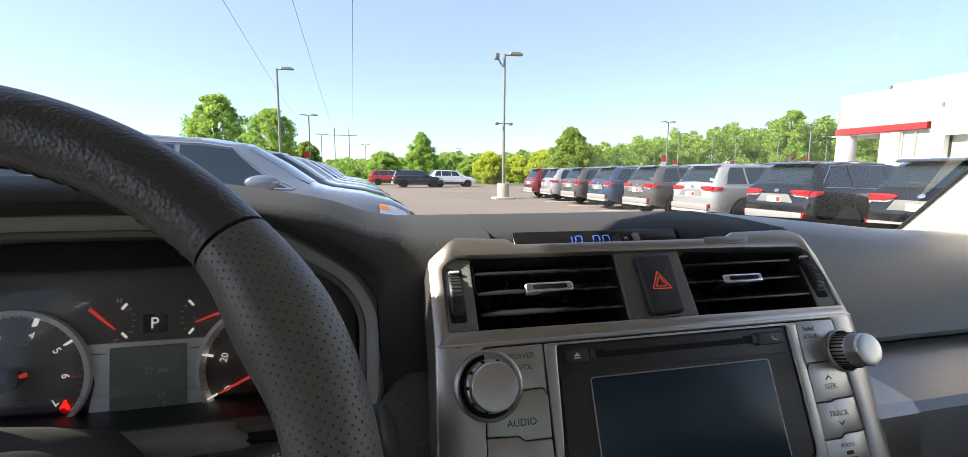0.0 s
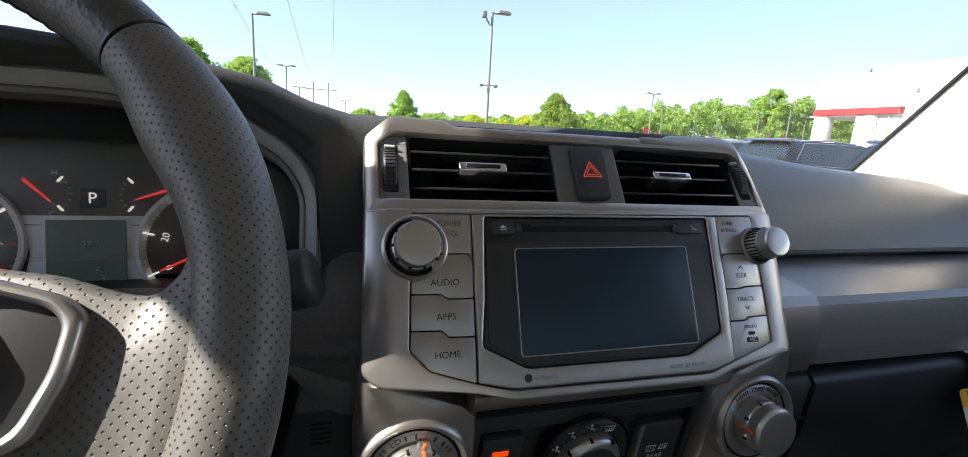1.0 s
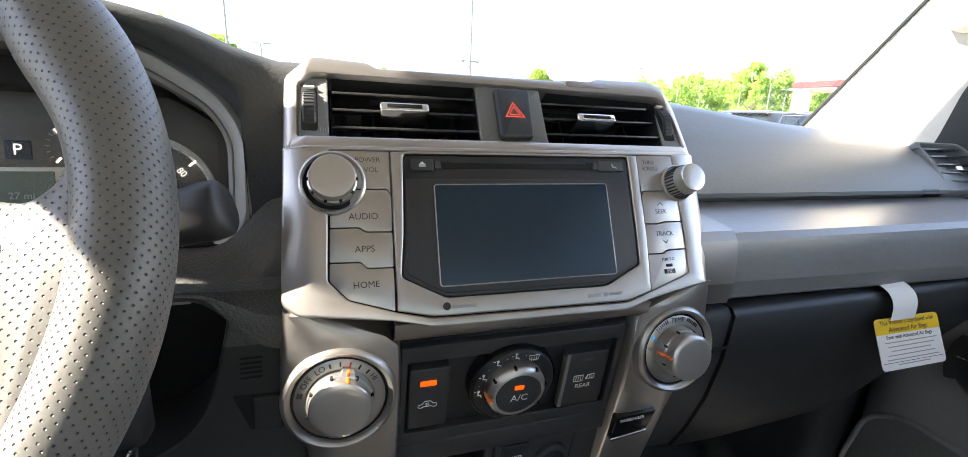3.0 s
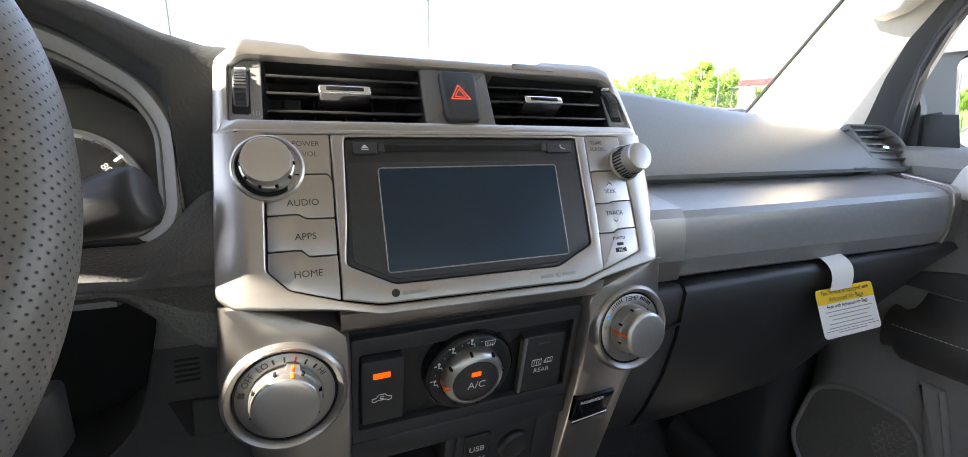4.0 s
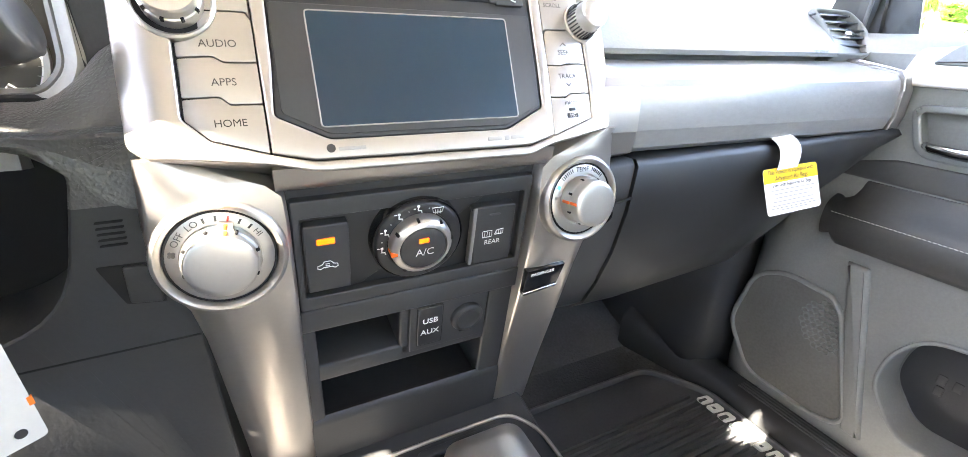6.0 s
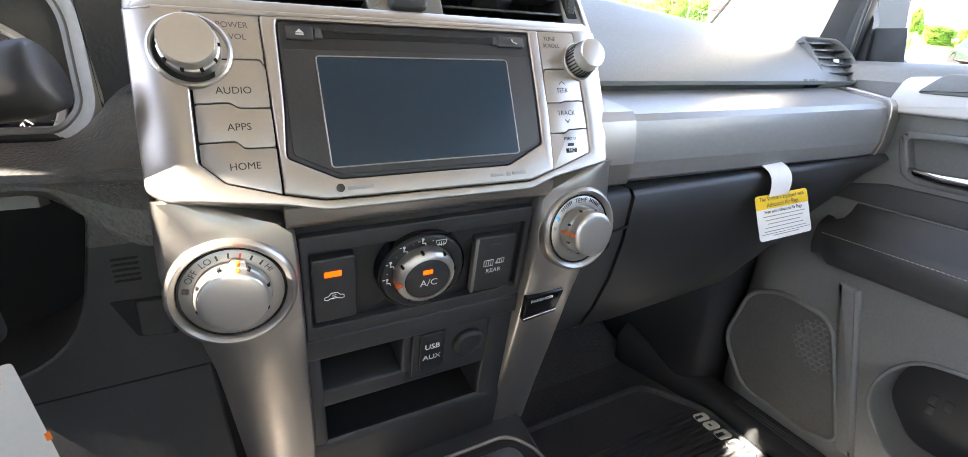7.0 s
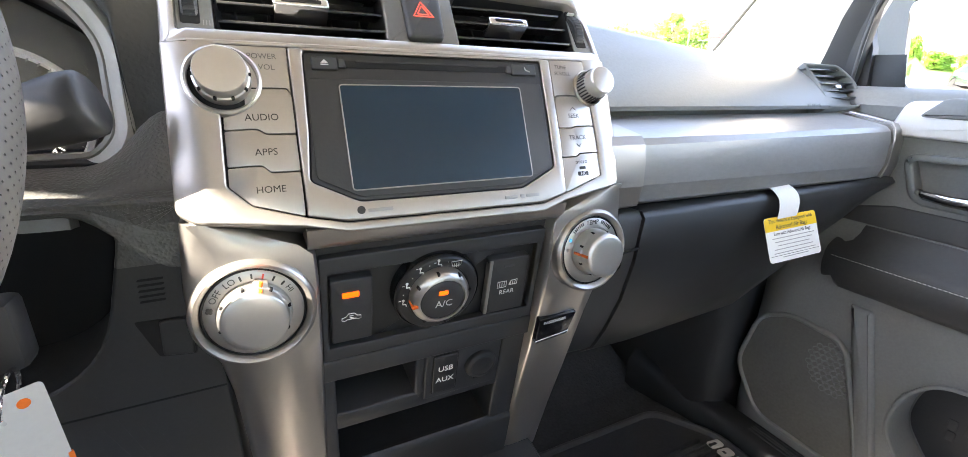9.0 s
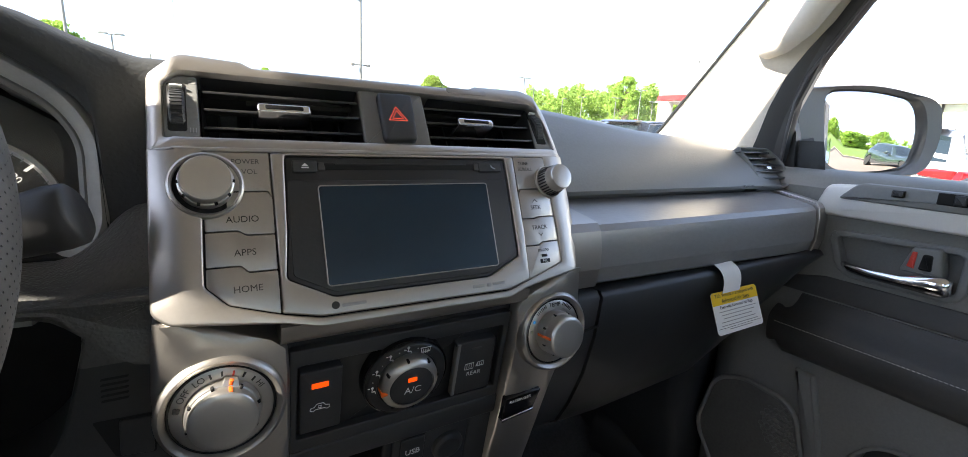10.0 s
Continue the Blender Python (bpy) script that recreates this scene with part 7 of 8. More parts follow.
def build_mirror():
    m = thing("door_mirror", (0.80, 0.10, 1.28), "dark outside mirror showing cars and trees behind", "mirror")
    n = Vector((-0.49, -0.872, 0.034)).normalized()
    u = Vector((0.872, -0.49, 0)).normalized()
    v = n.cross(u)
    o = Vector((0.912, 0.126, 1.335))
    M = Matrix(((u.x, v.x, n.x, o.x), (u.y, v.y, n.y, o.y), (u.z, v.z, n.z, o.z), (0, 0, 0, 1)))
    g = rpoly([(-0.008, 0.082), (0.020, -0.066), (0.105, -0.070), (0.196, -0.056), (0.206, 0.010), (0.186, 0.072), (0.090, 0.088)], [0.03, 0.04, 0.04, 0.05, 0.04, 0.05, 0.05], 7)
    bm = NB()
    slab(bm, g, -0.004, 0.0, 0.0005)
    part("mirror_glass", bm, MIRROR, m, "mirror glass", m=M, smooth=20)
    oo = rpoly([(-0.062, 0.086), (-0.058, -0.020), (0.020, -0.078), (0.110, -0.080), (0.222, -0.070), (0.240, 0.005), (0.226, 0.078), (0.080, 0.104)], [0.03, 0.03, 0.05, 0.04, 0.06, 0.05, 0.04, 0.07], 6)
    bm = NB()
    rings = [[(*p, -0.006) for p in inset(g, -0.0015)], [(*p, 0.010) for p in inset(g, -0.006)], [(*p, 0.014) for p in inset(oo, 0.004)], [(*p, 0.006) for p in oo], [(*p, -0.03) for p in oo], [(*p, -0.07) for p in inset(oo, 0.018)], [(*p, -0.09) for p in inset(oo, 0.04)]]
    loops(bm, rings, False, True)
    part("housing", bm, FRAME_GREY, m, "dark grey mirror housing", m=M, smooth=60)
    bm = NB()
    loops(bm, [[(0.735, 0.14, 1.27), (0.735, 0.03, 1.275), (0.735, 0.04, 1.32), (0.735, 0.11, 1.32)], [(0.80, 0.16, 1.265), (0.80, 0.07, 1.265), (0.80, 0.08, 1.31), (0.80, 0.14, 1.31)], [(0.90, 0.18, 1.27), (0.90, 0.13, 1.27), (0.90, 0.13, 1.33), (0.90, 0.18, 1.33)]])
    part("foot", bm, BLACK_SOFT, m, smooth=50)


build_mirror()


def build_label():
    t = thing("airbag_label", (0.41, -0.03, 1.12), "white and yellow airbag warning card hanging from the glovebox", "label")
    tl, tr, br = Vector((0.369, -0.030, 1.134)), Vector((0.456, -0.034, 1.137)), Vector((0.451, -0.052, 1.093))
    u = (tr - tl).normalized()
    v = (tl - br + u * (tr - tl).length).normalized()
    n = u.cross(v).normalized()
    v = n.cross(u)
    w, h = (tr - tl).length, 0.050
    M = Matrix(((u.x, v.x, n.x, tl.x), (u.y, v.y, n.y, tl.y), (u.z, v.z, n.z, tl.z), (0, 0, 0, 1)))
    bm = NB()
    slab(bm, rrect(0, -h, w, 0, 0.005, 5), -0.0003, 0.0003, 0.0001)
    part("card", bm, PAPER, t, m=M)
    bm = NB()
    slab(bm, rpoly([(0.0, -0.0155), (w, -0.0155), (w, 0.0), (0.0, 0.0)], [0.0003, 0.0003, 0.005, 0.005], 5), 0.0, 0.0006, 0.0001)
    part("yellow_band", bm, YELLOW, t, "yellow heading", m=M)
    lettering("This Vehicle is Equipped with", 0.0063, at2(M, w / 2, -0.0046, 0.0007), DARK_INK, t)
    lettering("Advanced Air Bags", 0.0070, at2(M, w / 2, -0.0115, 0.0007), DARK_INK, t)
    lettering("Even with Advanced Air Bags", 0.0053, at2(M, w / 2, -0.0188, 0.0004), DARK_INK, t, bold=0.01)
    for i, (a, b) in enumerate(((0.10, 0.92), (0.14, 0.86), (0.18, 0.80), (0.12, 0.86), (0.10, 0.90), (0.25, 0.75))):
        bm = NB()
        y = -0.0235 - 0.0041 * i - (0.001 if i > 4 else 0)
        box(bm, w * a, y - 0.0008, 0.0, w * b, y + 0.0001, 0.0005)
        part("text_line", bm, GREY_INK, t, m=M)
    bm = NB()
    box(bm, 0.003, -0.0432, 0, w - 0.003, -0.0428, 0.0005)
    part("rule", bm, DARK_INK, t, m=M)
    bm = NB()
    top = Vector((0.400, 0.004, 1.170))
    rows = []
    for f in [i / 12 for i in range(13)]:
        p = top.lerp(tl + u * 0.034 - v * 0.001, f) + Vector((0.006 * math.sin(math.pi * f), -0.012 * math.sin(math.pi * f * 0.9), 0.008 * math.sin(math.pi * f)))
        hw = 0.0180 - 0.002 * f
        rows.append([p - u * hw, p + u * hw, p + u * hw + Vector((0, 0.0005, 0.0)), p - u * hw + Vector((0, 0.0005, 0))])
    loops(bm, rows)
    part("strap", bm, PAPER, t, "white paper strap", smooth=60)


build_label()


# ---- outdoors: the lot ----
def build_ground():
    bm = NB()
    bmesh.ops.create_grid(bm, x_segments=8, y_segments=8, size=900)
    tagged(part("ground", bm, ASPHALT), "brown-grey asphalt of the parking lot", "ground", kind="structure")
    for name, x0, y0, x1, y1 in (("verge_far", -80, 53, 120, 400), ("verge_rear", -60, -70, 80, -13), ("verge_right", 60, -60, 300, 52.5)):
        bm = NB()
        box(bm, x0, y0, -0.2, x1, y1, 0.10)
        tagged(part(name, bm, GRASS), "bright green mown grass verge", "grass", kind="structure")
        bm = NB()
        if name == "verge_right":
            box(bm, x0 - 0.18, y0, -0.2, x0 - 0.004, y1, 0.15, 0.02)
        elif name == "verge_far":
            box(bm, x0, y0 - 0.18, -0.2, x1, y0 - 0.004, 0.15, 0.02)
        else:
            box(bm, x0, y1 + 0.004, -0.2, x1, y1 + 0.18, 0.15, 0.02)
        tagged(part("kerb", bm, CONCRETE), "pale concrete kerb along the grass", "kerb", kind="structure")
    for i in range(11):
        y = 1.38 + 2.85 * i
        bm = NB()
        box(bm, 8.2, y - 0.05, -0.02, 13.6, y + 0.05, 0.004)
        tagged(part("stall_line", bm, LINE_PAINT), "worn white parking stall line", "road marking", kind="structure")


build_ground()

# half outline of a crossover: along its length, top height, roof half width, belt height
STATIONS = ((-2.44, 0.80, 0.70, 0.78), (-2.41, 0.93, 0.74, 0.90), (-2.36, 1.06, 0.74, 1.03), (-2.30, 1.17, 0.72, 1.125), (-2.17, 1.42, 0.68, 1.135), (-2.05, 1.63, 0.64, 1.135), (-1.95, 1.69, 0.63, 1.13),
            (-1.5, 1.72, 0.64, 1.125), (-0.8, 1.73, 0.65, 1.115), (0.0, 1.71, 0.65, 1.105), (0.40, 1.65, 0.64, 1.095), (0.80, 1.41, 0.67, 1.085), (1.18, 1.14, 0.72, 1.075), (1.35, 1.09, 0.76, 1.02),
            (1.8, 1.03, 0.76, 0.96), (2.15, 0.95, 0.74, 0.89), (2.33, 0.86, 0.70, 0.80), (2.42, 0.70, 0.64, 0.66), (2.46, 0.56, 0.55, 0.54))


def hull(x):
    c = [float(np.interp(x, [s[0] for s in STATIONS], [s[k] for s in STATIONS])) for k in (1, 2, 3)]
    zt, wr, zb = c
    wide = 0.955 * (1 - 0.10 * max(0, (abs(x) - 1.9) / 0.55) ** 2 - 0.12 * max(0, (abs(x) - 2.25) / 0.2) ** 2)
    wb = min(wide - 0.03, max(wr, 0.90 * (1 - 0.12 * max(0, (abs(x) - 1.9) / 0.55) ** 2)))
    lo = 0.30 + 0.10 * max(0, (abs(x) - 2.0) / 0.45)
    return [(0, zt), (wr * 0.6, zt - 0.012), (wr, zt - 0.055 if zt - zb > 0.1 else zt - 0.02), ((wr * 0.5 + wb * 0.5), zb + (zt - zb) * 0.42), (wb, zb), (wide - 0.01, zb - 0.10 * min(1, zb / 1.0)), (wide, 0.66 if zb > 0.75 else zb - 0.05),
            (wide - 0.005, 0.52 if zb > 0.6 else 0.47), (wide - 0.05, lo + 0.02), (0, lo)]


def hull_point(x, k, side, out=0.0):
    """A point on the body: k runs down from the roof's middle (0) to the sill (8)."""
    h = hull(x)
    i = min(int(k), len(h) - 2)
    f = k - i
    y, z = (h[i][j] + (h[i + 1][j] - h[i][j]) * f for j in (0, 1))
    dy, dz = h[i + 1][0] - h[i][0], h[i + 1][1] - h[i][1]
    l = math.hypot(dy, dz) or 1
    return Vector((x, side * (y - dz / l * out), z + dy / l * out))


def hull_at(x, z, side, out=0.012):
    """The body's side at that height."""
    h = hull(x)
    for (y0, z0), (y1, z1) in zip(h, h[1:]):
        if z1 <= z <= z0 and z0 - z1 > 1e-6:
            return Vector((x, side * (y0 + (y1 - y0) * (z0 - z) / (z0 - z1) + out), z))
    return Vector((x, side * (h[4][0] + out), z))


def steps(x0, x1, n=5):
    """Places between two ends, those where the body's outline bends among them."""
    return sorted({round(x0 + (x1 - x0) * i / n, 4) for i in range(n + 1)} | {s[0] for s in STATIONS if x0 < s[0] < x1})


def car_wheel(parent, x, y, r=0.37, w=0.24):
    s = 1 if y > 0 else -1
    m = Matrix.Translation((x, y, r)) @ Matrix.Rotation(radians(-90 * s), 4, "X")
    bm = NB()
    lathe(bm, [(r * 0.70, -w / 2), (r * 0.96, -w / 2), (r, -w * 0.35), (r, w * 0.35), (r * 0.96, w / 2), (r * 0.70, w / 2)], 32)
    t = part("wheel", bm, TYRE, parent, "black tyre on a silver rim", m=m)
    bm = NB()
    lathe(bm, [(r * 0.71, w * 0.47), (r * 0.66, w * 0.50), (r * 0.64, w * 0.36), (r * 0.2, w * 0.36)], 32)
    part("rim", bm, RIM, t, m=m)
    for i in range(5):
        bm = NB()
        slab(bm, [(-0.028, 0.02), (0.028, 0.02), (0.040, r * 0.66), (-0.040, r * 0.66)], w * 0.3, w * 0.47, 0.008)
        part("spoke", bm, RIM, t, m=m @ Matrix.Rotation(radians(72 * i), 4, "Z"))


def patch(pts):
    """A sheet over a grid of points."""
    bm = NB()
    loops(bm, pts, False, False, closed=False)
    return bm


def build_car():
    c = new("parked_car")
    tagged(c, "silver crossover car parked in the row", "car", "cars parked in the lot")
    xs = [s[0] for s in STATIONS]
    xs = sorted(set(xs + [-1.75, -1.55, -1.35, -1.15, 1.2, 1.5, 1.65, -0.4, 0.2, 0.6, 1.0]))
    bm = NB()
    secs = []
    for x in xs:
        h = hull(x)
        secs.append([(x, y, z) for y, z in h] + [(x, -y, z) for y, z in reversed(h[1:-1])])
    loops(bm, secs)
    bmesh.ops.recalc_face_normals(bm, faces=bm.faces)
    me = bpy.data.meshes.new("body")
    bm.to_mesh(me)
    bm.free()
    body = bpy.data.objects.new("body_raw", me)
    scene.collection.objects.link(body)
    cutters = []
    for x in (-1.42, 1.46):
        for s in (1, -1):
            bm = NB()
            lathe(bm, [(0.43, -0.2), (0.43, 0.2)], 32)
            bmesh.ops.transform(bm, matrix=Matrix.Translation((x, s * 0.93, 0.37)) @ Matrix.Rotation(radians(90), 4, "X"), verts=bm.verts)
            bmesh.ops.recalc_face_normals(bm, faces=bm.faces)
            cm = bpy.data.meshes.new("cut")
            bm.to_mesh(cm)
            bm.free()
            co = bpy.data.objects.new("cut", cm)
            scene.collection.objects.link(co)
            md = body.modifiers.new("b", "BOOLEAN")
            md.operation, md.object, md.solver = "DIFFERENCE", co, "EXACT"
            cutters.append(co)
    done = bpy.data.meshes.new_from_object(body.evaluated_get(bpy.context.evaluated_depsgraph_get()))
    done.name = "body"
    for o in cutters + [body]:
        bpy.data.objects.remove(o)
    done.materials.clear()
    put("body", done, PAINT, c, "painted body", smooth=55)
    # glass
    for s in (1, -1):
        for x0, x1, t0, t1 in ((-1.98, -1.32, 0.22, 0.0), (-1.26, -0.30, 0.0, 0.0), (-0.24, 0.92, 0.0, 0.62)):
            rows = []
            for f in [(x - x0) / (x1 - x0) for x in steps(x0, x1, 8)]:
                rows.append([hull_point((x0 + t0 * (1 - g)) + ((x1 - t1 * (1 - g)) - (x0 + t0 * (1 - g))) * f, 2.22 + 1.66 * g, s, 0.006) for g in (0, 0.33, 0.66, 1)])
            part("side_window", patch(rows), TINT, c, "tinted side window")
        bm = NB()
        line = [hull_point(x, 2.12 if -1.7 < x < 0.3 else float(np.interp(x, (-2.1, -1.7, 0.3, 1.0), (3.7, 2.12, 2.12, 3.7))), s, 0.008) for x in (-2.05, -1.9, -1.7, -1.3, -0.6, 0.0, 0.3, 0.5, 0.75, 1.0)]
        line += [hull_point(x, 3.95, s, 0.010) for x in (0.95, 0.4, -0.4, -1.2, -1.9, -2.05)]
        tube(bm, line, 0.007, 6)
        part("window_trim", bm, CHROME, c, "chrome strip round the side windows")
        bm = NB()
        rings = []
        for f, r in ((0, 0.03), (0.25, 0.085), (0.6, 0.125), (0.9, 0.12), (1.0, 0.08)):
            rings.append([(0.70 - 0.02 * f + 1.45 * r * math.cos(a), s * (0.92 + 0.27 * f), 1.17 + r * math.sin(a) * 0.70) for a in [2 * math.pi * k / 14 for k in range(14)]])
        loops(bm, rings)
        part("door_mirror", bm, PAINT, c, "painted door mirror", smooth=60)
        # lamps
        bm = NB()
        rows = []
        for x in steps(-2.375, -2.13):
            f = (x + 2.375) / 0.245
            lo, hi = 0.935 + 0.085 * f, min(1.070, hull(x)[4][1])
            rows.append([hull_at(x, lo + (hi - lo) * g, s, 0.014) for g in (1.0, 0.66, 0.33, 0.0)])
        loops(bm, rows, False, False, closed=False)
        part("tail_lamp", bm, TAIL_RED, c, "red wraparound tail lamp")
        bm = NB()
        slab(bm, rpoly([(s * 0.36, 1.030), (s * 0.54, 0.955), (s * 0.82, 0.945), (s * 0.845, 1.075), (s * 0.60, 1.090), (s * 0.38, 1.075)], 0.014, 3), -0.09, 0.035, 0.012)
        part("tail_lamp", bm, TAIL_RED, c, "red wraparound tail lamp", m=Matrix(((0, 0, -1, -2.365), (1, 0, 0, 0), (0, 1, 0, 0), (0, 0, 0, 1))))
        bm = NB()
        rows = []
        for i in range(6):
            x = 1.98 + 0.40 * i / 5
            rows.append([hull_point(x, k, s, 0.012) for k in (4.25, 4.6, 5.0, 5.35)])
        loops(bm, rows, False, False, closed=False)
        hl = part("head_lamp", bm, LAMP_CLEAR, c, "clear head lamp with amber corner")
        bm = NB()
        rows = [[hull_point(1.97 + 0.06 * i, k, s, 0.018) for k in (4.45, 4.7, 4.95)] for i in range(3)]
        loops(bm, rows, False, False, closed=False)
        part("amber_corner", bm, AMBER, hl)
        bm = NB()
        slab(bm, rpoly([(s * 0.46, 0.955), (s * 0.60, 0.905), (s * 0.80, 0.905), (s * 0.82, 0.948), (s * 0.52, 0.960), (s * 0.40, 0.992)], 0.006, 3), -0.02, 0.036, 0.003)
        part("clear_lens", bm, LAMP_CLEAR, c, "clear strip of the tail lamp", m=Matrix(((0, 0, -1, -2.365), (1, 0, 0, 0), (0, 1, 0, 0), (0, 0, 0, 1))))
        bm = NB()
        box(bm, -2.475, min(s * 0.62, s * 0.80), 0.50, -2.38, max(s * 0.62, s * 0.80), 0.60, 0.01)
        part("reflector", bm, TAIL_RED, c)
        bm = NB()
        tube(bm, [(0.0, s * 0.945, 0.90), (0.16, s * 0.975, 0.905), (0.30, s * 0.945, 0.90)], 0.014, 6)
        part("door_handle", bm, CHROME, c)
        # roof rail and dark sill cladding
        bm = NB()
        tube(bm, [hull_point(x, 1.7, s, 0.03 if -1.6 < x < -0.2 else 0.0) for x in (-1.75, -1.6, -0.9, -0.2, -0.05)], 0.016, 6)
        part("roof_rail", bm, CHROME, c)
        bm = NB()
        rows = [[hull_point(x, k, s, 0.010) for k in (7.0, 7.5, 8.0)] for x in (-0.98, -0.5, 0.0, 0.5, 1.0)]
        loops(bm, rows, False, False, closed=False)
        part("sill", bm, CLADDING, c)
        for x in (-0.27, -1.28):
            bm = NB()
            tube(bm, [hull_point(x + (0.02 if k > 5 else 0), k, s, 0.001) for k in (4.05, 5, 6, 7)], 0.005, 5)
            part("door_gap", bm, GAP_AND_SHADE, c)
    rows = [[hull_point(x, abs(k), 1 if k > 0 else -1, 0.006) for k in (-1.9, -1.5, -1.0, -0.5, 0.001, 0.5, 1.0, 1.5, 1.9)] for x in steps(0.46, 1.14)]
    part("windscreen", patch(rows), TINT, c, "dark windscreen")
    rows = [[hull_point(x, abs(k), 1 if k > 0 else -1, 0.012) for k in (-1.92, -1.5, -1.0, -0.5, 0.001, 0.5, 1.0, 1.5, 1.92)] for x in steps(-2.285, -2.075)]
    part("rear_window", patch(rows), TINT, c, "dark rear window")
    bm = NB()
    loops(bm, [[(-2.20, y, 1.655), (-2.10, y, 1.70), (-1.92, y, 1.715), (-1.92, y, 1.68), (-2.08, y, 1.64)] for y in (-0.60, -0.3, 0, 0.3, 0.60)])
    part("spoiler", bm, PAINT, c, "roof spoiler", smooth=50)
    bm = NB()
    tube(bm, [(-2.235, -0.05, 1.30), (-2.245, 0.32, 1.285)], 0.012, 6)
    part("rear_wiper", bm, BLACK, c)
    bm = NB()
    slab(bm, rpoly([(-0.52, 0.74), (0.52, 0.74), (0.36, 0.985), (-0.36, 0.985)], 0.03, 4), 0, 0.012, 0.004)
    part("plate_surround", bm, GALV, c, "grey panel round the plate", m=Matrix(((0, 0, -1, -2.425), (1, 0, 0, 0), (0, 1, 0, 0), (0, 0, 0, 1))))
    bm = NB()
    slab(bm, rrect(-0.18, 0.80, 0.18, 0.93, 0.01, 3), 0, 0.02, 0.004)
    pl = part("number_plate", bm, PAPER, c, "white temporary plate with red bar", m=Matrix(((0, 0, -1, -2.425), (1, 0, 0, 0), (0, 1, 0, 0), (0, 0, 0, 1))))
    bm = NB()
    box(bm, -0.17, 0.81, 0.018, -0.07, 0.92, 0.024)
    part("plate_bar", bm, RED_PANEL, pl, m=Matrix(((0, 0, -1, -2.425), (1, 0, 0, 0), (0, 1, 0, 0), (0, 0, 0, 1))))
    bm = NB()
    lathe(bm, [(0.055, 0), (0.055, 0.012), (0.04, 0.016)], 24)
    part("badge", bm, CHROME, c, "round chrome badge", m=Matrix.Translation((-2.37, 0, 1.06)) @ Matrix.Rotation(radians(-68), 4, "Y") @ Matrix.Diagonal((0.7, 1.1, 1, 1)))
    for nm, x0, x1, z0, z1, mt in (("rear_bumper", -2.495, -2.36, 0.42, 0.60, BUMPER), ("rear_skid", -2.49, -2.30, 0.33, 0.42, BRUSHED), ("front_grille", 2.36, 2.475, 0.42, 0.72, BLACK)):
        bm = NB()
        hw = 0.76 if x0 < 0 else 0.55
        box(bm, x0, -hw, z0, x1, hw, z1, 0.03)
        part(nm, bm, mt, c)
    for x in (-1.42, 1.46):
        for y in (-0.83, 0.83):
            car_wheel(c, x, y)
    bm = NB()
    box(bm, -1.9, -0.72, 0.28, 1.95, 0.72, 0.5)
    part("underbody", bm, GAP_AND_SHADE, c)
    return c


COLOURS = {"silver": (0.33, 0.335, 0.34), "blue-grey": (0.17, 0.20, 0.245), "black": (0.005, 0.0055, 0.0065), "grey": (0.10, 0.088, 0.084), "blue": (0.035, 0.06, 0.11), "maroon": (0.16, 0.012, 0.018),
           "white": (0.78, 0.78, 0.77), "red": (0.42, 0.02, 0.02), "dark green": (0.03, 0.05, 0.045)}


def park(first, spots):
    for i, (colour, where, x, y, turn) in enumerate(spots):
        size = Matrix.Scale(1.08 if "row ahead" in where else 1.0, 4)
        ob = first if i == 0 else copy_thing(first, pose(x, y, 0, 0, 0, turn) @ size)
        if i == 0:
            ob.matrix_basis = pose(x, y, 0, 0, 0, turn) @ size
        ob["label"] = f"{colour} crossover car parked {where}"
        for ch in ob.children_recursive:
            ch.color = (*COLOURS[colour], 1)


spots = []
for i, col in enumerate(("blue-grey", "black", "silver", "grey", "black", "silver", "grey")):
    spots.append((col, "nose out in the row ahead", -2.30 - 0.10 * i, 6.95 + 2.95 * i, 2))
for i, col in enumerate(("maroon", "silver", "grey", "blue", "grey", "silver", "black", "black", "silver", "white")):
    spots.append((col, "tail out in the long row", 11.15, 25.4 - 2.85 * i, 0))
spots += [("black", "across the end of the lane", 4.0, 45.0, 4), ("white", "across the end of the lane", 7.7, 46.6, 4), ("red", "at the end of the lane", 1.7, 53.0, 0), ("dark green", "at the end of the lane", -6.5, 49.0, 0),
          ("dark green", "behind, facing the lane", 5.1, -8.9, 80), ("silver", "behind on the far side", 10.2, -9.8, 80)
]
spots.sort(key=lambda q: "row ahead" in q[1])
park(build_car(), spots)


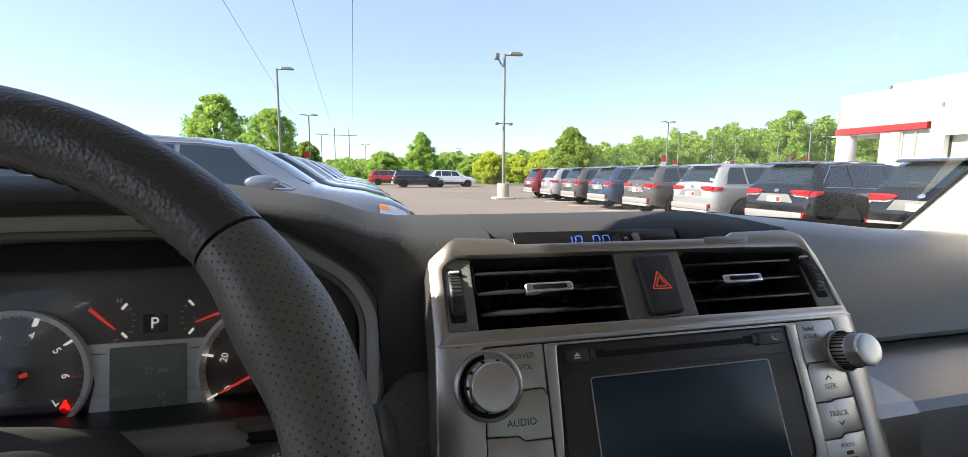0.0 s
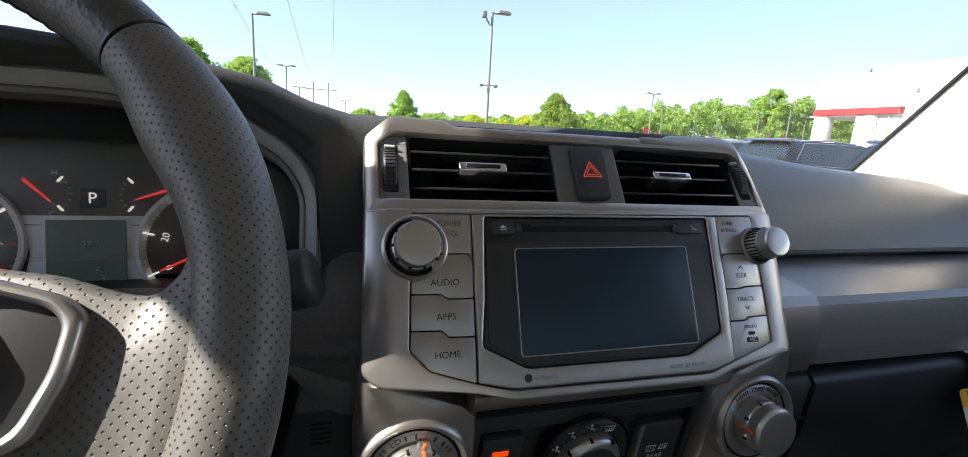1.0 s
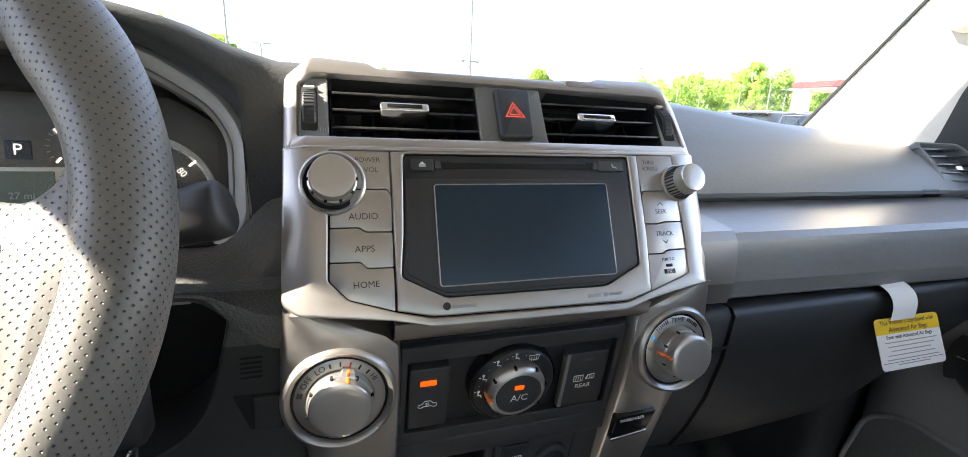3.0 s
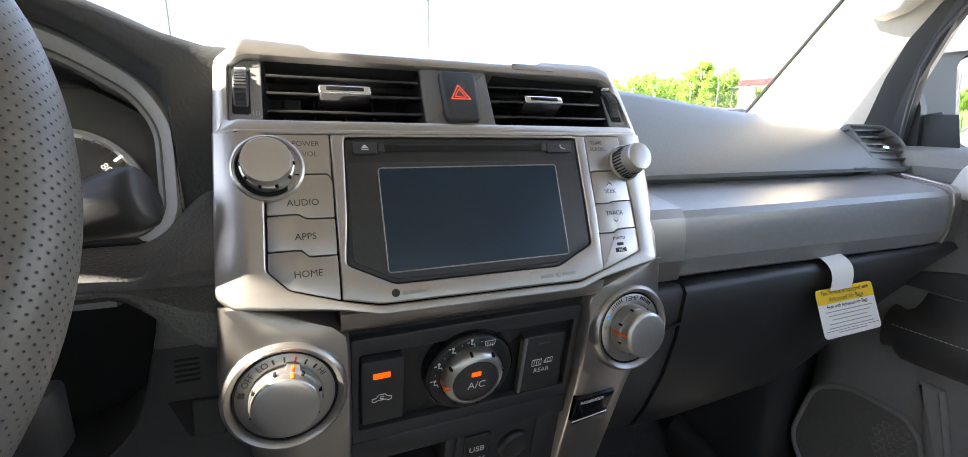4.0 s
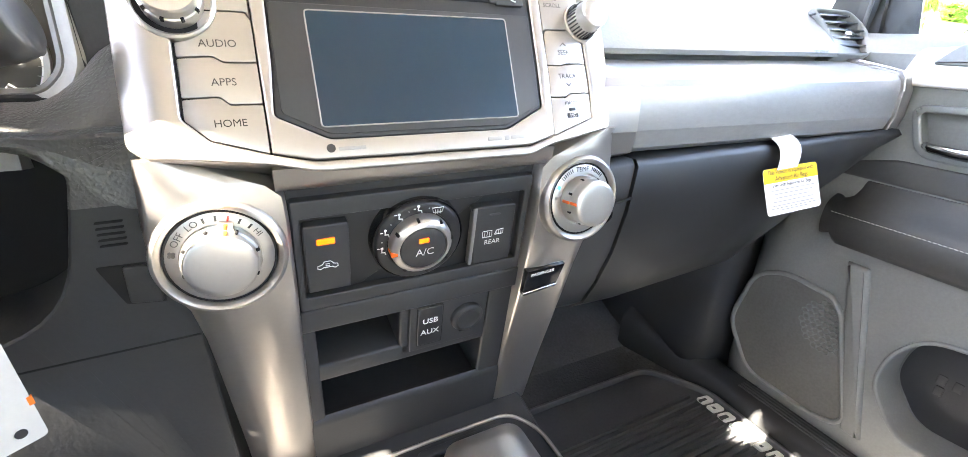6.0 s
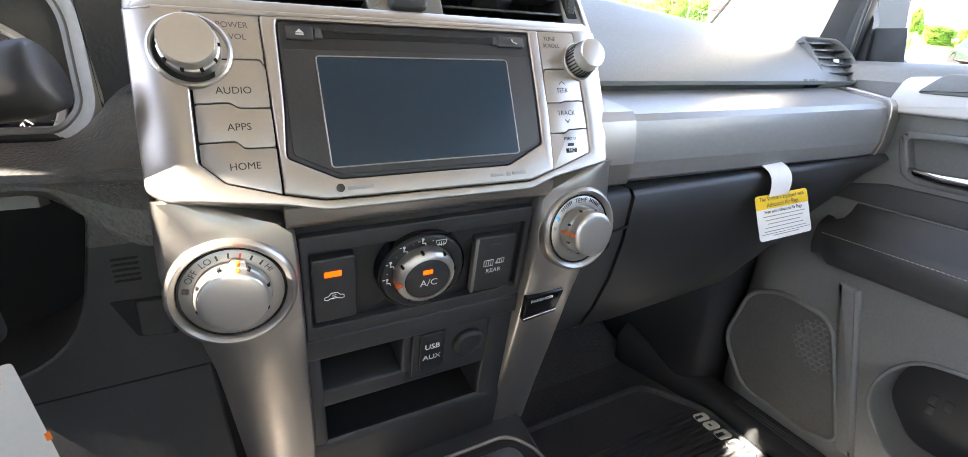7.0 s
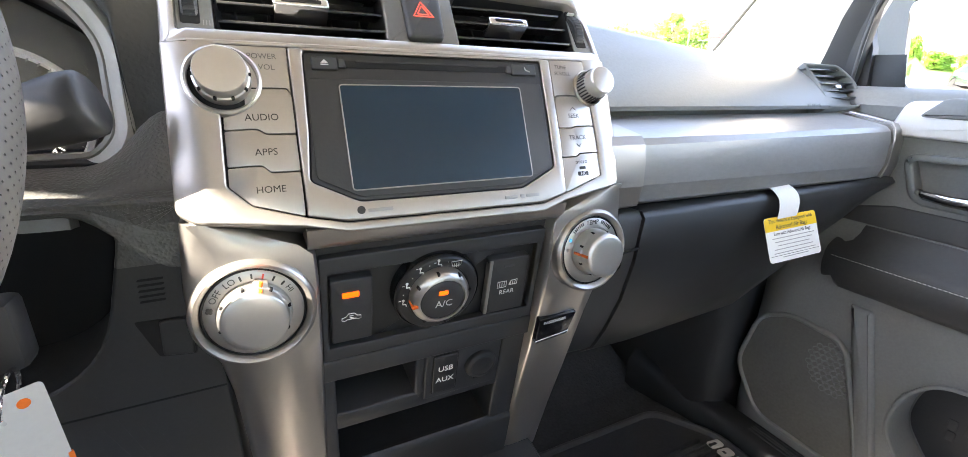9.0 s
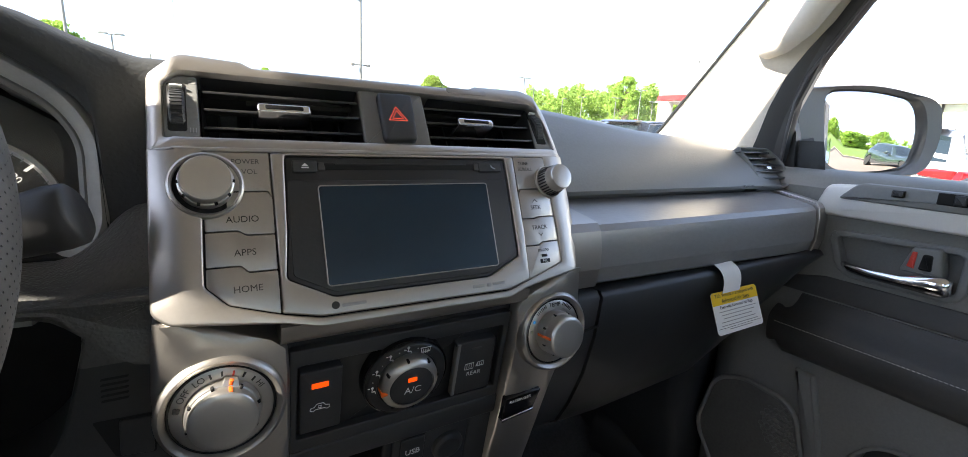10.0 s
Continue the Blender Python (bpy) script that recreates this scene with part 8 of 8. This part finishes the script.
# ---- own car: plain outer body round the cabin ----
def build_own_body():
    bm = NB()
    rows = []
    for y, z, w in ((0.60, 1.22, 0.72), (0.85, 1.17, 0.82), (1.3, 1.13, 0.86), (1.75, 1.08, 0.84), (1.95, 0.98, 0.76), (2.02, 0.75, 0.72)):
        rows.append([(-w - 0.08, y, 0.50), (-w - 0.08, y, z - 0.14), (-w, y, z - 0.03), (0, y, z), (w, y, z - 0.03), (w + 0.08, y, z - 0.14), (w + 0.08, y, 0.50)])
    loops(bm, rows)
    b = tagged(part("car_body", bm, OWN_PAINT, smooth=50), "dark grey bonnet and wings of the car", "car body", kind="structure")
    bm = NB()
    box(bm, -0.93, -2.6, 0.40, 0.93, 0.62, 0.50, 0.02)
    part("sill", bm, OWN_PAINT, b)
    for s in (1, -1):
        bm = NB()
        box(bm, min(s * 0.802, s * 0.93), -2.6, 0.50, max(s * 0.802, s * 0.93), 0.60, 1.20, 0.04)
        part("flank", bm, OWN_PAINT, b)
    for x in (1.15, -1.75):
        for y in (-0.84, 0.84):
            m = Matrix.Translation((y, x, 0.38)) @ Matrix.Rotation(radians(90), 4, "Y")
            t = NB()
            lathe(t, [(0.25, -0.13), (0.36, -0.13), (0.38, -0.09), (0.38, 0.09), (0.36, 0.13), (0.25, 0.13)], 32)
            part("wheel", t, TYRE, b, m=m)


build_own_body()


# ---- lamps, lines, banners ----
def build_lamp(x, y, h, heads, turn=0.0, banner=False, base=True):
    l = thing("lot_lamp", (x, y, 0), "grey steel parking lot lamp post", "lamp post", "lamps of the lot")
    if base:
        bm = NB()
        lathe(bm, [(0.34, 0.06), (0.34, 0.80), (0.31, 0.86)], 32)
        part("footing", bm, CONCRETE, l, "round concrete footing", m=Matrix.Translation((x, y, 0)))
        bm = NB()
        box(bm, x - 0.55, y - 0.55, -0.05, x + 0.55, y + 0.55, 0.10, 0.02)
        part("slab", bm, CONCRETE, l, "square concrete slab")
    bm = NB()
    tube(bm, [(x, y, 0.0), (x, y, h * 0.5), (x, y, h)], [0.085, 0.075, 0.065], 12)
    part("pole", bm, GALV, l)
    for a in heads:
        d = Vector((math.cos(radians(a + turn)), math.sin(radians(a + turn)), 0))
        bm = NB()
        tube(bm, [Vector((x, y, h - 0.05)), Vector((x, y, h - 0.05)) + d * 0.3], 0.035, 8)
        part("arm", bm, GALV, l)
        bm = NB()
        rings = []
        for f, w, t in ((0.22, 0.10, 0.06), (0.30, 0.20, 0.12), (0.75, 0.21, 0.14), (0.95, 0.17, 0.10), (1.0, 0.12, 0.05)):
            p = Vector((x, y, h - 0.02)) + d * f
            sd = Vector((-d.y, d.x, 0))
            rings.append([p - sd * w, p + sd * w, p + sd * w * 0.8 + Vector((0, 0, t)), p - sd * w * 0.8 + Vector((0, 0, t))])
        loops(bm, rings)
        part("lamp_head", bm, GALV, l, smooth=30)
    if banner:
        for z0, z1, mt, nm in ((3.0, 3.75, RED_PANEL, "banner_red"), (2.0, 3.0, PAPER, "banner_white")):
            bm = NB()
            box(bm, x - 0.75, y - 0.02, z0, x - 0.10, y + 0.02, z1 - 0.004)
            part(nm, bm, mt, l, "red and white banner")
    return l


def polar(az, dist):
    return (-0.196 + dist * math.sin(radians(az)), -0.249 + dist * math.cos(radians(az)))


l0 = build_lamp(6.76, 24.0, 7.75, (0,))
bm = NB()
tube(bm, [(6.66, 24, 7.1), (6.48, 24, 7.35), (6.38, 24, 7.6)], 0.05, 8)
box(bm, 6.21, 23.85, 7.45, 6.44, 24.15, 7.75, 0.03)
part("flood_lamp", bm, GALV, l0, "small flood lamp")
bm = NB()
tube(bm, [(6.31, 24, 4.1), (7.21, 24, 4.1)], 0.03, 6)
box(bm, 6.26, 23.9, 4.02, 6.44, 24.1, 4.16, 0.02)
box(bm, 7.06, 23.9, 4.02, 7.24, 24.1, 4.16, 0.02)
part("cross_arm", bm, GALV, l0)
for az, dist, heads, ban in ((-10.35, 32, (0,), False), (-7.2, 56, (0, 180), True), (-5.9, 83, (0, 180), False), (-0.9, 110, (0, 180), True), (35.3, 61, (0, 180), True), (36.5, 78, (0, 180), True), (30.4, 99, (0, 180), False),
                             (40.0, 95, (0,), False), (42.3, 90, (0, 180), True), (46.2, 88, (0, 180), True), (48.9, 72, (0, 180), True), (50.3, 95, (0, 180), True), (5.4, 95, (200,), False), (10.5, 120, (0, 180), True), (38.3, 110, (0, 180), True)):
    x, y = polar(az, dist)
    build_lamp(x, y, 7.8, heads, 0, ban, dist < 40)


def build_lines():
    p = thing("power_pylon", (*polar(-3.6, 210), 0), "distant wooden H-frame pylon", "pylon")
    x, y = polar(-3.6, 210)
    for dx in (-3.0, 3.0):
        bm = NB()
        tube(bm, [(x + dx, y, 0), (x + dx, y, 20.5)], 0.20, 8)
        part("mast", bm, GALV, p)
    bm = NB()
    tube(bm, [(x - 6.5, y, 17.5), (x + 6.5, y, 17.5)], 0.15, 6)
    part("cross_beam", bm, GALV, p)
    for x0, sl in ((-9.2, -0.088), (-4.6, -0.055), (0.2, -0.043)):
        bm = NB()
        pts = []
        for i in range(13):
            yy = 8 + 200 * i / 12
            f = (yy - 108) / 100
            pts.append((x0 + sl * yy, yy, 16.8 + 1.2 * f * f))
        tube(bm, pts, 0.022, 5)
        tagged(part("power_line", bm, WIRE), "thin black overhead power line", "cable", "overhead lines")


build_lines()


# ---- building ----
def build_showroom():
    b = thing("showroom_building", (34, 5, 0), "white panelled showroom with red band and glass front", "building")
    X = 29.5

    def blk(name, x0, y0, z0, x1, y1, z1, mt, label="", bev=0.0):
        bm = NB()
        box(bm, x0, y0, z0, x1, y1, z1, bev)
        return part(name, bm, mt, b, label)

    bm = NB()
    o = [(X, 20.65), (X, 23.2)] + [(X + 1.3 - 1.3 * math.cos(a), 23.2 + 1.3 * math.sin(a)) for a in [math.pi / 2 * i / 14 for i in range(1, 15)]] + [(50, 24.5), (50, 20.65)]
    rings = [[(*p, z) for p in o] for z in (4.42, 6.5)]
    loops(bm, rings)
    part("corner_drum", bm, BRUSHED, b, "rounded silver corner", smooth=30)
    for z in (4.9, 5.4, 5.9):
        bm = NB()
        tube(bm, [(x - 0.001, y, z) for x, y in o[:16]], 0.006, 5)
        part("panel_joint", bm, CONCRETE, b)
    bm = NB()
    o2 = [(p[0] - 0.08, p[1] + 0.05) for p in o[1:-2]]
    o2 = [(X - 0.08, 18.74)] + o2 + [(49, 24.55), (49, 18.74)]
    loops(bm, [[(*p, z) for p in o2] for z in (4.05, 4.415)])
    part("red_band", bm, RED_PANEL, b, "red fascia band", smooth=30)
    blk("upper_wall", X, -25, 4.42, 50, 20.645, 6.72, STUCCO, "white panel wall")
    blk("soffit", X + 0.2, 18.74, 3.95, 50, 24.3, 4.04, STUCCO)
    for y0, y1, mt in ((23.0, 23.85, STUCCO), (20.67, 21.18, BRUSHED)):
        blk("column", X + 0.05, y0, 0, X + 0.75, y1, 3.95, mt, "square column", 0.02)
    blk("pier", X + 0.0, 20.1, 0, X + 2.6, 20.66, 3.95, STUCCO)
    blk("side_glass", X + 2.6, 18.6, 0, X + 2.7, 21.0, 3.95, SHOP_GLASS)
    for y0, y1 in ((18.58, 20.09),):
        g = blk("shop_window", X + 0.25, y0, 0.4, X + 0.3, y1, 4.0, SHOP_GLASS, "large shop window with white blinds")
        for yy in (y0, (y0 + y1) / 2, y1 - 0.08):
            bm = NB()
            box(bm, X + 0.15, yy, 0.4, X + 0.26, yy + 0.08, 4.0)
            part("mullion", bm, BRUSHED, g)
        for zz in (0.4, 2.4, 3.92):
            bm = NB()
            box(bm, X + 0.16, y0, zz, X + 0.255, y1, zz + 0.08)
            part("mullion", bm, BRUSHED, g)
    blk("plinth", X, -25, 0, 49, 18.57, 0.39, STUCCO)
    ys = [18.57, 17.92, 14.2, 12.8, 9.2, 7.8, 4.2, 2.8, -0.8, -25]
    for i in range(0, len(ys) - 1):
        if i % 2 == 0:
            blk("wall_bay", X, ys[i + 1] if i < 8 else -25, 0.39, 49, ys[i], 4.419, STUCCO, "white wall bay")
        else:
            y1, y0 = ys[i], ys[i + 1]
            g = blk("shop_window", X + 0.5, y0, 0.39, X + 0.55, y1, 3.6, SHOP_GLASS, "large shop window")
            blk("lintel", X, y0, 3.6, 49, y1, 4.419, STUCCO)
            for yy in (y0, (y0 + y1) / 2, y1 - 0.08):
                bm = NB()
                box(bm, X + 0.4, yy, 0.39, X + 0.51, yy + 0.08, 3.6)
                part("mullion", bm, BLACK, g)
    blk("roof", X + 0.3, -24.8, 6.4, 49.8, 20.5, 6.6, CONCRETE)
    blk("wall_lamp", X - 0.10, 18.05, 5.16, X - 0.004, 18.17, 5.36, GALV)
    blk("roof_camera", X + 0.05, 20.88, 6.504, X + 0.20, 21.0, 6.72, GALV, "", 0.02)


build_showroom()


# ---- trees ----
def leaf_mesh(centres, radii, count, size, rng):
    """Many small leaf quads, thickest towards the outside of each clump."""
    k = len(centres)
    pick = rng.integers(0, k, count)
    d = rng.normal(size=(count, 3))
    d /= np.linalg.norm(d, axis=1)[:, None]
    rr = radii[pick] * (0.2 + 1.05 * rng.random(count) ** 0.8)[:, None]
    p = centres[pick] + d * rr
    a = rng.normal(size=(count, 3))
    a /= np.linalg.norm(a, axis=1)[:, None]
    b = np.cross(a, rng.normal(size=(count, 3)))
    b /= np.linalg.norm(b, axis=1)[:, None]
    s = size * (0.6 + 0.8 * rng.random(count))[:, None]
    q = np.stack([p - a * s, p - b * s * 0.6, p + a * s, p + b * s * 0.6], axis=1).reshape(-1, 3)
    me = bpy.data.meshes.new("leaves")
    me.vertices.add(4 * count)
    me.vertices.foreach_set("co", q.ravel())
    me.loops.add(4 * count)
    me.loops.foreach_set("vertex_index", np.arange(4 * count))
    me.polygons.add(count)
    me.polygons.foreach_set("loop_start", np.arange(count) * 4)
    me.polygons.foreach_set("loop_total", np.full(count, 4))
    me.update()
    return me


def build_tree(x, y, h, w, seed, leaf=LEAF, count=5000, size=0.22, label="leafy green tree on the verge", trunk=0.22, slim=1.0):
    rng = np.random.default_rng(seed)
    t = thing("tree", (x, y, 0), label, "tree", "trees round the lot")
    bm = NB()
    bend = rng.normal(size=2) * 0.02 * h
    tr = [Vector((x + bend[0] * f * f, y + bend[1] * f * f, h * 0.85 * f)) for f in (0, 0.15, 0.35, 0.6, 0.85, 1.0)]
    tube(bm, tr, [0.030 * h * g for g in (1.0, 0.75, 0.6, 0.4, 0.2, 0.06)], 9)
    cs, rs = [], []
    n = 130
    for i in range(n):
        f = 0.08 + 0.90 * (i + 0.5) / n
        a = i * 2.4 + rng.random()
        prof = math.sin(math.pi * min(1, (f + 0.06) / 1.06) ** slim) ** (0.6 if slim > 0.9 else 0.9)
        rad = w / 2 * prof * (0.35 + 0.68 * rng.random() ** 0.7)
        c = Vector((x + rad * math.cos(a), y + rad * math.sin(a), h * f))
        cs.append(c)
        r = w * (0.05 + 0.085 * rng.random()) * (0.6 + 0.5 * prof)
        rs.append((r, r, r * 0.75))
        if i % 4 == 0:
            base = Vector((x, y, h * f * 0.72))
            tube(bm, [base, base.lerp(c, 0.5) + Vector((0, 0, 0.03 * h)), c], [0.010 * h, 0.007 * h, 0.002 * h], 6)
    part("trunk", bm, BARK, t, "brown trunk with limbs")
    me = leaf_mesh(np.array([c[:] for c in cs]), np.array(rs), count, size, rng)
    put("crown", me, leaf, t, "uneven leafy crown", smooth=0)


for i, (az, dist, h, w, leaf, lab) in enumerate(((-16.6, 60, 9.9, 6.4, LEAF, "tall light green tree"), (-11.2, 55, 8.1, 5.4, LEAF, "round dense green tree"), (-7.6, 70, 5.6, 4.0, LEAF_D, "smaller dark green tree"),
                                                 (5.8, 78, 8.2, 5.6, LEAF, "broad green tree at the lot's end"), (1.2, 84, 5.0, 6.0, LEAF, "low green tree far off"), (24.3, 46, 5.9, 5.2, LEAF_D, "spreading green tree behind the cars"), (21.2, 52, 4.0, 4.0, LEAF_Y, "small yellow-green tree by the kerb"),
                                                 (14.4, 56, 3.9, 4.0, LEAF_Y, "small yellow-green tree by the kerb"), (12.0, 62, 3.6, 3.4, LEAF, "small green tree by the kerb"), (17.8, 64, 3.8, 4.2, LEAF_Y, "small yellow-green tree by the kerb"), (47.3, 96, 12.6, 6.5, LEAF, "tall tree above the woods"))):
    x, y = polar(az, dist)
    build_tree(x, y, h, w, 20 + i, leaf, 30000 if dist < 60 else 24000, 0.095 if dist < 60 else 0.13, lab, slim=1.15 if i < 3 else 0.7 if 'broad' in lab or 'spreading' in lab else 1.0)
for i, (x, y, h, w) in enumerate(((2.0, -40, 5.5, 5.0), (8.5, -44, 5.0, 4.8), (-3.5, -42, 5.2, 5.0), (15.0, -46, 6.5, 6.0))):
    build_tree(x, y, h, w, 60 + i, LEAF, 3600, 0.22, "leafy tree behind the grass")


def build_woods():
    rng = np.random.default_rng(7)
    cs, rs = [], []
    for k in range(4600):
        az = rng.uniform(6, 64) if k % 4 else rng.uniform(-24, 8)
        dist = rng.uniform(98, 140)
        top = float(np.interp(az, (-24, -6, 2, 8, 14, 20, 27, 31, 36, 40, 43, 46, 48, 51, 64), (5.5, 4.8, 5.6, 7.0, 7.0, 7.4, 9.2, 9.8, 11.6, 12.4, 13.4, 12.6, 14.0, 12.8, 13.0)))
        top *= (0.86 + 0.10 * math.sin(az * 2.3) * math.sin(az * 0.9 + 1) + 0.12 * rng.random()) * dist / 118
        x, y = polar(az, dist)
        z = rng.uniform(0.1, 1.0) ** 0.6 * top
        r = rng.uniform(0.5, 1.7) * (1 - 0.35 * z / top)
        cs.append((x, y, max(r * 0.5, z - r * 0.6)))
        rs.append((r, r, r * 0.8))
    me = leaf_mesh(np.array(cs), np.array(rs), 560000, 0.20, rng)
    tagged(put("far_woods", me, LEAF_W, smooth=0), "belt of bright green spring woods far behind the lot", "woods", kind="stuff")
    cs, rs = [], []
    for k in range(260):
        x, y = rng.uniform(-50, 70), rng.uniform(-66, -48)
        z, r = rng.uniform(0.2, 4.5), rng.uniform(1.0, 2.0)
        cs.append((x, y, z))
        rs.append((r, r, r * 0.8))
    me = leaf_mesh(np.array(cs), np.array(rs), 30000, 0.4, rng)
    tagged(put("rear_woods", me, LEAF, smooth=0), "belt of green woods behind the grass", "woods", kind="stuff")


build_woods()
